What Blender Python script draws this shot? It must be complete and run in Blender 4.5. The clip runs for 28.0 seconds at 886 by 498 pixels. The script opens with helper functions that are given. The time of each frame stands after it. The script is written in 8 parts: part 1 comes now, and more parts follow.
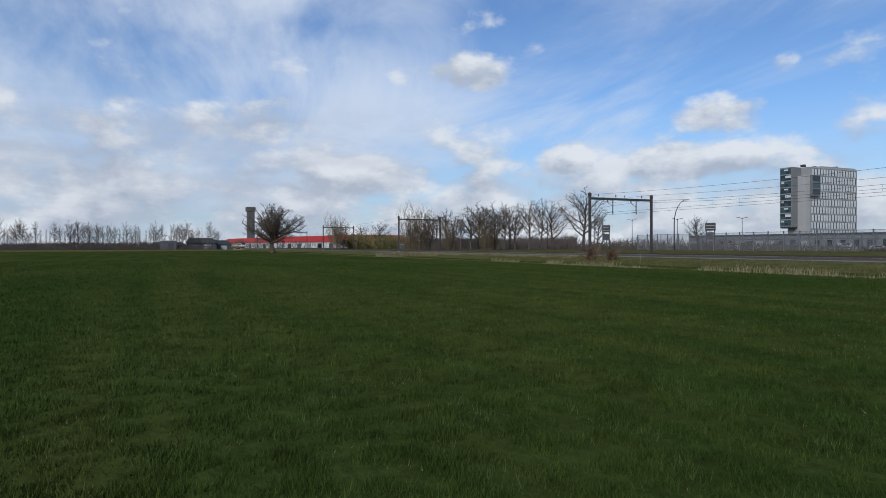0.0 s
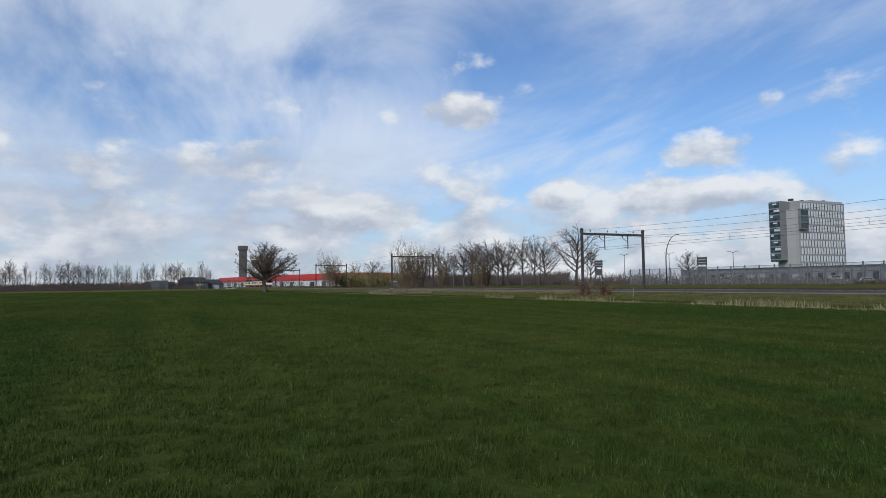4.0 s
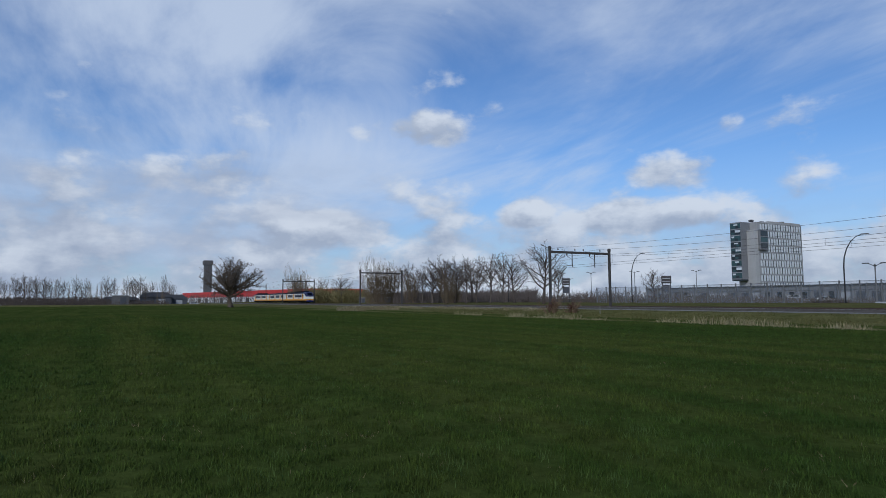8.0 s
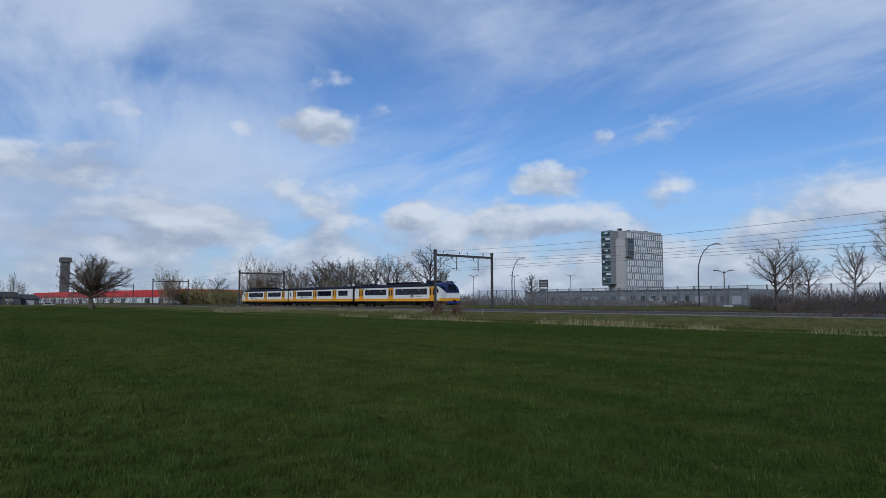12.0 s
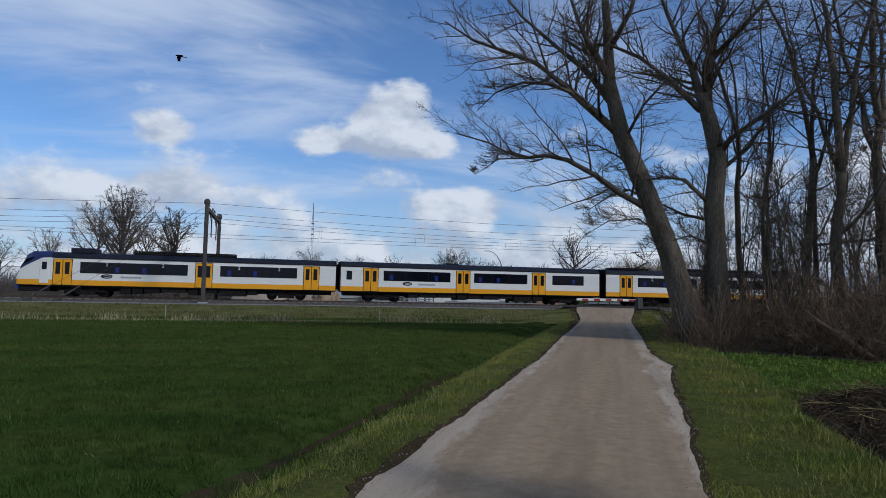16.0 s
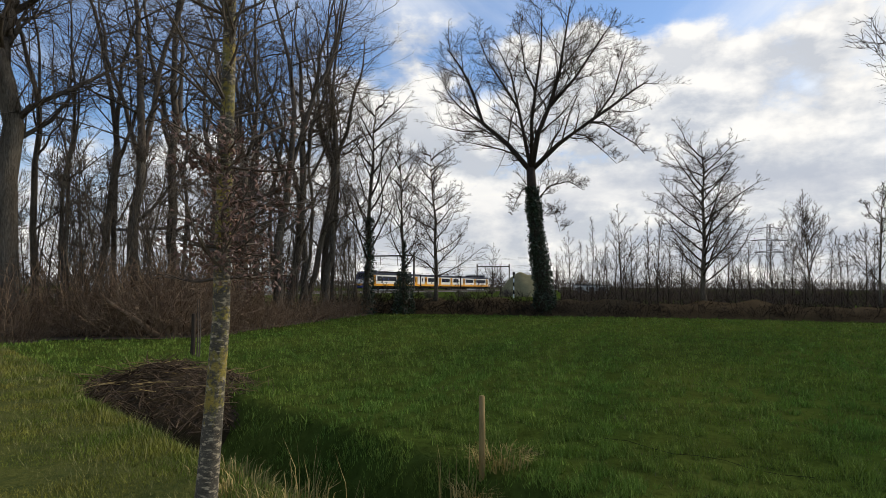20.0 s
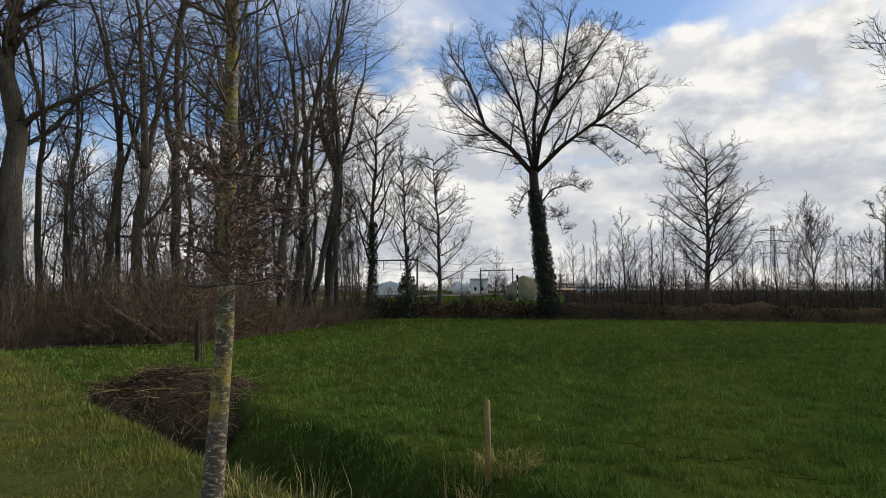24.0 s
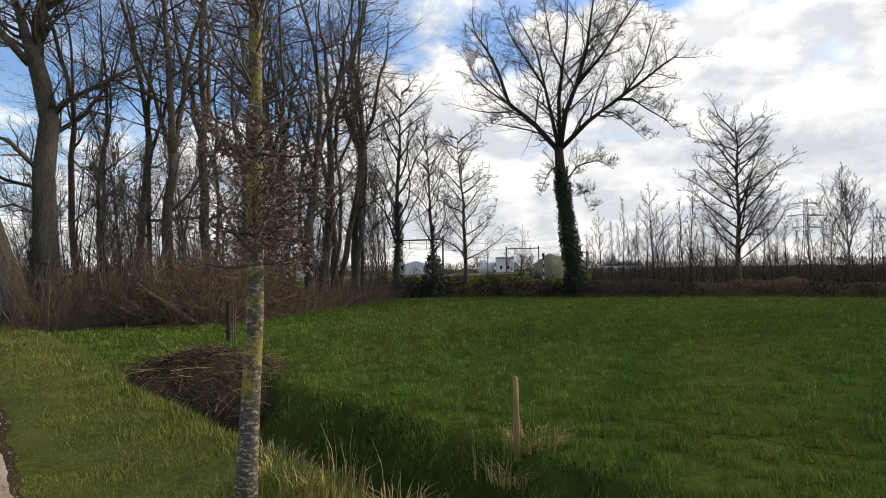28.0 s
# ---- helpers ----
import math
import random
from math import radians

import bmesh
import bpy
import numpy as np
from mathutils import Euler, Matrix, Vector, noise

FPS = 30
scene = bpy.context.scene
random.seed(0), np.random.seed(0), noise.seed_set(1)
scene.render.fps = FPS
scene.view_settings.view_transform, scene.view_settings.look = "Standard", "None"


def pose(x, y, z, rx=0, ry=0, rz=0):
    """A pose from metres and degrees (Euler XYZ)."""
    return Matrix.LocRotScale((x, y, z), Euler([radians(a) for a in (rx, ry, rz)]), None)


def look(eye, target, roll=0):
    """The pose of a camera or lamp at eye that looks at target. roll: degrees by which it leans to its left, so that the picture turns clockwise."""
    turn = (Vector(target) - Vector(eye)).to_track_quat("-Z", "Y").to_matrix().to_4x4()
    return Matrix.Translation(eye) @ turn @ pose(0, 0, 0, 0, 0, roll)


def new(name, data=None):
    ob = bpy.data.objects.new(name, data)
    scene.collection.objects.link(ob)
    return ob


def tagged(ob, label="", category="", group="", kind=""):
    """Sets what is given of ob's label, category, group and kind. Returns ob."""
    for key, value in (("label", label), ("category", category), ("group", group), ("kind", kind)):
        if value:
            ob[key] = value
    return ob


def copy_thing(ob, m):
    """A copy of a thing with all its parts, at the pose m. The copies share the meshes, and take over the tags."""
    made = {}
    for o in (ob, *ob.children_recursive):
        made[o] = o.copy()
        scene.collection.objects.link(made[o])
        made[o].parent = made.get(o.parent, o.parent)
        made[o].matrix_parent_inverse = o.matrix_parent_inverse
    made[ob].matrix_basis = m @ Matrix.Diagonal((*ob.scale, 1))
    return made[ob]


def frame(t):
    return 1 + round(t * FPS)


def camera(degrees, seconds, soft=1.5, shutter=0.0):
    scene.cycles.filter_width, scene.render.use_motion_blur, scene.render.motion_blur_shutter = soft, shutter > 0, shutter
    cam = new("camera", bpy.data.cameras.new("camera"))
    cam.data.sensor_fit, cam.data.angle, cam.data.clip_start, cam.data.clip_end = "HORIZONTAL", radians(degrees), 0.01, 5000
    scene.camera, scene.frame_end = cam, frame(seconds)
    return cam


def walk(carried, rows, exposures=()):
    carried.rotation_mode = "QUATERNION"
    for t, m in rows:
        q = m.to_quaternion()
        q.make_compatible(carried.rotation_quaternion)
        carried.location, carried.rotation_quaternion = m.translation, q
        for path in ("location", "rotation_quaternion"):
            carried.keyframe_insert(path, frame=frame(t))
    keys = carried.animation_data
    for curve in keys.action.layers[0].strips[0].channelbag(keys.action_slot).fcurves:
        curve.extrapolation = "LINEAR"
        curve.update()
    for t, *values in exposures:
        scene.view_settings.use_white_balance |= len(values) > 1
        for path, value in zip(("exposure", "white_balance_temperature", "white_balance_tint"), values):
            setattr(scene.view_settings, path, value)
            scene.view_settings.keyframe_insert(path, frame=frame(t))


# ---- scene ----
cam = camera(70.4, 28.0, soft=0.75)
EYE = Vector((0.0, 0.0, 1.6))

# seconds, heading to the right of the line across the railway, tilt up, lean (degrees), sway of the arm from EYE (metres)
TURNS = [
    (0, -64.99, -0.26, -0.11, -0.04, 0.13, 0.03), (0.5, -64.63, 0.88, -0.63, -0.04, 0.11, 0.02), (1, -64.54, 1.70, -0.55, -0.03, 0.12, 0.02),
    (1.5, -64.66, 1.98, -0.61, -0.02, 0.11, 0.02), (2, -64.57, 2.30, -0.64, -0.01, 0.10, 0.02), (2.5, -64.40, 2.67, -0.84, -0.00, 0.09, 0.01),
    (3, -64.40, 2.71, -0.70, 0.01, 0.09, 0.01), (3.5, -64.39, 2.87, -0.71, 0.01, 0.07, 0.01), (5.5, -63.81, 3.94, -0.74, 0.02, 0.03, 0.00),
    (6, -63.48, 4.10, -0.67, 0.03, 0.03, 0.00), (6.5, -63.11, 4.13, -0.69, 0.03, 0.03, -0.00), (7, -62.54, 4.29, -0.52, 0.04, 0.01, -0.00),
    (7.5, -62.03, 4.41, -0.37, 0.04, -0.01, -0.00), (8, -61.45, 4.60, -0.35, 0.05, -0.03, -0.00), (8.5, -60.74, 4.67, -0.40, 0.04, -0.06, -0.00),
    (9, -59.80, 4.69, -0.39, 0.03, -0.09, -0.01), (9.5, -58.81, 4.76, -0.31, 0.02, -0.13, -0.02), (10, -57.56, 4.66, -0.27, 0.00, -0.17, -0.02),
    (10.5, -56.49, 4.55, -0.29, -0.01, -0.20, -0.02), (11, -55.14, 4.59, -0.17, -0.04, -0.23, -0.02), (11.5, -53.05, 4.67, -0.07, -0.05, -0.25, -0.03),
    (13.5, -37.41, 4.59, 0.47, 0.05, -0.18, -0.03), (14, -27.98, 4.49, 0.95, -0.01, -0.14, -0.03), (14.5, -18.01, 4.76, 0.71, -0.10, -0.09, -0.02),
    (15, -8.92, 4.39, 0.64, -0.16, -0.09, -0.00), (15.5, 2.41, 4.61, 0.85, -0.12, -0.11, 0.02), (16, 14.44, 3.98, 1.20, -0.14, -0.02, 0.01),
    (16.5, 27.74, 3.70, 1.14, -0.11, 0.10, 0.01), (17, 39.67, 3.99, -0.13, -0.07, 0.09, 0.00), (17.5, 52.79, 4.23, 0.97, -0.01, 0.06, 0.01),
    (18, 61.48, 3.63, 0.70, 0.03, 0.04, -0.01), (18.5, 67.73, 3.08, 0.76, 0.06, 0.03, -0.00), (19, 71.54, 3.32, -0.48, 0.04, 0.01, 0.01),
    (19.5, 72.52, 3.45, 0.38, 0.03, 0.00, 0.01), (20, 72.71, 3.39, 0.42, 0.03, 0.01, 0.01), (20.5, 72.95, 3.62, 0.34, 0.03, 0.02, 0.01),
    (21, 72.95, 3.85, 0.22, 0.03, 0.02, 0.01), (21.5, 73.12, 3.81, 0.16, 0.03, 0.02, 0.01), (23.5, 72.74, 3.84, 0.01, 0.04, 0.02, 0.01),
    (24, 72.42, 3.76, -0.03, 0.04, 0.02, 0.01), (24.5, 72.17, 3.61, 0.09, 0.04, 0.02, 0.00), (25, 72.16, 3.49, 0.21, 0.05, 0.03, 0.00),
    (25.5, 72.05, 3.62, 0.19, 0.03, 0.02, 0.00), (26, 71.81, 2.91, 0.99, 0.04, 0.03, -0.00), (26.5, 71.14, 2.44, 0.38, 0.04, 0.03, -0.00),
    (27, 70.42, 1.78, -0.40, 0.04, 0.03, -0.00), (27.5, 70.38, 1.45, -0.60, 0.06, 0.04, 0.00), (28, 70.09, 1.88, -0.75, 0.05, 0.03, -0.00)]


def heading(az, el):
    a, e = radians(az), radians(el)
    return Vector((math.sin(a) * math.cos(e), math.cos(a) * math.cos(e), math.sin(e)))


EXPO = [(0, -0.45, 6000, 10), (0.8, -0.14, 6200, 10), (2, -0.06, 6350, 10), (3, -0.24, 6250, 10), (3.5, -0.32, 6200, 10), (6, -0.55, 5800, 10), (8, -0.65, 5600, 10), (11.5, -0.65, 5600, 10), (14, -0.62, 5500, 10),
        (15, -0.75, 5500, 10), (16, -0.55, 5700, 10), (17, 0.27, 6200, 10), (17.5, 0.42, 6500, 10), (18, 0.38, 6750, 10), (19, -0.04, 6850, 10), (21, -0.03, 6850, 10), (25, -0.15, 6950, 10), (26.5, -0.1, 7000, 10), (28, 0.24, 7050, 10)]
walk(cam, [(t, look(EYE + Vector((x, y, z)), EYE + Vector((x, y, z)) + heading(az, el), roll)) for t, az, el, roll, x, y, z in TURNS],
     exposures=EXPO)

# ---- light ----
SUN_AZ, SUN_EL = 138.0, 36.0
sun = new("sun", bpy.data.lights.new("sun", "SUN"))
sun.data.energy, sun.data.angle, sun.data.color = 2.4, radians(7.0), (1.0, 0.95, 0.87)
sun.matrix_world = look(heading(SUN_AZ, SUN_EL) * 100, (0, 0, 0))


def node(nt, kind, inputs=(), operation="", interpolation_type=""):
    n = nt.nodes.new(kind)
    if operation:
        n.operation = operation
    if interpolation_type:
        n.interpolation_type = interpolation_type
    for k, v in dict(inputs).items():
        if hasattr(v, "is_output"):
            nt.links.new(v, n.inputs[k])
        else:
            n.inputs[k].default_value = v
    return n


def calc(nt, op, a, b=0.0, c=0.0, clamp=False):
    n = node(nt, "ShaderNodeMath", {0: a, 1: b, 2: c}, operation=op)
    n.use_clamp = clamp
    return n.outputs[0]


def blend(nt, fac, a, b, mode="MIX"):
    n = nt.nodes.new("ShaderNodeMix")
    n.data_type, n.blend_type = "RGBA", mode
    for i, v in ((0, fac), (6, a), (7, b)):
        if hasattr(v, "is_output"):
            nt.links.new(v, n.inputs[i])
        else:
            n.inputs[i].default_value = (*v, 1) if isinstance(v, tuple) and len(v) == 3 else v
    return n.outputs[2]


def make_sky():
    """Blue sky with wind-drawn cirrus high up and cumulus banks low down."""
    w = bpy.data.worlds.new("sky")
    scene.world = w
    w.use_nodes = True
    nt = w.node_tree
    bg = nt.nodes["Background"]
    sky = nt.nodes.new("ShaderNodeTexSky")
    sky.sky_type, sky.sun_disc, sky.sun_elevation, sky.sun_rotation = "NISHITA", False, radians(SUN_EL), radians(SUN_AZ)
    sky.air_density, sky.dust_density, sky.ozone_density = 1.0, 0.6, 1.6
    way = node(nt, "ShaderNodeTexCoord").outputs["Generated"]
    sep = node(nt, "ShaderNodeSeparateXYZ", {0: way})
    x, y, z = sep.outputs
    az = calc(nt, "ARCTAN2", x, y)
    el = calc(nt, "ARCSINE", z)
    # cirrus, on a high flat layer seen in perspective
    k = calc(nt, "ADD", calc(nt, "MAXIMUM", z, 0.0), 0.15)
    hi = node(nt, "ShaderNodeCombineXYZ", {0: calc(nt, "DIVIDE", x, k), 1: calc(nt, "DIVIDE", y, k), 2: 0.0})
    turn = node(nt, "ShaderNodeMapping", {0: hi.outputs[0], 2: (0, 0, radians(24)), 3: (0.45, 0.95, 1)})
    ci = node(nt, "ShaderNodeTexNoise", {0: turn.outputs[0], "Scale": 1.25, "Detail": 8, "Roughness": 0.58, "Distortion": 0.5})
    veil = ci.outputs[0]
    for a, e, ww, hh, g in VEILS:
        dx = calc(nt, "DIVIDE", calc(nt, "SUBTRACT", az, radians(a)), radians(ww))
        dy = calc(nt, "DIVIDE", calc(nt, "SUBTRACT", el, radians(e)), radians(hh))
        near = calc(nt, "SUBTRACT", 1.0, calc(nt, "ADD", calc(nt, "MULTIPLY", dx, dx), calc(nt, "MULTIPLY", dy, dy)), clamp=True)
        veil = calc(nt, "MULTIPLY_ADD", near, g, veil)
    cirrus = node(nt, "ShaderNodeMapRange", {0: veil, 1: 0.45, 2: 0.78}, interpolation_type="SMOOTHSTEP").outputs[0]
    # cumulus, on a near cylinder round the place
    low = node(nt, "ShaderNodeCombineXYZ", {0: calc(nt, "MULTIPLY", az, 3.4), 1: calc(nt, "MULTIPLY", el, 5.6), 2: 0.0})
    cu = node(nt, "ShaderNodeTexNoise", {0: low.outputs[0], "Scale": 2.3, "Detail": 10, "Roughness": 0.55})
    up = node(nt, "ShaderNodeVectorMath", {0: low.outputs[0], 1: (0.06, 0.16, 0)}, operation="ADD")
    cu2 = node(nt, "ShaderNodeTexNoise", {0: up.outputs[0], "Scale": 2.3, "Detail": 6, "Roughness": 0.55})
    cover = node(nt, "ShaderNodeMapRange", {0: el, 1: 0.05, 2: 0.30, 3: 0.20, 4: -0.11}).outputs[0]
    # a thicker bank to the right of the railway's crossing
    thick = node(nt, "ShaderNodeMapRange", {0: az, 1: radians(40), 2: radians(75), 3: 0.0, 4: 0.30}, interpolation_type="SMOOTHSTEP").outputs[0]
    lid = node(nt, "ShaderNodeMapRange", {0: el, 1: radians(19), 2: radians(26), 3: 1.0, 4: 0.0}).outputs[0]
    cover = calc(nt, "ADD", cover, calc(nt, "MULTIPLY", thick, lid))
    # single cumulus clouds: heading, height, half width, half height (degrees), weight
    shade = 0.0
    for a, e, ww, hh, g in CLOUDS:
        dx = calc(nt, "DIVIDE", calc(nt, "SUBTRACT", az, radians(a)), radians(ww))
        dy = calc(nt, "DIVIDE", calc(nt, "SUBTRACT", el, radians(e)), radians(hh))
        r2 = calc(nt, "ADD", calc(nt, "MULTIPLY", dx, dx), calc(nt, "MULTIPLY", dy, dy))
        near = calc(nt, "SUBTRACT", 1.0, r2, clamp=True)
        cover = calc(nt, "MULTIPLY_ADD", near, g, cover)
        shade = calc(nt, "MULTIPLY_ADD", calc(nt, "MULTIPLY", near, calc(nt, "ADD", dy, 0.25)), g * 2.2, shade)
    dens = calc(nt, "ADD", cu.outputs[0], cover)
    cum = node(nt, "ShaderNodeMapRange", {0: dens, 1: 0.53, 2: 0.73}, interpolation_type="SMOOTHSTEP").outputs[0]
    lit = calc(nt, "SUBTRACT", cu.outputs[0], cu2.outputs[0])
    lit = node(nt, "ShaderNodeMapRange", {0: lit, 1: -0.10, 2: 0.13}).outputs[0]
    lit = calc(nt, "ADD", lit, shade, clamp=True)
    body = blend(nt, lit, (5.2, 5.6, 6.3), (9.2, 9.2, 9.1))
    haze = node(nt, "ShaderNodeMapRange", {0: el, 1: 0.0, 2: 0.22, 3: 0.62, 4: 0.0}).outputs[0]
    col = blend(nt, 1.0, sky.outputs[0], (0.98, 1.18, 1.42), "MULTIPLY")
    col = blend(nt, calc(nt, "MULTIPLY", cirrus, 0.84), col, (8.0, 8.5, 9.2))
    col = blend(nt, haze, col, (5.4, 6.2, 7.4))
    col = blend(nt, calc(nt, "MULTIPLY", cum, 0.94), col, body)
    grey = 0.0
    for a, e, ww, hh, g in BANKS:
        dx = calc(nt, "DIVIDE", calc(nt, "SUBTRACT", az, radians(a)), radians(ww))
        dy = calc(nt, "DIVIDE", calc(nt, "SUBTRACT", el, radians(e)), radians(hh))
        near = calc(nt, "SUBTRACT", 1.0, calc(nt, "ADD", calc(nt, "MULTIPLY", dx, dx), calc(nt, "MULTIPLY", dy, dy)), clamp=True)
        grey = calc(nt, "MULTIPLY_ADD", near, g, grey)
    flat = node(nt, "ShaderNodeCombineXYZ", {0: calc(nt, "MULTIPLY", az, 3.0), 1: calc(nt, "MULTIPLY", el, 8.0), 2: 3.0})
    gn = node(nt, "ShaderNodeTexNoise", {0: flat.outputs[0], "Scale": 2.0, "Detail": 6, "Roughness": 0.55}).outputs[0]
    gn = node(nt, "ShaderNodeMapRange", {0: gn, 1: 0.34, 2: 0.62}, interpolation_type="SMOOTHSTEP").outputs[0]
    col = blend(nt, calc(nt, "MULTIPLY", calc(nt, "MULTIPLY", grey, gn), 0.75, clamp=True), col, (4.1, 4.6, 5.7))
    nt.links.new(col, bg.inputs[0])
    bg.inputs[1].default_value = 0.115


# thin high veils: heading, height, half width, half height (degrees), weight
VEILS = [(-28, 23, 21, 7, 0.17), (-56, 21, 10, 7, -0.10), (-10, 23, 22, 10, 0.15), (-72, 26, 30, 7, 0.10), (-86, 19, 13, 7, 0.09), (-95, 25, 22, 8, 0.18), (-90, 10, 34, 10, 0.22), (70, 27, 20, 6, 0.12), (105, 22, 16, 8, 0.2)]
# grey banks low over the horizon: heading, height, half width, half height (degrees), weight
BANKS = [(100, 6.0, 32, 6.0, 0.95), (-92, 7.5, 36, 7.5, 0.6), (-40, 4.5, 28, 3.5, 0.35), (58, 5, 18, 5, 0.4)]
CLOUDS = [(-82, 11, 6.5, 2.6, 0.26), (-62, 15.4, 4.6, 2.2, 0.34), (-67.5, 15.6, 3.2, 1.9, 0.22), (-56.6, 17, 2.6, 1.6, 0.26), (11.0, 17.6, 2.8, 2.3, 0.16), (6.9, 16.8, 2.8, 2.2, 0.14), (-41, 11, 4.5, 2.2, 0.26), (-71, 6.4, 6, 2.0, 0.2),
          (-97, 6, 7, 2.5, 0.15), (-44, 7.2, 7, 1.8, 0.2), (-54, 7.7, 3, 1.4, 0.2), (-36.8, 14.5, 1.8, 1.2, 0.2),
          (9.6, 16.2, 4.2, 3.6, 0.24), (5.6, 14.6, 4.6, 2.6, 0.20), (12.8, 14.0, 4.2, 2.4, 0.20), (2.6, 13.2, 3.4, 1.5, 0.2), (9.5, 13.6, 7.5, 1.9, 0.25), (-10, 13.4, 3.0, 1.8, 0.24), (-9, 8, 9, 2.2, 0.18), (16, 8, 6, 2, 0.2),
          (54, 8.5, 10, 4.5, 0.3), (91, 17, 12, 5.5, 0.25), (69, 14, 6, 4, 0.2), (84, 20, 8, 3, 0.2), (-8, 20, 10, 4, 0.12)]
make_sky()

# ---- materials ----


def material(name, colour, rough=0.8, metal=0.0, second=None, scale=4.0, fine=60.0, bump=0.0, dist=0.01, spread=0.12, stretch=(1, 1, 1), space="Object", per="", gloss=0.5):
    """A surface with two scales of variation between two colours, and fine relief."""
    m = bpy.data.materials.new(name)
    m.use_nodes = True
    nt = m.node_tree
    p = nt.nodes["Principled BSDF"]
    p.inputs["Roughness"].default_value, p.inputs["Metallic"].default_value = rough, metal
    p.inputs["Specular IOR Level"].default_value = gloss
    second = second or tuple(min(1, c * (1 + 2 * spread)) for c in colour)
    tc = node(nt, "ShaderNodeTexCoord").outputs[space]
    mp = node(nt, "ShaderNodeMapping", {0: tc, 3: stretch}).outputs[0]
    big = node(nt, "ShaderNodeTexNoise", {0: mp, "Scale": scale, "Detail": 5, "Roughness": 0.6}).outputs[0]
    small = node(nt, "ShaderNodeTexNoise", {0: mp, "Scale": fine, "Detail": 4, "Roughness": 0.65}).outputs[0]
    mix = node(nt, "ShaderNodeMapRange", {0: calc(nt, "MULTIPLY_ADD", small, 0.5, calc(nt, "MULTIPLY", big, 0.5)), 1: 0.36, 2: 0.64}).outputs[0]
    col = blend(nt, mix, tuple(colour), tuple(second))
    if per:
        rnd = node(nt, "ShaderNodeNewGeometry").outputs["Random Per Island"] if per == "island" else node(nt, "ShaderNodeObjectInfo").outputs["Random"]
        v = node(nt, "ShaderNodeMapRange", {0: rnd, 3: 0.72, 4: 1.28}).outputs[0]
        hsv = node(nt, "ShaderNodeHueSaturation", {"Color": col, "Value": v})
        col = hsv.outputs[0]
    nt.links.new(col, p.inputs["Base Color"])
    if bump:
        b = node(nt, "ShaderNodeBump", {"Strength": bump, "Distance": dist, "Height": small})
        nt.links.new(b.outputs[0], p.inputs["Normal"])
    return m


def glass_dark(name, colour, rough=0.08, gloss=0.6):
    m = bpy.data.materials.new(name)
    m.use_nodes = True
    p = m.node_tree.nodes["Principled BSDF"]
    p.inputs["Base Color"].default_value, p.inputs["Roughness"].default_value = (*colour, 1), rough
    p.inputs["Specular IOR Level"].default_value = gloss
    return m


def lane_surface():
    """Worn asphalt: sandy wheel tracks, a darker crown, pale crumbled borders, loose grit."""
    m = material("worn_asphalt", (0.270, 0.186, 0.106), 0.95, second=(0.430, 0.306, 0.184), scale=7.0, fine=90, bump=0.5, dist=0.012, gloss=0.08)
    nt = m.node_tree
    p = nt.nodes["Principled BSDF"]
    base = p.inputs["Base Color"].links[0].from_socket
    tc = node(nt, "ShaderNodeTexCoord").outputs["Object"]
    mp = node(nt, "ShaderNodeMapping", {0: tc, 2: (0, 0, radians(29.4))}).outputs[0]
    n, far = node(nt, "ShaderNodeSeparateXYZ", {0: mp}).outputs[:2]
    side = calc(nt, "ABSOLUTE", calc(nt, "ADD", n, 0.485))
    long = node(nt, "ShaderNodeMapping", {0: mp, 3: (1.0, 0.25, 1.0)}).outputs[0]
    big = node(nt, "ShaderNodeTexNoise", {0: long, "Scale": 1.6, "Detail": 8, "Roughness": 0.7}).outputs[0]
    grit = node(nt, "ShaderNodeTexNoise", {0: tc, "Scale": 48.0, "Detail": 6, "Roughness": 0.8}).outputs[0]
    edge = node(nt, "ShaderNodeMapRange", {0: side, 1: 0.70, 2: 1.35, 3: -0.18, 4: 0.20}).outputs[0]
    rag = calc(nt, "ADD", calc(nt, "ADD", calc(nt, "MULTIPLY", big, 1.0), calc(nt, "MULTIPLY", grit, 0.35)), calc(nt, "SUBTRACT", edge, 0.20))
    pale = node(nt, "ShaderNodeMapRange", {0: rag, 1: 0.52, 2: 0.64}, interpolation_type="SMOOTHSTEP").outputs[0]
    col = blend(nt, calc(nt, "MULTIPLY", pale, node(nt, "ShaderNodeMapRange", {0: far, 1: 22.0, 2: 42.0, 3: 0.75, 4: 0.15}).outputs[0]), base, (0.56, 0.45, 0.325))
    track = node(nt, "ShaderNodeMapRange", {0: calc(nt, "ABSOLUTE", calc(nt, "SUBTRACT", side, 0.72)), 1: 0.0, 2: 0.4, 3: 0.35, 4: 0.0}, interpolation_type="SMOOTHSTEP").outputs[0]
    col = blend(nt, calc(nt, "MULTIPLY", track, big), col, (0.43, 0.335, 0.23))
    streak = node(nt, "ShaderNodeTexNoise", {0: node(nt, "ShaderNodeMapping", {0: mp, 3: (2.6, 0.12, 1.0)}).outputs[0], "Scale": 1.0, "Detail": 5, "Roughness": 0.6}).outputs[0]
    wet = node(nt, "ShaderNodeMapRange", {0: streak, 1: 0.42, 2: 0.62, 3: 0.0, 4: 0.4}).outputs[0]
    col = blend(nt, wet, col, (0.205, 0.145, 0.088))
    spots = node(nt, "ShaderNodeMapRange", {0: grit, 1: 0.53, 2: 0.66, 3: 0.0, 4: 0.6}).outputs[0]
    col = blend(nt, spots, col, (0.14, 0.115, 0.09))
    nt.links.new(col, p.inputs["Base Color"])
    return m


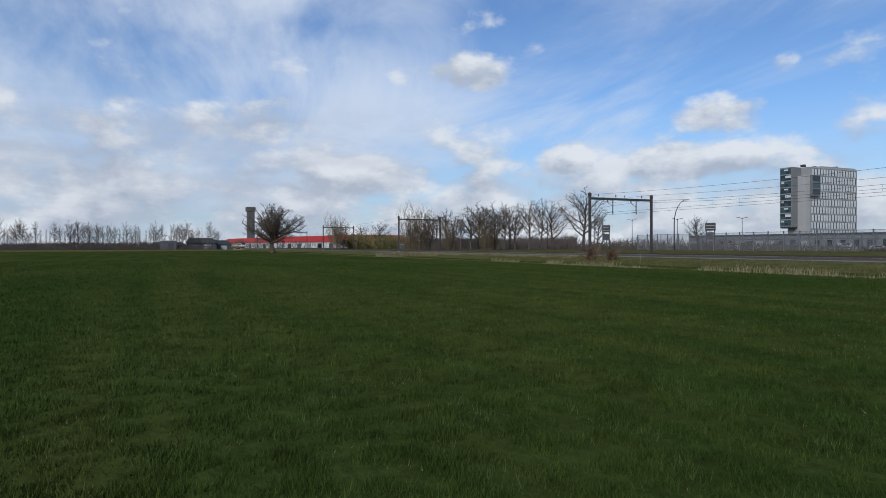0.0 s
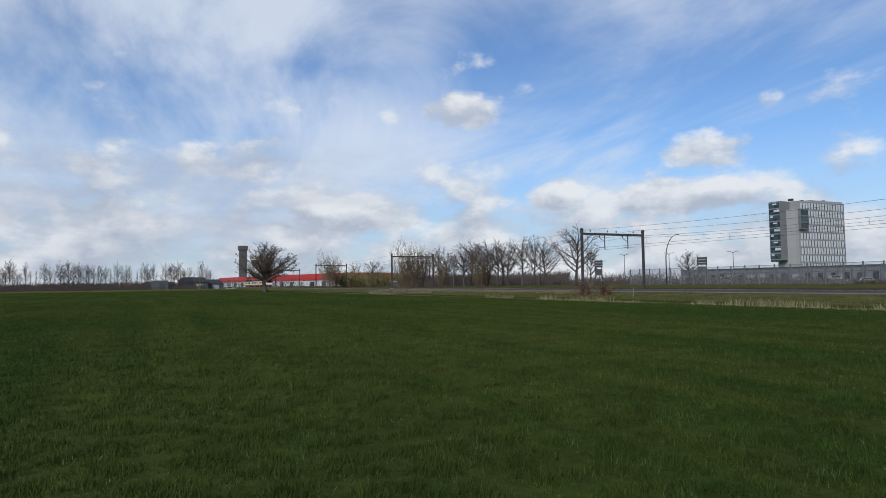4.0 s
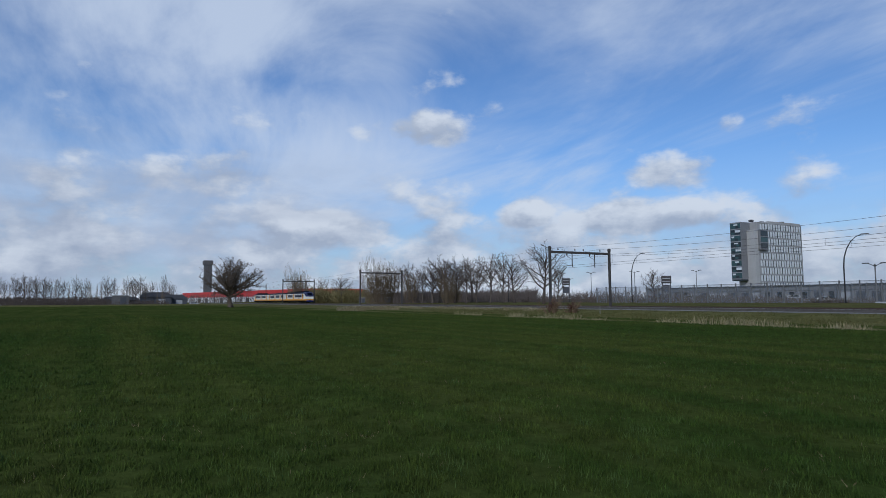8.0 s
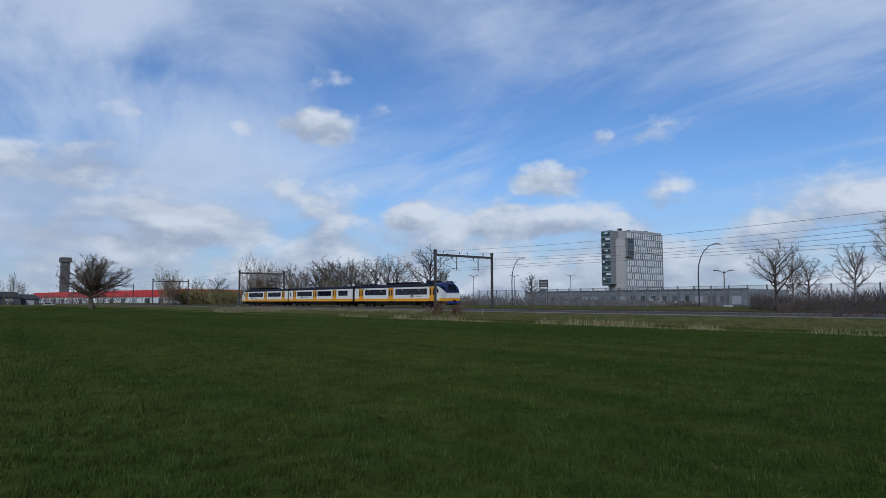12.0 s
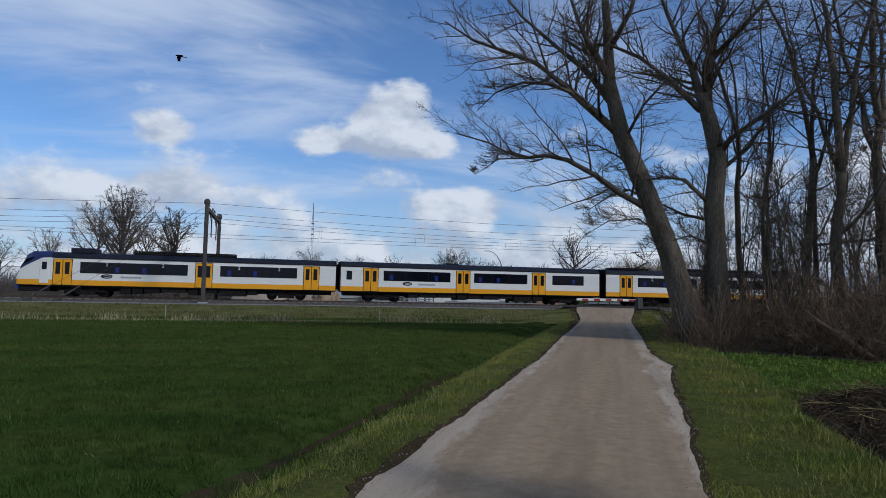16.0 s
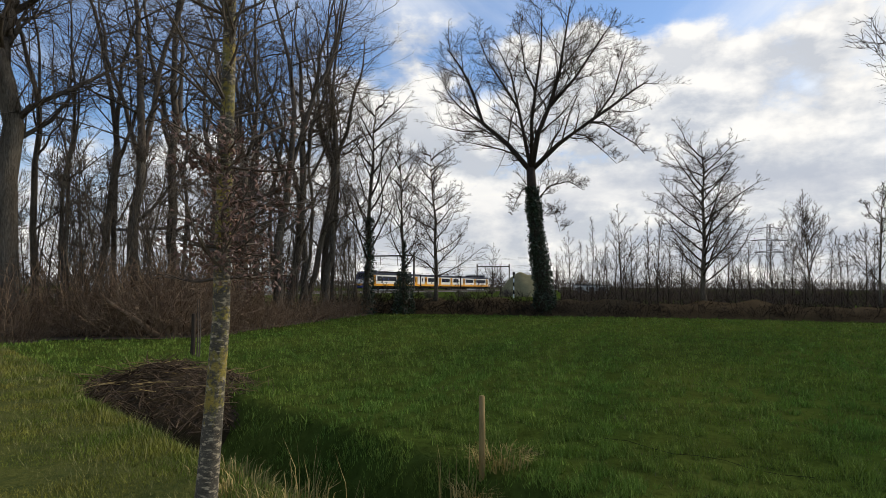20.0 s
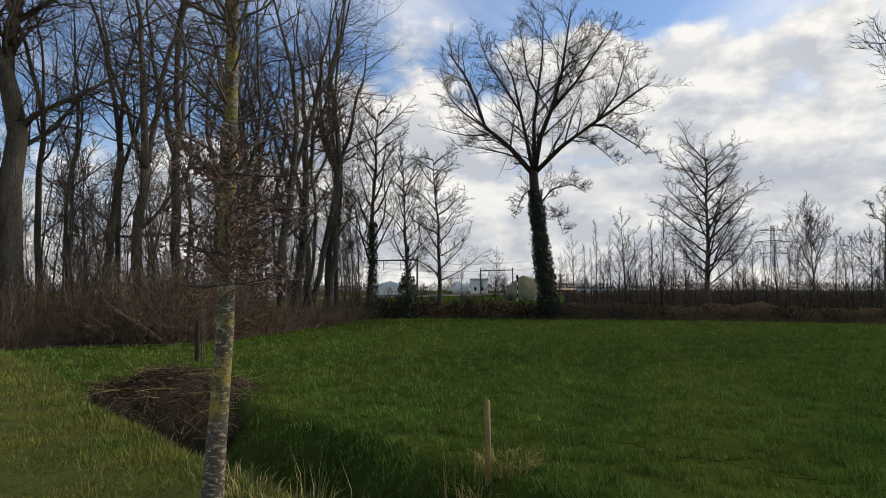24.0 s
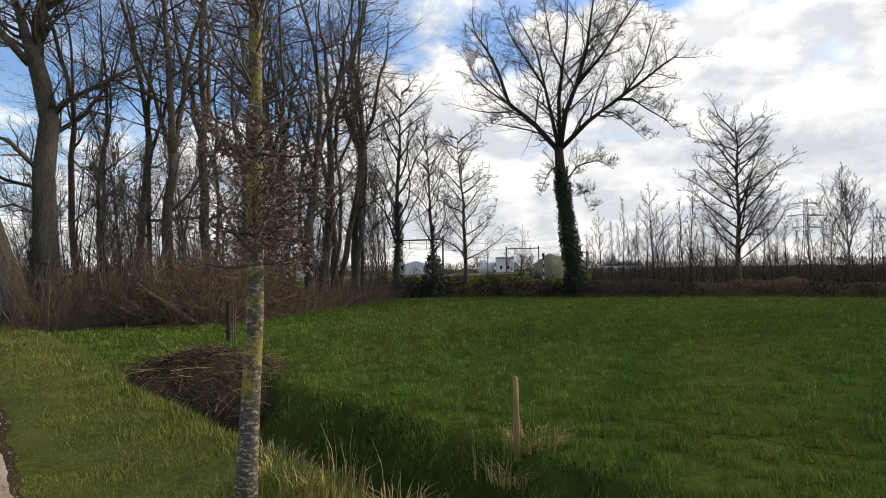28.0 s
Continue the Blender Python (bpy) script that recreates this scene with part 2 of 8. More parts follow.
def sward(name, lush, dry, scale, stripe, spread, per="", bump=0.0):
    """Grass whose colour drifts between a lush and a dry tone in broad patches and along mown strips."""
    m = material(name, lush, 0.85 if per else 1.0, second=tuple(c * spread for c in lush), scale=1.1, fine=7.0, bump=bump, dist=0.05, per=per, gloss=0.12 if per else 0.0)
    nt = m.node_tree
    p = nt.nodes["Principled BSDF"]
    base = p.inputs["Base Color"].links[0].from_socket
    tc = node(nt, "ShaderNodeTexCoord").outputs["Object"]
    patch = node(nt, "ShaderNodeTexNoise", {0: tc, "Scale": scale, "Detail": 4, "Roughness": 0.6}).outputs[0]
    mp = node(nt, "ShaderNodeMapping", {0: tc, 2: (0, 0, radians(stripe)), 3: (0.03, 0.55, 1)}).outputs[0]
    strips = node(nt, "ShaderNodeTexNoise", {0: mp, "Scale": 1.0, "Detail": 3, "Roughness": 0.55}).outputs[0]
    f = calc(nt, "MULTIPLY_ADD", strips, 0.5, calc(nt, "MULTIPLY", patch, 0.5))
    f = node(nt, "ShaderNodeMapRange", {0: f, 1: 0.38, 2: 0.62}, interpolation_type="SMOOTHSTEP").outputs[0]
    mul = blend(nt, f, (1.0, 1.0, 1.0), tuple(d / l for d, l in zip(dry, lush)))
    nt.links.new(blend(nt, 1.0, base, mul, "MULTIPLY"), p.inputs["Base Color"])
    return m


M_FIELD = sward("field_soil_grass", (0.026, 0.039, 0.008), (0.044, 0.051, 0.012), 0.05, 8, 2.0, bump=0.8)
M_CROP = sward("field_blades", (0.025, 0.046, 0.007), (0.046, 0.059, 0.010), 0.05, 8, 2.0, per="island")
# sod colour is dark: soil, plus the shade down between the tufts
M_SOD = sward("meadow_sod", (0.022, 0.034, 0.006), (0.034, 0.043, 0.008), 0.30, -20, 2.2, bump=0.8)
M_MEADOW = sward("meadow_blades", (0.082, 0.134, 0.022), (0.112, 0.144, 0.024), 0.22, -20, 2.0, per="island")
M_TUFT = material("tuft_blades", (0.036, 0.066, 0.013), 0.8, second=(0.090, 0.132, 0.030), scale=0.5, fine=3, per="island", gloss=0.15)
M_DEAD = material("dead_blades", (0.12, 0.10, 0.045), 0.9, second=(0.24, 0.20, 0.10), scale=1, fine=8, per="island", gloss=0.05)
M_VERGE = material("verge_turf", (0.034, 0.044, 0.009), 0.95, second=(0.105, 0.105, 0.022), scale=1.6, fine=18.0, bump=0.7, dist=0.04, gloss=0.05)
M_VBLADE = sward("verge_blades", (0.082, 0.114, 0.016), (0.185, 0.162, 0.032), 0.9, 40, 1.8, per="island")
M_STRAW = material("dry_grass", (0.31, 0.225, 0.075), 0.9, second=(0.48, 0.37, 0.15), scale=2, fine=20, per="island", gloss=0.0)
M_PALEBLADE = material("pale_olive_blades", (0.150, 0.150, 0.045), 0.8, second=(0.27, 0.245, 0.095), scale=1.2, fine=6, per="island", gloss=0.05)
M_ROAD = lane_surface()
M_SAND = material("sandy_edge", (0.20, 0.155, 0.105), 0.95, second=(0.34, 0.28, 0.205), scale=1.5, fine=60, bump=0.5, dist=0.01, gloss=0.05)
M_MUD = material("dark_mud", (0.040, 0.028, 0.015), 0.95, second=(0.082, 0.058, 0.032), scale=1.2, fine=30, bump=0.6, dist=0.03, gloss=0.0)
M_BALLAST = material("ballast", (0.064, 0.054, 0.043), 0.95, second=(0.165, 0.142, 0.115), scale=3.0, fine=16, bump=0.9, dist=0.05, gloss=0.0)
M_PATH = material("gravel_path", (0.160, 0.148, 0.128), 0.95, second=(0.28, 0.26, 0.225), scale=0.8, fine=30, bump=0.5, dist=0.02, gloss=0.05)
# deck asphalt, darkened to hold the shadow along rails and ballast
M_DECK = material("shaded_crossing_deck", (0.030, 0.027, 0.024), 0.9, second=(0.065, 0.058, 0.05), scale=1, fine=20, gloss=0.05)
M_RAIL = material("rusty_rail", (0.085, 0.055, 0.04), 0.55, 0.6, second=(0.13, 0.085, 0.06), scale=3, fine=40)
M_SLEEPER = material("concrete_sleeper", (0.24, 0.225, 0.20), 0.9, scale=2, fine=40)
M_STEEL = material("galvanised_steel", (0.16, 0.155, 0.15), 0.6, 0.4, second=(0.24, 0.235, 0.225), scale=2, fine=30)
M_DSTEEL = material("weathered_steel", (0.045, 0.042, 0.042), 0.65, 0.3, second=(0.085, 0.08, 0.078), scale=2, fine=30)
M_WIRE = material("copper_wire", (0.05, 0.045, 0.042), 0.5, 0.5)
M_BARK = material("grey_brown_bark", (0.056, 0.045, 0.032), 0.95, second=(0.215, 0.175, 0.125), scale=2.5, fine=26, bump=1.0, dist=0.06, stretch=(1, 1, 0.22), gloss=0.05)
M_TWIG = material("twigs", (0.078, 0.061, 0.046), 0.9, second=(0.175, 0.138, 0.102), scale=1, fine=8, gloss=0.05)
M_FARTWIG = material("distant_twigs", (0.078, 0.063, 0.052), 0.95, second=(0.150, 0.122, 0.100), scale=0.3, fine=3, per="object", gloss=0.0)
M_BRAMBLE = material("bramble_stems", (0.094, 0.059, 0.036), 0.9, second=(0.295, 0.202, 0.126), scale=0.8, fine=6, per="island", gloss=0.05)
M_DARKTWIG = material("dark_twigs", (0.036, 0.027, 0.020), 0.9, second=(0.070, 0.053, 0.039), scale=1, fine=8, gloss=0.05)
M_BRUSH = material("cut_brushwood", (0.034, 0.023, 0.014), 0.9, second=(0.140, 0.098, 0.062), scale=1.6, fine=9, per="island", gloss=0.0)
M_HEDGE = material("dark_hedge", (0.022, 0.016, 0.011), 0.9, second=(0.056, 0.041, 0.028), scale=0.8, fine=6, per="island", gloss=0.05)
M_IVY = material("ivy_leaves", (0.014, 0.026, 0.010), 0.5, second=(0.032, 0.055, 0.018), scale=2, fine=12, per="island")
M_WILLOW = material("yellow_willow_twigs", (0.17, 0.145, 0.065), 0.9, second=(0.26, 0.22, 0.10), scale=0.5, fine=4, gloss=0.05)
M_WHITE = material("white_paint", (0.80, 0.765, 0.68), 0.4, second=(0.73, 0.695, 0.61), scale=0.8, fine=6, gloss=0.3)
M_YELLOW = material("yellow_paint", (0.84, 0.37, 0.008), 0.4, second=(0.77, 0.33, 0.008), scale=0.8, fine=6, gloss=0.3)
M_NAVY = material("navy_roof_paint", (0.008, 0.010, 0.020), 0.75, second=(0.020, 0.022, 0.033), scale=0.7, fine=6, gloss=0.2)
M_HOOD = material("deep_blue_paint", (0.010, 0.017, 0.070), 0.4, second=(0.016, 0.026, 0.095), scale=1, fine=8)
M_BLUE = material("blue_paint", (0.015, 0.035, 0.20), 0.35, second=(0.02, 0.045, 0.25), scale=1, fine=8)
M_BLACK = material("black_underframe", (0.009, 0.0085, 0.008), 0.9, second=(0.024, 0.021, 0.019), scale=2, fine=15, gloss=0.1)
M_PANE = glass_dark("tinted_train_glass", (0.004, 0.005, 0.010), 0.08, 0.22)
M_SEAT = glass_dark("blue_seats_behind_glass", (0.020, 0.030, 0.15), 0.15, 0.22)
M_CONC = material("concrete_panels", (0.335, 0.325, 0.305), 0.85, second=(0.42, 0.41, 0.39), scale=0.15, fine=2, bump=0.2)
M_CONCL = material("pale_concrete", (0.42, 0.405, 0.375), 0.85, second=(0.50, 0.485, 0.455), scale=0.12, fine=1.6, bump=0.2)
M_FRAMEW = material("white_window_strip", (0.74, 0.75, 0.74), 0.6, second=(0.66, 0.67, 0.66), scale=0.4, fine=3)
M_GREEN = glass_dark("green_glass", (0.03, 0.075, 0.075), 0.1)
M_GLASSD = glass_dark("dark_glass", (0.012, 0.020, 0.024), 0.1)
M_CLOUDED = glass_dark("clouded_acrylic", (0.26, 0.265, 0.27), 0.35, 0.4)
M_CLOUDED.node_tree.nodes["Principled BSDF"].inputs["Alpha"].default_value = 0.16
M_SHED = material("dark_cladding", (0.050, 0.053, 0.061), 0.6, second=(0.082, 0.086, 0.096), scale=0.1, fine=1.2)
M_SHEDL = material("light_dock_panel", (0.34, 0.34, 0.34), 0.7, second=(0.42, 0.42, 0.42), scale=0.2, fine=2)
M_HALL = material("grey_hall_cladding", (0.17, 0.17, 0.172), 0.7, second=(0.24, 0.238, 0.235), scale=0.1, fine=1.2)
M_HAZE = material("hazy_dark_brick", (0.105, 0.10, 0.098), 0.9, second=(0.15, 0.142, 0.138), scale=0.1, fine=1.0)
M_RED = material("red_cladding", (0.62, 0.035, 0.028), 0.5, second=(0.54, 0.03, 0.025), scale=0.1, fine=1)
M_ORANGE = material("orange_cladding", (0.60, 0.15, 0.05), 0.6, second=(0.52, 0.13, 0.05), scale=0.2, fine=2)
M_TERRA = material("orange_brickwork", (0.50, 0.235, 0.13), 0.9, second=(0.60, 0.30, 0.17), scale=0.4, fine=6)
M_BRICK = material("brown_brickwork", (0.105, 0.075, 0.062), 0.9, second=(0.16, 0.118, 0.098), scale=0.2, fine=4)
M_RUBBLE = material("crushed_concrete", (0.27, 0.215, 0.155), 0.95, second=(0.42, 0.345, 0.255), scale=1, fine=8, bump=0.8, dist=0.1, gloss=0.05)
M_SANDPILE = material("sand_heap", (0.24, 0.16, 0.095), 0.95, second=(0.36, 0.26, 0.17), scale=0.8, fine=9, bump=0.4, dist=0.05, gloss=0.05)
M_HAY = material("mossy_earth_mound", (0.15, 0.13, 0.065), 0.95, second=(0.27, 0.235, 0.125), scale=0.7, fine=6, bump=0.8, dist=0.15, gloss=0.05)
M_STAKE = material("weathered_post", (0.22, 0.150, 0.058), 0.85, second=(0.34, 0.245, 0.105), scale=3, fine=40, bump=0.4, stretch=(1, 1, 0.15), gloss=0.1)
M_SIGNRED = material("dark_red_board", (0.26, 0.022, 0.018), 0.6)
M_LITTER = material("leaf_litter", (0.055, 0.040, 0.026), 0.95, second=(0.12, 0.088, 0.058), scale=0.8, fine=14, bump=0.7, dist=0.05, gloss=0.05)
M_DRYLEAF = material("withered_leaves", (0.15, 0.088, 0.066), 0.8, second=(0.29, 0.19, 0.145), scale=3, fine=20, per="island", gloss=0.05)
M_ROUGH = material("rough_bank_grass", (0.062, 0.066, 0.018), 1.0, second=(0.165, 0.148, 0.058), scale=0.5, fine=4, bump=0.5, dist=0.05, per="island", gloss=0.0)
M_REED = material("pale_reeds", (0.24, 0.20, 0.10), 0.85, second=(0.37, 0.31, 0.18), scale=2, fine=20, per="island", gloss=0.05)
M_PORTAL = material("weathered_portal_steel", (0.050, 0.044, 0.040), 0.8, second=(0.095, 0.086, 0.078), scale=1.5, fine=20, gloss=0.2)
M_RUST = material("rust_brown_leaves", (0.085, 0.042, 0.030), 0.85, second=(0.15, 0.08, 0.055), scale=3, fine=20, per="island", gloss=0.05)
M_TAN = material("tan_shrub_twigs", (0.15, 0.112, 0.070), 0.9, second=(0.25, 0.195, 0.125), scale=0.6, fine=4, per="object", gloss=0.05)


def sapling_bark():
    """Dark brown bark with pale ragged flecks low down and yellow-green lichen higher up."""
    m = material("lichen_bark", (0.050, 0.040, 0.026), 0.9, second=(0.130, 0.110, 0.070), scale=7, fine=50, bump=0.8, dist=0.012, stretch=(1, 1, 1.6))
    nt = m.node_tree
    p = nt.nodes["Principled BSDF"]
    base = p.inputs["Base Color"].links[0].from_socket
    tc = node(nt, "ShaderNodeTexCoord").outputs["Object"]
    h = node(nt, "ShaderNodeSeparateXYZ", {0: tc}).outputs[2]
    # pale flecks, wider than high
    n2 = node(nt, "ShaderNodeTexNoise", {0: node(nt, "ShaderNodeMapping", {0: tc, 3: (17, 17, 42)}).outputs[0], "Scale": 1.0, "Detail": 5, "Roughness": 0.65}).outputs[0]
    fleck = node(nt, "ShaderNodeMapRange", {0: n2, 1: 0.52, 2: 0.60, 3: 0.0, 4: 0.85}).outputs[0]
    col = blend(nt, fleck, base, (0.46, 0.37, 0.23))
    # lichen in blotches of two sizes
    n = node(nt, "ShaderNodeTexNoise", {0: tc, "Scale": 5.5, "Detail": 3, "Roughness": 0.6}).outputs[0]
    f1 = node(nt, "ShaderNodeTexNoise", {0: tc, "Scale": 38, "Detail": 5, "Roughness": 0.7}).outputs[0]
    rings = node(nt, "ShaderNodeTexNoise", {0: node(nt, "ShaderNodeMapping", {0: tc, 3: (1.5, 1.5, 4.2)}).outputs[0], "Scale": 1.0, "Detail": 3, "Roughness": 0.5}).outputs[0]
    band = node(nt, "ShaderNodeMapRange", {0: h, 1: 0.45, 2: 0.85, 3: -0.20, 4: -0.01}).outputs[0]
    f = calc(nt, "MULTIPLY_ADD", f1, 0.5, calc(nt, "MULTIPLY_ADD", rings, 0.55, calc(nt, "MULTIPLY", n, 0.2)))
    f = calc(nt, "SUBTRACT", calc(nt, "ADD", f, band), 0.125)
    f = node(nt, "ShaderNodeMapRange", {0: f, 1: 0.47, 2: 0.54, 3: 0.0, 4: 0.9}).outputs[0]
    tint = blend(nt, node(nt, "ShaderNodeMapRange", {0: n, 1: 0.4, 2: 0.6}).outputs[0], (0.30, 0.26, 0.055), (0.56, 0.38, 0.045))
    col = blend(nt, f, col, blend(nt, f1, (0.12, 0.10, 0.022), tint))
    nt.links.new(col, p.inputs["Base Color"])
    return m


M_SAPBARK = sapling_bark()

# ---- building blocks ----


class Shape:
    """Vertices and faces of one mesh."""

    def __init__(self):
        self.v, self.f = [], []

    def add(self, verts, faces):
        n = len(self.v)
        self.v.extend(verts)
        self.f.extend([tuple(i + n for i in f) for f in faces])
        return self

    def box(self, cx, cy, cz, sx, sy, sz, rz=0.0, c=0.0):
        """A block; c cuts its upright and top edges."""
        hx, hy, hz = sx / 2, sy / 2, sz / 2
        if c:
            out = [(-hx + c, -hy), (hx - c, -hy), (hx, -hy + c), (hx, hy - c), (hx - c, hy), (-hx + c, hy), (-hx, hy - c), (-hx, -hy + c)]
            top = [(x * (1 - c / hx), y * (1 - c / hy)) for x, y in out]
            v = [(x, y, -hz) for x, y in out] + [(x, y, hz - c) for x, y in out] + [(x, y, hz) for x, y in top]
            f = [tuple(range(7, -1, -1)), tuple(range(16, 24))]
            f += [(i + k, (i + 1) % 8 + k, (i + 1) % 8 + 8 + k, i + 8 + k) for k in (0, 8) for i in range(8)]
        else:
            v = [(sx_ * hx, sy_ * hy, sz_ * hz) for sz_ in (-1, 1) for sx_, sy_ in ((-1, -1), (1, -1), (1, 1), (-1, 1))]
            f = [(3, 2, 1, 0), (4, 5, 6, 7), (0, 1, 5, 4), (1, 2, 6, 5), (2, 3, 7, 6), (3, 0, 4, 7)]
        ca, sa = math.cos(rz), math.sin(rz)
        return self.add([(cx + x * ca - y * sa, cy + x * sa + y * ca, cz + z) for x, y, z in v], f)

    def prism(self, poly, y0, y1):
        """A polygon of (x, z) drawn out along y."""
        n = len(poly)
        v = [(x, y0, z) for x, z in poly] + [(x, y1, z) for x, z in poly]
        f = [tuple(range(n - 1, -1, -1)), tuple(range(n, 2 * n))] + [(i, (i + 1) % n, (i + 1) % n + n, i + n) for i in range(n)]
        return self.add(v, f)

    def loft(self, rings, close=True):
        n = len(rings[0])
        v = [p for r in rings for p in r]
        f = [(k * n + i, k * n + (i + 1) % n, (k + 1) * n + (i + 1) % n, (k + 1) * n + i) for k in range(len(rings) - 1) for i in range(n)]
        if close:
            f += [tuple(range(n - 1, -1, -1)), tuple(range((len(rings) - 1) * n, len(rings) * n))]
        return self.add(v, f)

    def tube(self, pts, radii, n=6):
        """A tapered round bar along points."""
        pts = [Vector(p) for p in pts]
        rings = []
        for i, p in enumerate(pts):
            d = (pts[min(i + 1, len(pts) - 1)] - pts[max(i - 1, 0)])
            d.normalize()
            ref = Vector((1, 0.13, 0.07)) if abs(d.x) < 0.8 else Vector((0.1, 1, 0.1))
            a = d.cross(ref).normalized()
            b = d.cross(a)
            r = radii[i] if isinstance(radii, (list, tuple)) else radii
            rings.append([tuple(p + (a * math.cos(t) + b * math.sin(t)) * r) for t in (2 * math.pi * j / n for j in range(n))])
        return self.loft(rings)

    def disc(self, c, axis, r, h, n=14):
        c, axis = Vector(c), Vector(axis).normalized()
        return self.tube([c - axis * h / 2, c + axis * h / 2], r, n)

    def mesh(self, name, mat, smooth=False):
        me = bpy.data.meshes.new(name)
        me.from_pydata(self.v, [], self.f)
        me.materials.append(mat)
        if smooth:
            me.shade_smooth()
        return me


def part(name, shape, mat, parent=None, label="", smooth=False, at=None):
    """Links a shape (or a ready mesh) as one mesh object under a thing or a part."""
    me = shape if isinstance(shape, bpy.types.Mesh) else shape.mesh(name, mat, smooth)
    ob = new(name, me)
    if parent:
        ob.parent = parent
    if at is not None:
        ob.matrix_basis = at
    if label:
        ob["label"] = label
    return ob


def thing(name, m, label, category, group="", kind=""):
    ob = new(name)
    ob.matrix_basis = m
    ob.empty_display_size = 0.3
    return tagged(ob, label, category, group, kind)


def arrays_mesh(name, verts, tris, mat):
    """A mesh from numpy arrays of points and triangles."""
    me = bpy.data.meshes.new(name)
    me.vertices.add(len(verts))
    me.vertices.foreach_set("co", np.ascontiguousarray(verts, dtype=np.float32).ravel())
    me.loops.add(tris.size)
    me.loops.foreach_set("vertex_index", np.ascontiguousarray(tris, dtype=np.int32).ravel())
    me.polygons.add(len(tris))
    me.polygons.foreach_set("loop_start", np.arange(0, tris.size, 3, dtype=np.int32))
    me.update(calc_edges=True)
    me.materials.append(mat)
    return me


def step(v, a, b):
    t = min(1.0, max(0.0, (v - a) / (b - a)))
    return t * t * (3 - 2 * t)


# ---- plan ----
ROAD_AZ = radians(29.4)
RC, RS = math.cos(ROAD_AZ), math.sin(ROAD_AZ)
RAIL_Z = 0.63
NEAR_TRACK, FAR_TRACK = 55.2, 59.2


def bend(x):
    """How far the railway swings towards the road's side at x."""
    if x < 5:
        return 0.0
    return 0.085 / 40 * (x - 5) ** 2 / 2 if x < 45 else 0.085 * (x - 25)


def bend_turn(x):
    return -math.degrees(math.atan(0.085 * min(1, max(0, (x - 5) / 40))))


def along(x, y):
    return x * RS + y * RC


def across(x, y):
    return x * RC - y * RS


def on_road(s, n):
    """World x, y at s metres along the lane and n to its right."""
    return s * RS + n * RC, s * RC - n * RS


def road_edges(s):
    wob = 0.06 * noise.noise((s * 0.8, 3.1, 0)) + 0.035 * noise.noise((s * 2.7, 7.7, 0)) + 0.02 * noise.noise((s * 7.1, 1.7, 0))
    wib = 0.06 * noise.noise((s * 0.8, 13.1, 0)) + 0.035 * noise.noise((s * 2.1, 17.7, 0)) + 0.02 * noise.noise((s * 7.1, 11.7, 0))
    flare = 1.0 * step(s, 38, 56)
    left = float(np.interp(s, [2, 10, 15, 25], [-2.06, -1.90, -1.80, -1.86]))
    right = float(np.interp(s, [3, 5, 8, 12, 15.5, 19, 28], [0.58, 0.64, 0.78, 0.96, 1.26, 0.98, 1.1]))
    return left - flare + wob, right + flare * 0.7 + wib


def ground_z(x, y):
    dy = y - (57.2 - bend(x))
    z = 0.36 * step(-abs(dy), -13, -7.5) if dy < 0 else 0.36 - 0.1 * step(dy, 7, 16)
    s, n = along(x, y), across(x, y)
    z -= 0.30 * step(-abs(dy + 22.5), -2.2, -0.4) * step(abs(n), 4, 7)
    if -60 < s < 56 and abs(n) < 8:
        run = step(s, -60, -50) * (1 - step(s, 46, 52))
        gap = 1 - step(s, 10.2, 12.5) * (1 - step(s, 20, 23))
        z -= 0.62 * step(-abs(n - 3.45), -1.15 if n < 3.45 else -0.85, -0.12) * gap * run
        z -= 0.13 * step(-abs(n + 3.3), -0.8, -0.1) * run
        z += 0.05 * step(-abs(n + 2.4), -0.6, -0.1) * run
    if s > 38 and abs(n) < 7:
        z = max(z, (RAIL_Z - 0.04) * step(s, 40, 60) * step(-abs(n), -6.5, -3.5) * (1 - step(s, 90, 130)))
    return z + 0.03 * noise.noise((x * 0.11, y * 0.11, 0))


def spaced(parts):
    out = []
    for a, b, d in parts:
        n = max(1, int(round((b - a) / d)))
        out += [a + (b - a) * i / n for i in range(n)]
    return out + [parts[-1][1]]


def make_ground():
    xs = spaced([(-4000, -800, 800), (-800, -200, 50), (-200, -60, 6), (-60, -8, 1.3), (-8, 1, 0.3), (1, 11, 0.11), (11, 18, 0.3), (18, 50, 1.0), (50, 200, 6), (200, 800, 60), (800, 4000, 800)])
    ys = spaced([(-4000, -400, 900), (-400, -40, 40), (-40, -6, 2.5), (-6, -1, 0.3), (-1, 12, 0.12), (12, 16, 0.3), (16, 66, 0.8), (66, 200, 8), (200, 800, 60), (800, 4000, 800)])
    v = [(x, y, ground_z(x, y)) for y in ys for x in xs]
    n = len(xs)
    f = [(j * n + i, j * n + i + 1, (j + 1) * n + i + 1, (j + 1) * n + i) for j in range(len(ys) - 1) for i in range(n - 1)]
    g = Shape().add(v, f)
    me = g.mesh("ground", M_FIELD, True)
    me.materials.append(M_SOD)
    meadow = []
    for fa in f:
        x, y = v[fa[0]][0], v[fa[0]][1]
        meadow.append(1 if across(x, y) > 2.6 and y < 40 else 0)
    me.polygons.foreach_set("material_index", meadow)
    ob = part("ground", me, M_FIELD)
    tagged(ob, "green winter meadow on flat land reaching the horizon", "ground", kind="structure")


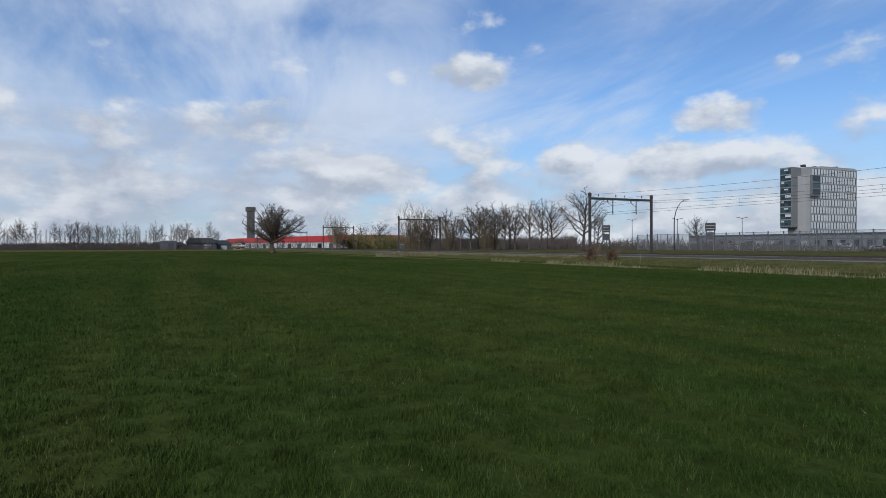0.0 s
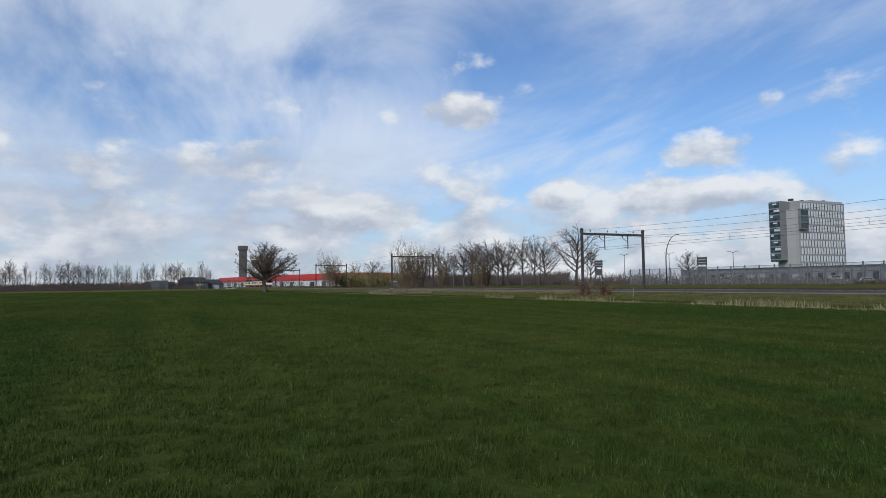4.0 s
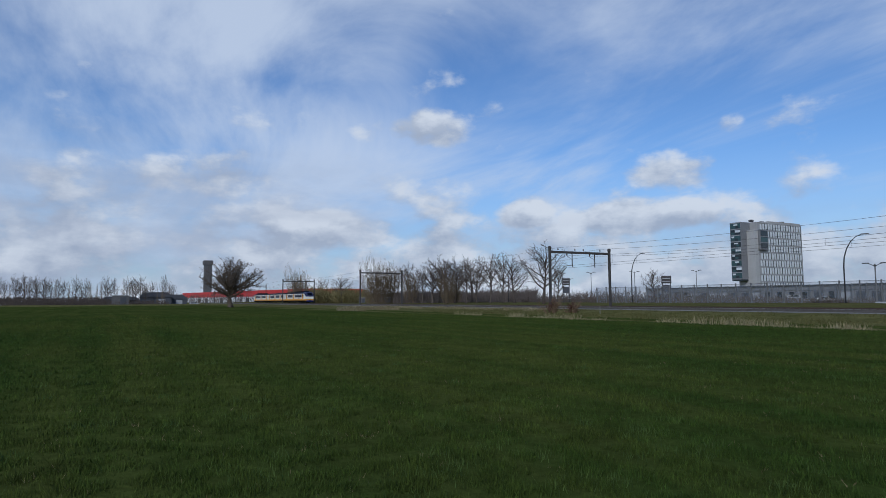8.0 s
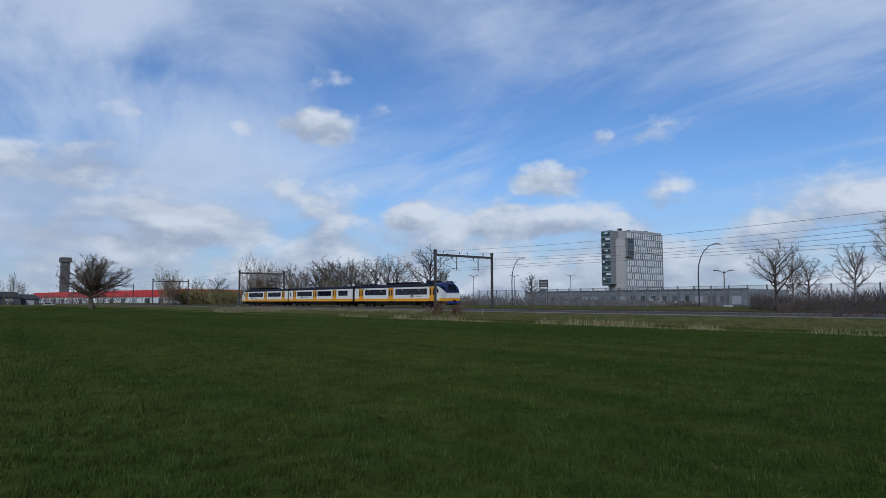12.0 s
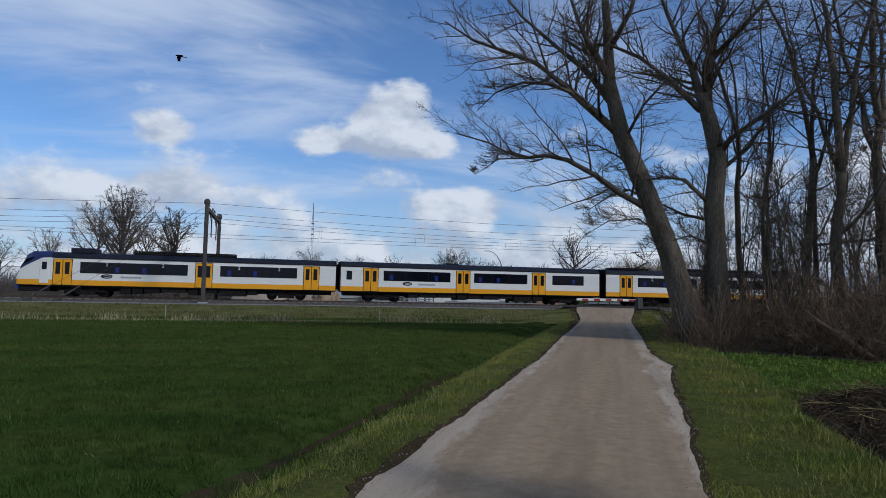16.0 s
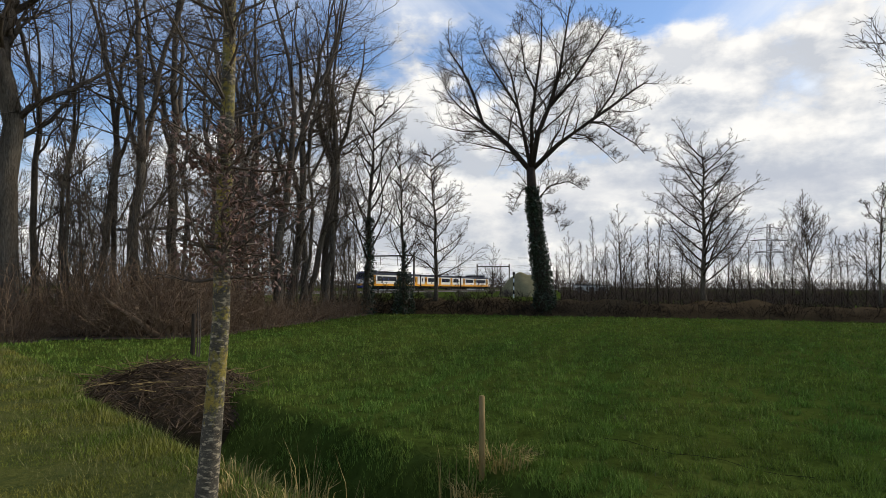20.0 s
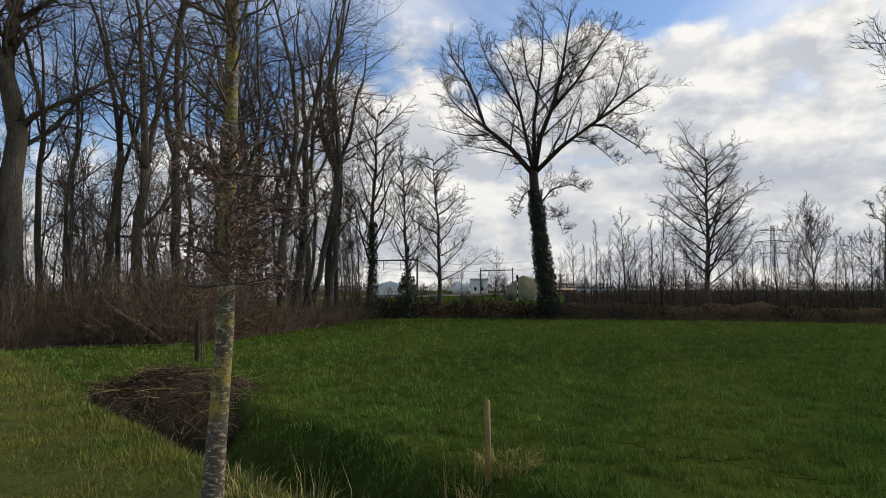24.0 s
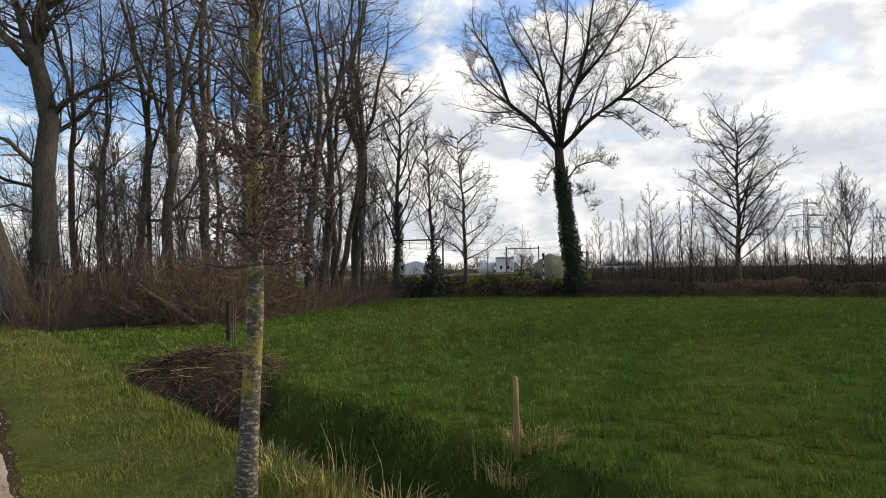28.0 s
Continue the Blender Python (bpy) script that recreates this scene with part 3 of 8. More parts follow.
def strip(name, rows, mat, label, category, lift):
    """A sheet laid on the ground through rows of points."""
    v = [(x, y, ground_z(x, y) + lift + 0.07 * step(along(x, y), 30, 42) * (lift > 0.03 and abs(across(x, y)) < 4)) for r in rows for x, y in r]
    n = len(rows[0])
    f = [(j * n + i, j * n + i + 1, (j + 1) * n + i + 1, (j + 1) * n + i) for j in range(len(rows) - 1) for i in range(n - 1)]
    ob = part(name, Shape().add(v, f), mat, smooth=True)
    return tagged(ob, label, category, kind="structure")


def lerp(a, b, k):
    return [a + (b - a) * i / k for i in range(k + 1)]


def make_lane():
    ss = spaced([(-14, 0, 0.4), (0, 26, 0.12), (26, 55.5, 0.5)])
    strip("road", [[on_road(s, n) for n in lerp(*road_edges(s), 8)] for s in ss], M_ROAD, "narrow worn sandy asphalt farm lane with pale broken edges", "road", 0.035)
    # muddy ruts outside the edges, and crumbs broken off them
    rng = random.Random(61)
    for side in (0, 1):
        out = (-1, 1)[side]
        mud = []
        for s in ss:
            e = road_edges(s)[side]
            w = max(0.01, 0.04 + 0.14 * noise.noise((s * 0.6, 25.0 + side * 9, 0)) + 0.12 * noise.noise((s * 2.6, 31.0 + side, 0)) + 0.07 * noise.noise((s * 8.0, 3.0 + side, 0)) + 0.45 * step(s, 26, 40))
            mud.append([on_road(s, n) for n in (lerp(e - 0.04, e + 0.05 + w, 3) if side else lerp(e - 0.05 - w, e + 0.04, 3))])
        strip("mud_edge", mud, M_MUD, "dark muddy rut beside the lane", "mud", 0.026)
        crumbs = Shape()
        for _ in range(360):
            s = math.exp(rng.uniform(math.log(2.5), math.log(30)))
            n = road_edges(s)[side] - out * abs(rng.gauss(0, 0.16)) + out * 0.10
            x, y = on_road(s, n)
            k = rng.uniform(0.005, 0.012) * (0.8 + s * 0.05)
            crumbs.box(x, y, ground_z(x, y) + 0.036 + k * 0.2, k * 1.5, k, k * 0.8, rng.uniform(0, 3), c=k * 0.2)
        ob = part("road_crumbs", crumbs, M_SAND)
        tagged(ob, "pale crumbs broken off the lane's edge", "crumbs", kind="stuff")
    # bare soil in the shallow left-hand ditch
    soil = []
    for s in spaced([(1.5, 13, 0.2)]):
        w = max(0.02, 0.02 + 0.26 * noise.noise((s * 0.5, 41.0, 0)) + 0.25 * noise.noise((s * 2.1, 43.0, 0)))
        soil.append([on_road(s, n) for n in lerp(-3.35 - w, -3.25 + w * 0.5, 5)])
    strip("bare_soil", soil, M_MUD, "dark bare soil in the shallow ditch beside the lane", "bare soil", 0.016)
    strip("verge", [[on_road(s, n) for n in lerp(-3.1, road_edges(s)[0] + 0.05, 8)] for s in ss], M_VERGE, "rough light-green grass verge beside the lane", "verge", 0.014)
    strip("verge", [[on_road(s, n) for n in lerp(road_edges(s)[1] - 0.05, 2.75, 8)] for s in ss], M_VERGE, "mossy yellow-green grass verge beside the ditch", "verge", 0.014)


def rail_rows(y0, y1, k, x0=-720, x1=520):
    return [[(x, y - bend(x)) for y in lerp(y0, y1, k)] for x in spaced([(x0, -200, 20), (-200, 0, 5), (0, 60, 2.5), (60, x1, 10)])]


def make_railway():
    # ballast bed
    sec = [(51.9, 0.34), (53.0, 0.50), (53.7, 0.565), (60.7, 0.565), (61.4, 0.50), (62.6, 0.30)]
    xs = spaced([(-720, -200, 20), (-200, 0, 4), (0, 60, 2), (60, 520, 10)])
    v = [(x, y - bend(x), z + 0.02 * noise.noise((x * 0.6, y, 0))) for x in xs for y, z in sec]
    n = len(sec)
    f = [(j * n + i + 1, j * n + i, (j + 1) * n + i, (j + 1) * n + i + 1) for j in range(len(xs) - 1) for i in range(n - 1)]
    tagged(part("ballast", Shape().add(v, f), M_BALLAST, smooth=True), "grey-brown ballast bed of a double railway line", "ballast", kind="structure")
    for x0, x1 in ((-720, 24), (32, 520)):
        strip("track_path", [r for r in rail_rows(49.2, 51.95, 3) if x0 <= r[0][0] <= x1], M_PATH, "grey gravel service path along the railway", "path", 0.03)
    strip("rough_bank", rail_rows(34.2, 49.3, 8, -420, 22), M_ROUGH, "olive-brown rough grass between field and railway", "rough grass", 0.02)
    # low grassy bank between the tracks and the bypass road
    cols = [(62.5, 0.28), (64.5, 0.36), (70, 0.55), (78, 0.72), (84, 0.80), (87, 0.70), (88.4, 0.0)]
    xb = spaced([(-420, -20, 4)])
    v = [(x, y - (bend(x) if y < 80 else 0), 0.04 + z * step(-x, 20, 44) + 0.05 * noise.noise((x * 0.2, y * 0.3, 5)) * (0 < k < 6)) for x in xb for k, (y, z) in enumerate(cols)]
    n = len(cols)
    f = [(j * n + i + 1, j * n + i, (j + 1) * n + i, (j + 1) * n + i + 1) for j in range(len(xb) - 1) for i in range(n - 1)]
    tagged(part("far_bank", Shape().add(v, f), M_ROUGH, smooth=True), "low olive-brown grassy bank beyond the tracks", "bank", kind="structure")
    for yc in (NEAR_TRACK, FAR_TRACK):
        tr = thing("railway_track", pose(0, 0, 0), "rusty steel railway track on concrete sleepers", "railway track", "railway tracks", "structure")
        for off in (-0.7525, 0.7525):
            r = Shape()
            prof = [(-0.07, -0.16), (0.07, -0.16), (0.07, -0.145), (0.015, -0.12), (0.015, -0.045), (0.036, -0.035), (0.036, 0), (-0.036, 0), (-0.036, -0.035), (-0.015, -0.045), (-0.015, -0.12), (-0.07, -0.145)]
            r.loft([[(x, yc + off - bend(x) + a, RAIL_Z + b) for a, b in prof] for x in xs])
            part("rail", r, M_RAIL, tr)
        sl = Shape()
        x = -140.0
        while x < 120:
            sl.box(x, yc - bend(x), 0.555, 0.26, 2.5, 0.06, radians(bend_turn(x)))
            x += 0.6
        o = part("sleepers", sl, M_SLEEPER, tr)
        o["kind"] = "stuff"


make_ground()
make_lane()
make_railway()

# ---- trees ----


def side_of(d, rng, ang):
    """A direction that leaves d by the angle, to a random side."""
    ref = Vector((rng.uniform(-1, 1), rng.uniform(-1, 1), rng.uniform(-1, 1)))
    a = d.cross(ref)
    if a.length < 1e-3:
        a = d.orthogonal()
    a.normalize()
    return d * math.cos(ang) + a * math.sin(ang)


def bough(rng, start, d, length, segs, wander, rise):
    pts, p, d = [Vector(start)], Vector(start), Vector(d)
    for _ in range(segs):
        d = d + Vector((rng.gauss(0, wander), rng.gauss(0, wander), rng.gauss(0, wander * 0.6) + rise))
        d.normalize()
        p = p + d * (length / segs)
        pts.append(p.copy())
    return pts


def at_path(pts, t):
    k = t * (len(pts) - 1)
    i = min(int(k), len(pts) - 2)
    return pts[i].lerp(pts[i + 1], k - i), (pts[i + 1] - pts[i]).normalized()


def cone(shape, p, d, length, r):
    """A twig: a thin three-sided spike."""
    a = d.orthogonal().normalized() * r
    b = d.cross(a).normalized() * r
    n = len(shape.v)
    shape.v.extend((tuple(p + a), tuple(p - a * 0.5 + b * 0.87), tuple(p - a * 0.5 - b * 0.87), tuple(p + d * length)))
    shape.f.extend(((n, n + 1, n + 3), (n + 1, n + 2, n + 3), (n + 2, n, n + 3)))


def sprout(shape, rng, path, r0, levels, twig, rise=0.08):
    """Side branches of a limb, and theirs in turn. levels: (count, length share, angle, wander, from where); the last are spikes."""
    if not levels:
        return
    (count, share, ang, wander, t0), rest = levels[0], levels[1:]
    total = sum((b - a).length for a, b in zip(path, path[1:]))
    for i in range(count):
        t = t0 + (1 - t0) * (i + rng.random()) / count
        p, d = at_path(path, min(t, 0.995))
        ln = total * share * (1.15 - 0.65 * t) * rng.uniform(0.65, 1.25)
        dd = side_of(d, rng, radians(ang) * rng.uniform(0.7, 1.25))
        if dd.z < -0.35:
            dd.z *= -0.3
            dd.normalize()
        if not rest:
            dd.z += rise
            dd.normalize()
            cone(shape, p, dd, ln, twig)
            continue
        segs = 5 if len(rest) >= 2 else 3
        pts = bough(rng, p, dd, ln, segs, wander, rise)
        r = max(twig, r0 * (1.05 - 0.7 * t) * 0.42)
        shape.tube(pts, [max(twig * 0.7, r * (1 - 0.85 * k / segs)) for k in range(segs + 1)], 5 if len(rest) >= 3 else 3)
        sprout(shape, rng, pts, r, rest, twig, rise)


def bush(name, m, height, width, stems, levels, twig, mat, label, category, group="", seed=1, spread=0.9, rise=0.05, wander=0.16):
    """A thicket of many thin stems from the ground."""
    rng = random.Random(seed)
    ob = thing(name, m, label, category, group)
    sh = Shape()
    for i in range(stems):
        a, q = rng.uniform(0, 2 * math.pi), math.sqrt(rng.random())
        p = Vector((math.cos(a) * q * width * 0.45, math.sin(a) * q * width * 0.45, -0.05))
        tilt = spread * q * rng.uniform(0.4, 1.2)
        b = a + rng.uniform(-0.7, 0.7)
        d = Vector((math.cos(b) * math.sin(tilt), math.sin(b) * math.sin(tilt), math.cos(tilt)))
        pts = bough(rng, p, d, height * rng.uniform(0.55, 1.15), 5, wander, rise)
        sh.tube(pts, [twig * (2.4 - 0.3 * k) for k in range(6)], 3)
        sprout(sh, rng, pts, twig * 2, levels, twig, rise)
    part("thicket", sh, mat, ob)["kind"] = "stuff"
    return ob


def tree(name, m, trunk, radii, limbs, levels, twig, label, group="", seed=1, bark=None, twigs=None, rise=0.08, category="tree", trunk_levels=None):
    """A bare tree: trunk path, limb paths with their radii, and side branches on each."""
    rng = random.Random(seed)
    ob = thing(name, m, label, category, group)
    tk = Shape()
    tpath = [Vector(p) for p in trunk]
    tk.tube(tpath, radii, 9)
    part("trunk", tk, bark or M_BARK, ob, smooth=True)
    cr = Shape()
    for path, r in limbs:
        path = [Vector(p) for p in path]
        k = len(path) - 1
        cr.tube(path, [max(twig, r * (1 - 0.82 * i / k)) for i in range(k + 1)], 7)
        sprout(cr, rng, path, r, levels, twig, rise)
    if trunk_levels:
        sprout(cr, rng, tpath, 0.035, trunk_levels, twig, rise)
    part("crown", cr, twigs or M_TWIG, ob, smooth=True)
    return ob


def auto_tree(name, m, height, r, clear, spread, nlimbs, levels, twig, label, group="", seed=1, bark=None, twigs=None, lean=(0, 0), rise=0.06, leader=True, angle=45, shoots=None, taper=0.75, sway=0.014, stout=0.34):
    """A bare tree grown at random: clear trunk, then limbs up to the height."""
    rng = random.Random(seed)
    top = height if leader else clear * 1.15
    k = 7
    f1, f2 = rng.uniform(0, 6), rng.uniform(0, 6)
    rng.random()
    trunk = [(lean[0] * height * (i / k) ** 1.3 + sway * height * (math.sin(f1 + 4.2 * i / k) - math.sin(f1)) + rng.gauss(0, r * 0.3) * (i > 0),
              lean[1] * height * (i / k) ** 1.3 + sway * height * (math.sin(f2 + 3.6 * i / k) - math.sin(f2)) + rng.gauss(0, r * 0.3) * (i > 0), top * i / k - 0.15 * (i == 0)) for i in range(k + 1)]
    radii = [r * 1.35] + [max(twig, r * (1 - (0.93 if leader else 0.25) * i / k)) for i in range(1, k + 1)]
    tpath = [Vector(p) for p in trunk]
    limbs = []
    for i in range(nlimbs):
        t = clear / top + (1 - clear / top) * (i + 0.5 * rng.random()) / nlimbs if leader else rng.uniform(0.8, 1.0)
        p, d = at_path(tpath, min(t, 0.99))
        a = i * 2.4 + rng.uniform(-0.5, 0.5)
        tilt = radians(angle) * (rng.uniform(0.75, 1.2) if leader else 0.15 + 1.2 * ((i * 7 % nlimbs) + 0.5) / nlimbs)
        dd = Vector((math.cos(a) * math.sin(tilt), math.sin(a) * math.sin(tilt), math.cos(tilt)))
        ln = spread * (1.2 - taper * (t - clear / top) / max(0.05, 1 - clear / top)) * rng.uniform(0.75, 1.15) if leader else (height - clear) * rng.uniform(0.8, 1.1)
        limbs.append((bough(rng, p, dd, ln, 7, (0.10 + sway * 3.5) if leader else 0.10, rise), r * (stout if leader else 0.42) * rng.uniform(0.7, 1.0)))
    return tree(name, m, trunk, radii, limbs, levels, twig, label, group, seed + 50, bark, twigs, rise, trunk_levels=shoots)


def dome_tree(name, m, height, r, clear, wide, nlimbs, levels, twig, label, group, seed, bark, twigs, tall=0.4, mid=0.62, stem=0.72):
    """A bare tree with a clear trunk and limbs that reach the edge of a rounded crown."""
    rng = random.Random(seed)
    n = 8
    top = height * stem
    f1, f2 = rng.uniform(0, 6), rng.uniform(0, 6)
    trunk = [Vector((0.02 * height * (math.sin(f1 + 3.8 * i / n) - math.sin(f1)), 0.02 * height * (math.sin(f2 + 3.4 * i / n) - math.sin(f2)), top * i / n - 0.15 * (i == 0))) for i in range(n + 1)]
    radii = [r * 1.35] + [max(twig, r * (1 - 0.86 * (i / n) ** 1.2)) for i in range(1, n + 1)]
    limbs = []
    for i in range(nlimbs):
        u = (i + 0.5) / nlimbs
        t = clear / top + (0.94 - clear / top) * u ** 0.8
        p, d = at_path(trunk, t)
        a = i * 2.4 + rng.uniform(-0.4, 0.4)
        lift = radians(-12 + 92 * u + rng.uniform(-10, 10))
        goal = Vector((wide * math.cos(lift) * math.cos(a), wide * math.cos(lift) * math.sin(a), 0)) * rng.uniform(0.86, 1.06)
        goal.z = height * (mid + tall * math.sin(lift) * rng.uniform(0.9, 1.05))
        v = goal - p
        start = (v.normalized() + Vector((0, 0, -0.12))).normalized()
        limbs.append((bough(rng, p, start, v.length, 8, 0.10, 0.03), r * (0.5 - 0.22 * u) * rng.uniform(0.8, 1.1)))
    return tree(name, m, trunk, radii, limbs, levels, twig, label, group, seed + 50, bark, twigs, 0.035)


def place(x, y, rz=0.0, s=1.0, sz=None, dz=0.0, rx=0.0, ry=0.0):
    return pose(x, y, ground_z(x, y) + dz, rx, ry, rz) @ Matrix.Diagonal((s, s, sz or s, 1))


def beyond(az, d):
    """The distance at a heading, moved behind the railway where it would stand before it, and by how much it grew."""
    c = math.cos(radians(az))
    far = max(d, 74 / c) if 0 < c and -76 < az < 0 else d
    return far, far / d


def polar(az, d):
    return d * math.sin(radians(az)), d * math.cos(radians(az))


NEAR = [(8, 0.48, 46, 0.13, 0.10), (5, 0.55, 42, 0.15, 0.1), (5, 0.9, 36, 0.18, 0.05)]
FORK = [(18, 0.40, 50, 0.19, 0.08), (8, 0.52, 48, 0.22, 0.08), (5, 0.65, 42, 0.24, 0.1)]
MID = [(9, 0.46, 46, 0.12, 0.08), (6, 0.42, 42, 0.16, 0.05), (4, 0.6, 36, 0.1, 0.05)]
THIN = [(7, 0.36, 38, 0.1, 0.05), (5, 0.7, 34, 0.1, 0.05)]
FARB = [(11, 0.38, 50, 0.18, 0.10), (6, 0.5, 46, 0.2, 0.05)]
BIG = [(20, 0.40, 50, 0.18, 0.08), (9, 0.52, 48, 0.22, 0.08), (6, 0.65, 42, 0.24, 0.1)]


def make_big_pair():
    """The leaning tree and the upright tree at the wood's corner by the lane."""
    x, y = polar(36.1, 24.0)
    # local x is to the right as seen from the lane, local y away
    m = pose(x, y, ground_z(x, y), 0, 0, -36.1)
    trunk = [(0, 0, -0.2), (-0.15, 0, 0.9), (-0.83, 0, 3.5), (-1.73, 0.1, 6.0), (-2.53, 0.2, 7.95), (-3.0, 0.2, 10.1), (-3.1, 0.3, 12.3), (-3.4, 0.3, 15.5)]
    limbs = [([(-2.7, 0.2, 8.1), (-3.7, -0.2, 9.05), (-4.6, -0.5, 9.9), (-5.7, -0.6, 10.9), (-6.8, -0.4, 11.5), (-8.4, -0.2, 12.3), (-9.8, 0.0, 13.4)], 0.17),
             ([(-4.15, -0.4, 9.55), (-5.1, -0.9, 9.9), (-6.05, -1.2, 9.97), (-7.1, -1.3, 9.65), (-7.9, -1.2, 9.0)], 0.08),
             ([(-1.5, 0.1, 5.1), (-2.55, -0.3, 5.7), (-3.45, -0.5, 6.4), (-4.45, -0.6, 7.0), (-5.25, -0.7, 7.2), (-6.05, -0.7, 7.15), (-6.85, -0.6, 7.45), (-7.6, -0.5, 7.9), (-9.0, -0.4, 8.4)], 0.13),
             ([(-6.0, -0.7, 7.15), (-7.05, -1.0, 7.1), (-7.9, -1.2, 6.5)], 0.04),
             ([(-2.75, 0.2, 9.0), (-3.6, 0.4, 10.3), (-4.2, 0.6, 11.05), (-5.1, 0.7, 11.9), (-6.6, 0.6, 13.4), (-8.0, 0.5, 15.2)], 0.16),
             ([(-3.0, 0.2, 10.2), (-3.75, -0.2, 11.6), (-4.1, -0.3, 12.4), (-4.9, -0.3, 15.0)], 0.17),
             ([(-1.5, 0.1, 5.4), (-2.3, 0.5, 5.95), (-3.1, 0.8, 5.75), (-4.0, 0.9, 5.2)], 0.06),
             ([(-2.5, 0.2, 7.7), (-1.7, -0.5, 8.9), (-0.9, -0.9, 9.6), (0.3, -1.2, 10.6)], 0.07),
             ([(-1.9, 0.1, 6.4), (-2.7, 0.7, 7.3), (-3.6, 1.1, 7.9), (-4.6, 1.3, 7.9)], 0.06),
             ([(-3.05, 0.2, 11.3), (-2.2, -0.2, 12.6), (-1.7, -0.4, 14.2), (-1.5, -0.4, 16.0)], 0.12),
             ([(-1.0, 0.0, 4.1), (-1.9, -0.6, 4.7), (-2.9, -0.9, 4.6), (-3.7, -1.0, 4.1)], 0.045)]
    tree("leaning_tree", m, trunk, [0.62, 0.50, 0.40, 0.36, 0.33, 0.24, 0.17, 0.05], limbs, BIG, 0.0065,
         "large bare tree leaning over the lane at the wood's corner", "big trees at the lane", 3, rise=0.015)
    x, y = polar(38.3, 24.5)
    m = pose(x, y, ground_z(x, y), 0, 0, -38.3)
    trunk = [(0, 0, -0.2), (-0.05, 0, 0.9), (-0.19, 0, 3.0), (-0.28, 0.1, 5.4), (-0.12, 0.1, 7.2), (-0.39, 0.1, 8.6), (-0.66, 0.1, 9.6)]
    limbs = [([(-0.5, 0.1, 9.0), (-0.76, 0.1, 9.7), (-1.0, 0.1, 10.7), (-1.45, 0.2, 11.8), (-1.9, 0.2, 13.0), (-2.6, 0.2, 15.5)], 0.20),
             ([(-0.5, 0.1, 9.1), (-0.5, 0.2, 9.9), (-0.32, 0.3, 11.1), (-0.19, 0.4, 12.1), (0.1, 0.5, 13.1), (0.5, 0.5, 16.0)], 0.22),
             ([(-0.7, 0.1, 9.0), (-1.85, -0.3, 10.25), (-2.8, -0.5, 11.1), (-3.9, -0.6, 11.7), (-5.0, -0.5, 11.9)], 0.13),
             ([(-0.1, 0.1, 7.3), (0.27, -0.2, 7.8), (1.4, -0.5, 8.55), (2.5, -0.6, 9.35), (3.8, -0.5, 10.4)], 0.12),
             ([(-0.4, 0.1, 5.5), (-1.25, -0.5, 6.35), (-2.0, -0.7, 6.45), (-2.8, -0.8, 6.3)], 0.09),
             ([(-0.3, 0.1, 4.9), (-1.35, 0.5, 5.2), (-2.2, 0.8, 5.7), (-3.0, 0.9, 6.4)], 0.07),
             ([(-0.3, 0.3, 11.0), (0.95, -0.2, 12.1), (1.9, -0.4, 13.1), (2.8, -0.4, 14.6)], 0.11),
             ([(-0.2, 0.1, 6.6), (0.9, 0.5, 7.6), (1.8, 0.9, 9.2), (2.3, 1.0, 11.4)], 0.09),
             ([(-0.2, 0.1, 4.0), (-1.1, -0.6, 4.3), (-2.0, -0.9, 4.0), (-2.7, -1.0, 3.3)], 0.05)]
    tree("upright_tree", m, trunk, [0.56, 0.44, 0.37, 0.34, 0.31, 0.28, 0.23], limbs, FORK, 0.0065,
         "large bare tree with forked trunk at the wood's corner", "big trees at the lane", 8, rise=0.03)


WOODY = [(13, 0.40, 56, 0.24, 0.05), (7, 0.48, 46, 0.26, 0.06), (4, 0.6, 44, 0.2, 0.05)]


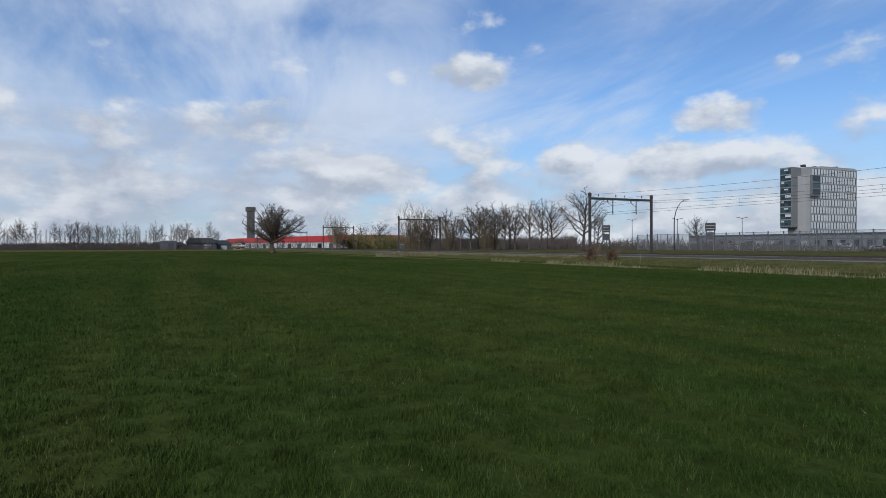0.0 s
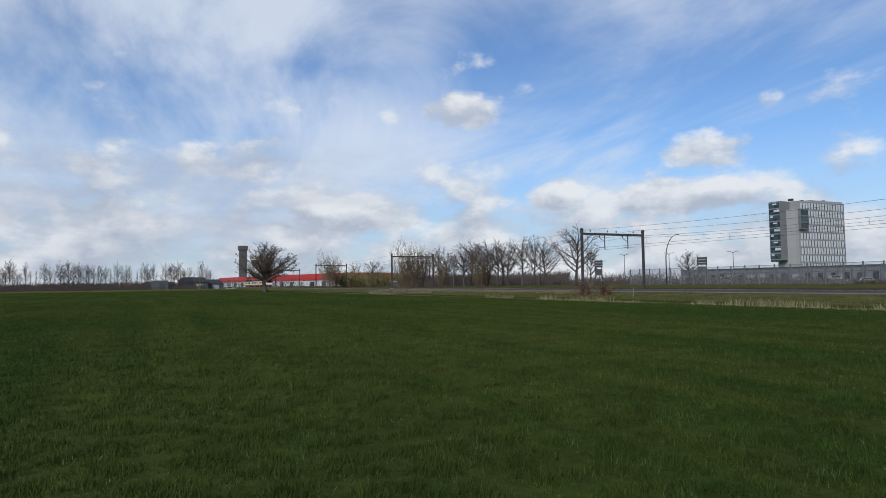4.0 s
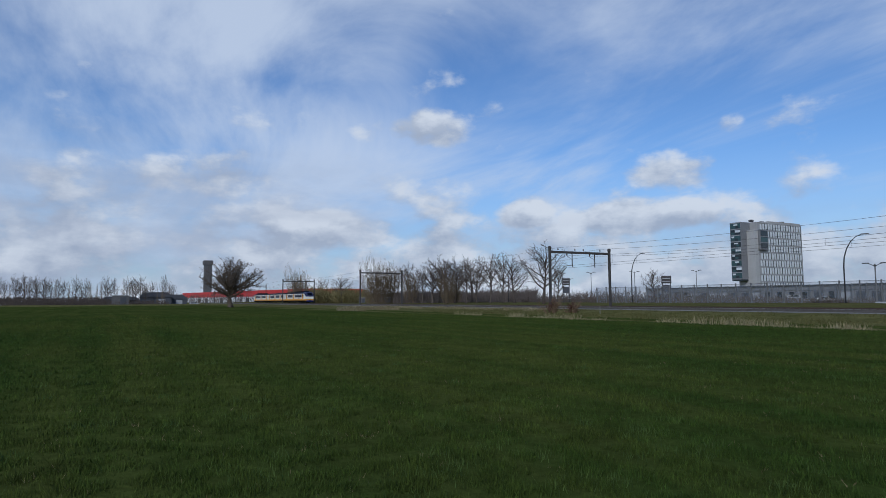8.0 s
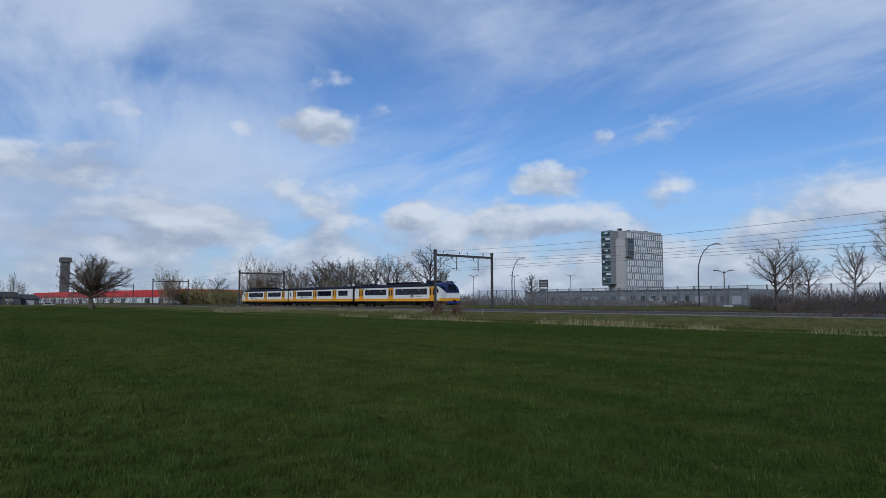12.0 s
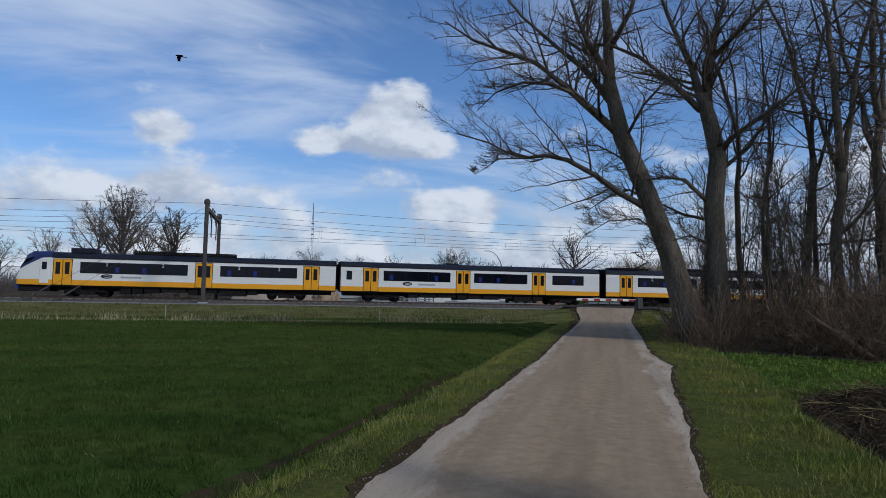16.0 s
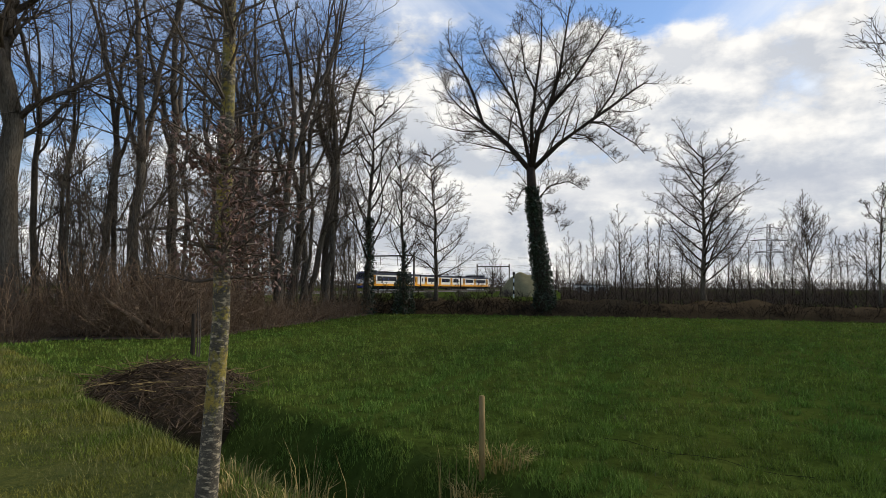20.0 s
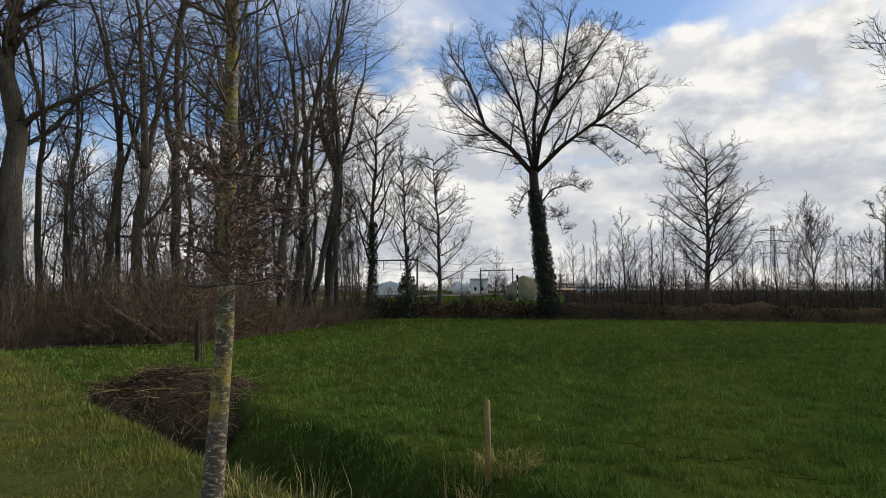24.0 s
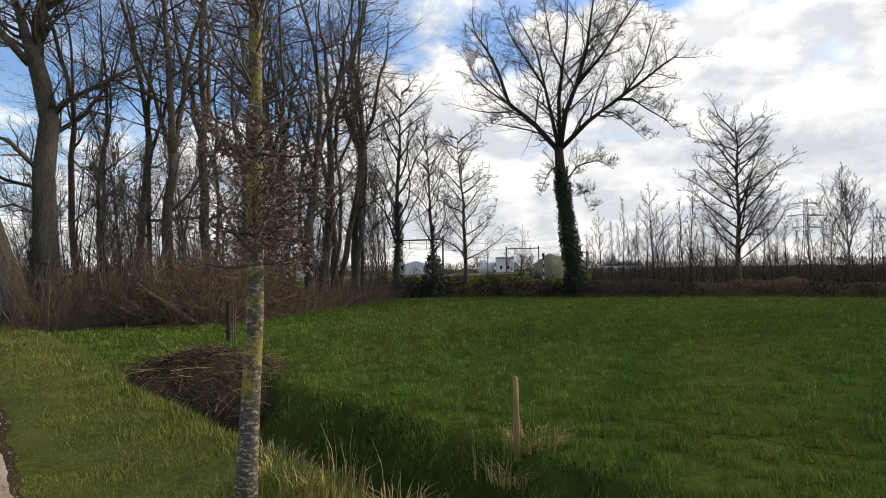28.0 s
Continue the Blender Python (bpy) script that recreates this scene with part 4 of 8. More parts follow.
def forked_tree(seed, height, r, fork, leaders, lean, bend_by, label):
    """A tall wood tree: a bent stem that splits into a few rising leaders, each with its own branches."""
    rng = random.Random(seed)
    f1, f2 = rng.uniform(0, 6), rng.uniform(0, 6)

    def axis(z):
        k = z / height
        return Vector((lean[0] * z * (0.5 + 0.5 * k) + bend_by * (math.sin(f1 + 5 * k) - math.sin(f1)), lean[1] * z + bend_by * (math.sin(f2 + 4.4 * k) - math.sin(f2)), z))
    zf = height * fork
    n = 7
    trunk = [axis(-0.2)] + [axis(zf * i / n) + Vector((rng.gauss(0, 0.05), rng.gauss(0, 0.05), 0)) for i in range(1, n + 1)]
    radii = [r * 1.4] + [r * (1 - 0.32 * i / n) for i in range(1, n + 1)]
    limbs = []
    a0 = rng.uniform(0, 6)
    for i in range(leaders):
        a = a0 + i * 2 * math.pi / leaders + rng.uniform(-0.5, 0.5)
        tilt = radians(rng.uniform(9, 20) if i else rng.uniform(3, 9))
        d = Vector((math.cos(a) * math.sin(tilt), math.sin(a) * math.sin(tilt), math.cos(tilt)))
        p = trunk[-1] - Vector((0, 0, 0.25)) if i < 2 else trunk[-2]
        limbs.append((bough(rng, p, d, (height - zf) * rng.uniform(0.82, 1.05), 10, 0.14, 0.035), r * (0.66 if i == 0 else rng.uniform(0.42, 0.6))))
    # a few crooked limbs below the fork
    for i in range(rng.randint(2, 4)):
        p, d = at_path(trunk, rng.uniform(0.35, 0.95))
        a, tilt = rng.uniform(0, 2 * math.pi), radians(rng.uniform(38, 68))
        d = Vector((math.cos(a) * math.sin(tilt), math.sin(a) * math.sin(tilt), math.cos(tilt)))
        limbs.append((bough(rng, p, d, height * rng.uniform(0.16, 0.30), 6, 0.2, 0.07), r * rng.uniform(0.2, 0.34)))
    ob = tree("wood_tree", pose(0, 0, 0), trunk, radii, limbs, WOODY, 0.0065, label, "trees of the wood", seed + 50, rise=0.04,
              trunk_levels=[(16, 0.10, 62, 0.25, 0.1), (5, 0.5, 48, 0.2, 0.1), (3, 0.7, 40, 0.1, 0.1)])
    return ob


def make_wood():
    rng = random.Random(5)
    lab = "tall slender bare alder in a winter wood"
    kinds = [forked_tree(20, 18.0, 0.20, 0.42, 2, (0.02, 0.01), 0.6, lab), forked_tree(27, 19.5, 0.225, 0.33, 3, (-0.03, 0.02), 0.7, "tall bare wood tree forked low into three stems"),
             forked_tree(34, 17.0, 0.14, 0.5, 2, (0.05, 0.0), 0.6, lab), forked_tree(41, 20.0, 0.165, 0.38, 2, (-0.05, -0.02), 0.75, lab),
             forked_tree(48, 16.0, 0.105, 0.45, 2, (0.03, 0.03), 0.8, "slim bent bare tree in a winter wood"), forked_tree(55, 18.5, 0.22, 0.46, 3, (0.01, -0.02), 0.6, lab)]
    # heading, distance, size, kind
    spots = [(40.4, 27, 0.95, 2), (41.6, 31, 0.95, 4), (42.6, 26, 0.9, 4), (43.5, 27, 1.0, 3), (44.9, 29, 0.9, 2), (47.2, 24.6, 1.0, 1), (49.6, 29, 0.95, 4),
             (50.3, 25.5, 0.95, 5), (51.8, 27, 0.9, 2), (52.5, 34, 1.0, 3), (57.9, 37, 1.0, 2), (53.0, 31, 1.05, 4), (54.6, 27, 0.92, 0), (56.0, 30, 0.9, 4), (57.2, 29.5, 1.0, 2), (58.6, 31, 1.1, 5), (59.5, 30, 0.95, 4), (60.8, 33, 1.05, 3),
             (61.9, 33, 1.05, 0), (63.0, 35, 0.95, 2), (58.2, 28.5, 1.0, 1), (60.2, 31, 0.95, 0), (62.4, 36, 1.0, 5), (55.2, 36, 1.0, 5)]
    used = set()
    for az, d, s, k in spots:
        x, y = polar(az, d)
        m = place(x, y, rng.uniform(0, 360), s, s * rng.uniform(0.92, 1.06), 0, rng.uniform(-2.5, 2.5), rng.uniform(-2.5, 2.5))
        if k in used:
            copy_thing(kinds[k], m)
        else:
            used.add(k)
            kinds[k].matrix_basis = m


def make_understory():
    """Thin young stems between the wood's trunks."""
    rng = random.Random(51)
    kinds = [auto_tree("young_tree", pose(0, 0, 0), 5.6 + 1.4 * i, 0.045, 0.5, 1.9, 11, [(5, 0.5, 44, 0.14, 0.15), (5, 0.9, 36, 0.1, 0.1)], 0.008, "thin young bare tree under the wood's canopy", "young trees of the wood", 55 + i, rise=0.08, angle=36) for i in range(2)]
    for i in range(96):
        az = rng.uniform(36.5, 65.5)
        d = float(np.interp(az, [36, 40, 50, 54, 60, 66.5], [24, 23, 22.5, 24, 29, 37])) + rng.uniform(0, 9)
        x, y = polar(az, d)
        m = place(x, y, rng.uniform(0, 360), rng.uniform(0.6, 1.2), None, 0, rng.uniform(-9, 9), rng.uniform(-9, 9))
        if i < 2:
            kinds[i].matrix_basis = m
        else:
            copy_thing(kinds[i % 2], m)


def ivy_cover(t, n, top, middle, r0, r1, seed):
    """Ivy leaves round a trunk up to a height; middle gives the trunk's axis."""
    rng = np.random.default_rng(seed)
    h = rng.uniform(0, 1, n) ** 0.9 * top
    bulge = np.array([noise.noise((a * 0.9, seed, 0)) for a in h])
    rad = r0 + (r1 - r0) * h / top + 0.12 * bulge + rng.normal(0, 0.06, n)
    a = rng.uniform(0, 2 * np.pi, n)
    c = np.stack([middle(h) + np.cos(a) * rad, np.sin(a) * rad, h], 1)
    v = (c[:, None, :] + rng.normal(0, 0.05, (n, 3, 3))).reshape(-1, 3)
    o = part("ivy", arrays_mesh("ivy", v, np.arange(n * 3).reshape(-1, 3), M_IVY), M_IVY, t, "dark green ivy leaves")
    o["kind"] = "stuff"


def make_right_trees():
    """Trees in the hedge line beyond the right-hand meadow."""
    # dark ivy-clad poplar with a wide fan of limbs
    x, y = polar(81.87, 36.5)
    m = pose(x, y, ground_z(x, y), 0, 0, -81.87)
    trunk = [(0.05, 0, -0.2), (0.0, 0, 1.4), (-0.3, 0, 3.4), (-0.51, 0, 5.5), (-0.7, 0, 7.4), (-0.76, 0, 8.5)]
    limbs = [([(-0.75, 0, 8.3), (-2.1, 0.1, 9.95), (-3.6, 0.2, 11.3), (-4.15, 0.1, 13.1), (-4.85, 0, 14.6), (-5.7, -0.1, 15.8)], 0.17),
             ([(-3.5, 0.2, 11.2), (-4.9, 0.5, 12.3), (-5.7, 0.6, 13.2), (-6.1, 0.6, 14.2)], 0.07),
             ([(-0.76, 0, 8.4), (-1.15, 0.4, 10.5), (-1.55, 0.7, 12.45), (-1.95, 0.8, 14.4), (-2.8, 0.9, 16.2)], 0.13),
             ([(-1.5, 0.6, 12.2), (-2.4, 0.2, 13.6), (-3.3, -0.1, 15.0), (-3.9, -0.2, 16.6)], 0.08),
             ([(-0.7, 0, 8.5), (-0.35, -0.3, 10.4), (0.35, -0.4, 12.1), (0.9, -0.4, 14.0), (1.2, -0.4, 15.9), (1.5, -0.4, 17.8)], 0.17),
             ([(-0.7, 0, 8.5), (-0.72, 0.4, 11.3), (-0.45, 0.6, 13.5), (-0.16, 0.7, 15.7), (-0.1, 0.7, 18.3)], 0.13),
             ([(-0.5, 0.6, 13.2), (-1.1, 0.9, 14.6), (-1.3, 1.0, 16.2), (-1.6, 1.0, 18.0)], 0.07),
             ([(-0.7, 0, 8.4), (0.85, -0.2, 9.85), (2.5, -0.3, 11.0), (3.8, -0.2, 11.9), (5.1, 0, 12.9), (5.9, 0.1, 13.4)], 0.15),
             ([(2.5, -0.3, 11.0), (3.3, -0.6, 10.9), (4.0, -0.7, 10.3), (5.0, -0.8, 9.6), (5.5, -0.8, 9.0)], 0.07),
             ([(1.6, -0.3, 10.4), (2.4, 0.4, 10.4), (3.4, 0.8, 9.6), (4.2, 0.9, 8.8)], 0.05),
             ([(0.35, -0.4, 12.0), (1.7, -0.8, 13.4), (2.8, -1.0, 15.0), (3.9, -1.1, 16.6)], 0.10),
             ([(1.0, -0.4, 14.2), (2.0, 0.2, 15.6), (2.5, 0.4, 17.2)], 0.06),
             ([(3.0, -0.3, 11.4), (4.0, 0.5, 12.9), (4.5, 0.7, 14.6), (4.9, 0.8, 15.8)], 0.07),
             ([(-0.5, 0, 6.5), (0.3, -0.2, 7.4), (1.4, -0.3, 7.65), (2.2, -0.4, 7.1)], 0.06),
             ([(-0.75, 0, 7.6), (-1.3, 0.1, 7.2), (-1.7, 0.2, 6.4), (-1.9, 0.2, 5.8)], 0.045),
             ([(-2.0, 0.1, 9.8), (-3.0, -0.6, 10.3), (-3.9, -0.9, 10.2), (-4.6, -1.0, 9.7)], 0.05),
             ([(-0.5, 0, 5.4), (0.4, 0.1, 6.2), (0.7, 0.1, 5.6), (0.9, 0.2, 4.8)], 0.035)]
    t = tree("ivy_tree", m, trunk, [0.56, 0.46, 0.38, 0.34, 0.29, 0.25], limbs, [(16, 0.44, 50, 0.20, 0.06), (10, 0.46, 46, 0.24, 0.08), (9, 0.55, 44, 0.2, 0.05)], 0.0070,
             "tall bare poplar with a dark ivy-clad trunk in the hedge", "", 11, M_DARKTWIG, M_DARKTWIG, rise=0.05)
    ivy_cover(t, 9000, 7.4, lambda h: np.interp(h, [0, 1.4, 3.4, 5.5, 7.4], [0.05, 0.0, -0.3, -0.51, -0.7]), 0.60, 0.30, 4)
    # ivy-wrapped and plain slim trees left of it
    lab = "slim bare tree standing in the dark hedge line"
    grp = "trees of the hedge line"

    def at(az, d):
        x, y = polar(az, d)
        return place(x, y, az * 3)
    auto_tree("hedge_tree", at(71.95, 38), 9.8, 0.15, 1.8, 2.9, 26, MID, 0.008, lab, grp, 31, twigs=M_DARKTWIG, rise=0.05, angle=60, taper=0.6, sway=0.02)
    t = auto_tree("hedge_tree", at(69.2, 36), 9.4, 0.13, 2.4, 3.0, 22, MID, 0.008, "slim bare tree with a thick ivy bush round its foot", grp, 32, twigs=M_DARKTWIG, rise=0.08)
    ivy_cover(t, 1800, 2.4, lambda h: 0 * h, 0.62, 0.3, 14)
    ivy_cover(t, 900, 4.2, lambda h: 0 * h, 0.2, 0.12, 15)
    t = auto_tree("hedge_tree", at(66.0, 36), 12.0, 0.20, 3.0, 4.4, 20, MID, 0.009, "bare tree with ivy on its lower trunk", grp, 33, twigs=M_DARKTWIG, rise=0.06)
    ivy_cover(t, 2600, 5.5, lambda h: 0 * h, 0.3, 0.2, 16)
    auto_tree("hedge_tree", at(95.35, 43), 10.0, 0.20, 1.8, 4.3, 36, [(10, 0.40, 46, 0.2, 0.10), (6, 0.45, 42, 0.22, 0.05), (6, 0.55, 40, 0.15, 0.05)], 0.0080, "symmetrical bare tree with spreading branches in the hedge line", grp, 34, twigs=M_DARKTWIG, rise=0.045, angle=58, taper=0.55, sway=0.008)
    auto_tree("hedge_tree", at(103.0, 52), 6.2, 0.09, 0.3, 4.6, 20, MID, 0.010, "many-stemmed bare shrub-like tree in the hedge line", grp, 35, twigs=M_DARKTWIG, rise=0.10, angle=30)
    auto_tree("hedge_tree", at(114.2, 34), 19.0, 0.30, 6.5, 6.5, 14, NEAR, 0.012, "large bare tree at the meadow's end", grp, 36, twigs=M_DARKTWIG, rise=0.05, angle=52)
    auto_tree("hedge_tree", at(107.6, 46), 7.5, 0.10, 1.0, 3.2, 9, MID, 0.015, lab, grp, 37, twigs=M_DARKTWIG)
    thin = auto_tree("thin_tree", at(91.6, 46), 7.6, 0.055, 1.0, 1.5, 17, THIN, 0.009, "thin young bare tree behind the hedge", "thin trees behind the hedge", 38, M_DARKTWIG, M_DARKTWIG, rise=0.12, angle=24)
    thin2 = auto_tree("thin_tree", at(88.6, 44), 6.4, 0.07, 0.8, 2.2, 18, THIN, 0.009, "thin young bare tree behind the hedge", "thin trees behind the hedge", 39, M_DARKTWIG, M_DARKTWIG, rise=0.07, angle=42)
    for i, (az, d, s) in enumerate([(85.0, 46, 0.62), (86.6, 43, 0.55), (87.4, 50, 0.75), (89.6, 52, 0.85), (90.6, 45, 0.8), (92.4, 50, 0.8),
                                    (97.6, 47, 0.65), (98.8, 52, 0.8), (101.2, 50, 0.6), (105.4, 50, 0.7), (108.5, 52, 0.8), (77.2, 60, 0.8), (74.2, 46, 0.5), (84.2, 48, 0.8), (86.0, 55, 0.95), (88.0, 60, 0.9), (89.0, 47, 0.7), (91.0, 58, 0.9), (93.4, 44, 0.7), (97.0, 60, 0.9), (99.6, 46, 0.6), (100.4, 58, 0.9), (104.4, 48, 0.7), (106.6, 56, 0.9), (110, 50, 0.7), (82.9, 60, 0.7), (78.0, 52, 0.45), (76.0, 50, 0.45), (85.6, 49, 0.6), (87.0, 57, 0.7), (88.6, 50, 0.55), (90.0, 60, 0.75), (92.0, 46, 0.5), (94.2, 56, 0.7), (96.2, 50, 0.5), (98.2, 57, 0.7), (101.8, 60, 0.8), (102.6, 48, 0.5), (105.0, 58, 0.75), (107.2, 50, 0.6), (109.2, 57, 0.8), (83.6, 56, 0.6), (86.4, 62, 0.7), (91.4, 64, 0.75)]):
        x, y = polar(az, d)
        copy_thing((thin, thin2)[i % 2], place(x, y, i * 77, s))


def make_far_trees():
    rng = random.Random(9)
    lab, grp = "distant bare tree in a winter tree row", "distant bare trees"
    kinds = [dome_tree("bare_tree", pose(0, 0, 0), 10, 0.20, 2.3, 3.3 + 0.35 * i, 13 + i, FARB, 0.021, lab, grp, 60 + i, M_FARTWIG, M_FARTWIG) for i in range(3)]
    kinds.append(auto_tree("bare_tree", pose(0, 0, 0), 10, 0.10, 1.6, 2.4, 20, [(9, 0.42, 36, 0.14, 0.08), (5, 0.5, 34, 0.1, 0.05)], 0.024, "slim upright pale-twigged tree in a winter row", grp, 70, M_TAN, M_TAN, rise=0.09, angle=34))
    kinds.append(dome_tree("bare_tree", pose(0, 0, 0), 10, 0.25, 2.2, 4.3, 15, FARB, 0.021, lab, grp, 71, M_FARTWIG, M_FARTWIG, tall=0.37))
    # heading, distance, height, kind
    spots = [(-74.6, 215, 10, 0), (-72.4, 150, 6.5, 2), (-70.6, 160, 8, 4), (-66.2, 150, 9, 0), (-65.6, 155, 10, 1),
             (-64.6, 150, 11, 2), (-63.4, 150, 9, 0), (-62.4, 145, 10.5, 4), (-61.2, 140, 11, 2), (-60.4, 150, 10, 4), (-59.4, 140, 11, 1), (-58.4, 150, 9, 4), (-57.2, 140, 10, 2),
             (-56.0, 145, 10, 0), (-55.0, 140, 9.5, 4), (-52.4, 112, 14, 4), (-51.2, 140, 9, 2), (-42.9, 150, 8, 4), (-64.0, 165, 10, 4), (-61.8, 165, 11, 4), (-58.9, 160, 10, 4), (-67.4, 175, 9, 4),
             (-23.0, 84, 8.4, 4), (-22.0, 88, 7.0, 0), (-20.9, 90, 6.5, 1), (-17.9, 110, 10, 2), (-14.6, 104, 13, 0), (-11.2, 110, 12, 2), (-5.4, 170, 9, 4), (-4.2, 180, 9.5, 4), (-2.6, 170, 9, 1),
             (-1.2, 178, 11, 4), (0.4, 185, 10.5, 2), (2.4, 175, 13, 4), (4.6, 182, 10, 0), (6.4, 178, 11.5, 4), (8.4, 185, 10, 2), (9.8, 180, 11, 1), (11.4, 175, 9.5, 4), (12.9, 170, 8.5, 4), (15.4, 130, 10, 4), (16.8, 140, 10, 2),
             (26.3, 98, 11.3, 4), (14.6, 112, 8.6, 0), (15.6, 112, 9.0, 1), (23.5, 150, 9, 2), (20.6, 160, 8.5, 0), (33.4, 120, 9, 4), (34.8, 110, 8, 1), (31.6, 130, 8, 3), (18.4, 170, 9, 1), (22.0, 180, 9.5, 4)]
    a = -104.0
    while a < -84.5:
        spots.append((a, 290 + rng.uniform(-14, 24), rng.uniform(8, 12.5), rng.choice((0, 1, 2, 4, 3))))
        a += rng.uniform(0.16, 0.42)
    for i in range(26):
        spots.append((rng.uniform(72, 112), rng.uniform(150, 260), rng.uniform(5, 8), rng.choice((0, 1, 2, 4))))
    for i in range(16):
        spots.append((rng.uniform(-8, 24), rng.uniform(190, 260), rng.uniform(8, 11), rng.choice((0, 1, 2, 4))))
    used = set()
    for az, d, h, k in spots:
        d, grow = beyond(az, d)
        h *= grow * (0.8 if grow > 1.01 else 1.0)
        h *= 1.15 if -73 < az < -53 else 1.0
        x, y = polar(az, d)
        slim = 0.62 if az < -84 else 1.0
        m = place(x, y, rng.uniform(0, 360), h / 10 * slim, h / 10)
        if k not in used:
            used.add(k)
            kinds[k].matrix_basis = m
        else:
            copy_thing(kinds[k], m)
    # the two large trees across the tracks
    dome = [(13, 0.40, 48, 0.16, 0.12), (7, 0.5, 44, 0.18, 0.1), (4, 0.8, 36, 0.2, 0.1)]
    x, y = polar(-12.9, 96)
    dome_tree("park_tree", place(x, y, 40), 14.4, 0.42, 3.0, 4.6, 20, dome, 0.018, "large bare tree with a dense oval crown across the railway", "large trees across the railway", 84, M_FARTWIG, M_FARTWIG)
    x, y = polar(-9.0, 96)
    dome_tree("park_tree", place(x, y, 150), 12.4, 0.40, 3.2, 3.9, 12, dome, 0.018, "bare tree with gnarled open crown across the railway", "large trees across the railway", 85, M_FARTWIG, M_FARTWIG)
    # the single oak on the field's edge
    x, y = polar(-80.1, 164)
    dome_tree("oak_tree", place(x, y, 20), 12.4, 0.62, 2.4, 8.2, 28, [(11, 0.36, 50, 0.18, 0.10), (8, 0.5, 46, 0.2, 0.1), (5, 0.7, 40, 0.2, 0.1)], 0.020, "broad lone bare oak at the far edge of the meadow", "", 81, M_TWIG, M_TWIG, tall=0.46, mid=0.5, stem=0.46)


make_big_pair()
make_wood()
make_understory()
make_right_trees()
make_far_trees()

# ---- train ----
# the body's side outline above the rail: lower edge, band, waist, cant rail, roof
HALF = 1.41


def car_body(car, x0, x1):
    """White side walls, yellow skirt and dark roof between two ends."""
    wall = Shape()
    for s in (-1, 1):
        pr = [(0.96 + 0.43, 0), (2.9, 0), (3.24, 0.05)]
        v = [(x, s * (HALF - d), z) for x in (x0, x1) for z, d in pr]
        v += [(x, s * (HALF - d - 0.05), z) for x in (x0, x1) for z, d in pr]
        f = [(0, 1, 4, 3), (1, 2, 5, 4), (6, 9, 10, 7), (7, 10, 11, 8), (0, 3, 9, 6), (2, 8, 11, 5), (0, 6, 7, 1), (1, 7, 8, 2), (3, 4, 10, 9), (4, 5, 11, 10)]
        wall.add(v, f)
    part("side_wall", wall, M_WHITE, car, "white painted side walls")
    band = Shape()
    for s in (-1, 1):
        band.box((x0 + x1) / 2, s * (HALF - 0.02), 1.175, x1 - x0, 0.05, 0.43)
    part("lower_band", band, M_YELLOW, car, "yellow painted lower band")
    roof = Shape()
    prof = [(-HALF + 0.04, 3.24), (-1.25, 3.45), (-0.95, 3.6), (-0.45, 3.7), (0.45, 3.7), (0.95, 3.6), (1.25, 3.45), (HALF - 0.04, 3.24)]
    roof.loft([[(x, y, z) for y, z in prof] for x in (x0, x1)])
    part("roof", roof, M_NAVY, car, "dark navy roof")
    gut = Shape()
    for s in (-1, 1):
        gut.box((x0 + x1) / 2, s * (HALF - 0.02), 3.22, x1 - x0, 0.07, 0.07).box((x0 + x1) / 2, s * (HALF - 0.01), 0.94, x1 - x0, 0.05, 0.05)
    part("gutter", gut, M_BLACK, car, "dark gutter and sill line")
    floor = Shape().box((x0 + x1) / 2, 0, 0.91, x1 - x0, 2.74, 0.12)
    part("floor", floor, M_BLACK, car)
    part("centre_sill", Shape().box((x0 + x1) / 2, 0, 0.70, x1 - x0 - 0.6, 1.5, 0.34, c=0.03), M_BLACK, car)


def double_door(car, x, side):
    y = side * (HALF + 0.012)
    door = part("door", Shape().box(x, y - side * 0.03, 2.03, 1.46, 0.05, 2.16, c=0.02), M_BLACK, car, "black door surround")
    for d in (-0.345, 0.345):
        part("door_leaf", Shape().box(x + d, y, 2.03, 0.64, 0.05, 2.08, c=0.02), M_YELLOW, door, "yellow door leaf")
        part("door_window", Shape().box(x + d, y + side * 0.022, 2.36, 0.34, 0.03, 0.98, c=0.012), M_PANE, door)


def digit_mesh():
    cu = bpy.data.curves.new("class_digit", "FONT")
    cu.body, cu.size, cu.extrude = "2", 0.42, 0.004
    ob = bpy.data.objects.new("class_digit", cu)
    me = bpy.data.meshes.new_from_object(ob)
    me.materials.append(M_FRAMEW)
    return me


DIGIT = digit_mesh()


def window_band(car, x0, x1, side, digits=True):
    y = side * (HALF + 0.004)
    fr = part("window_band", Shape().box((x0 + x1) / 2, y - side * 0.02, 2.44, x1 - x0, 0.05, 0.94, c=0.02), M_BLACK, car, "black window band")
    k = max(1, round((x1 - x0) / 1.9))
    w = (x1 - x0) / k
    for i in range(k):
        part("window_pane", Shape().box(x0 + w * (i + 0.5), y + side * 0.008, 2.44, w - 0.07, 0.03, 0.84, c=0.012), M_PANE, fr)
    for i in range(k):
        if (i * 5 + int(abs(x0))) % 3 != 1:
            part("seat_backs", Shape().box(x0 + w * (i + 0.35), y + side * 0.016, 2.30, 0.34, 0.03, 0.46, c=0.012), M_SEAT, fr, "blue seat backs behind the glass")
    if digits:
        for t in (0.24, 0.76):
            part("class_digit", DIGIT, None, fr, "white class number", at=pose(x0 + (x1 - x0) * t + 0.1 * side, y + side * 0.03, 2.60, 90, 0, 0 if side < 0 else 180))


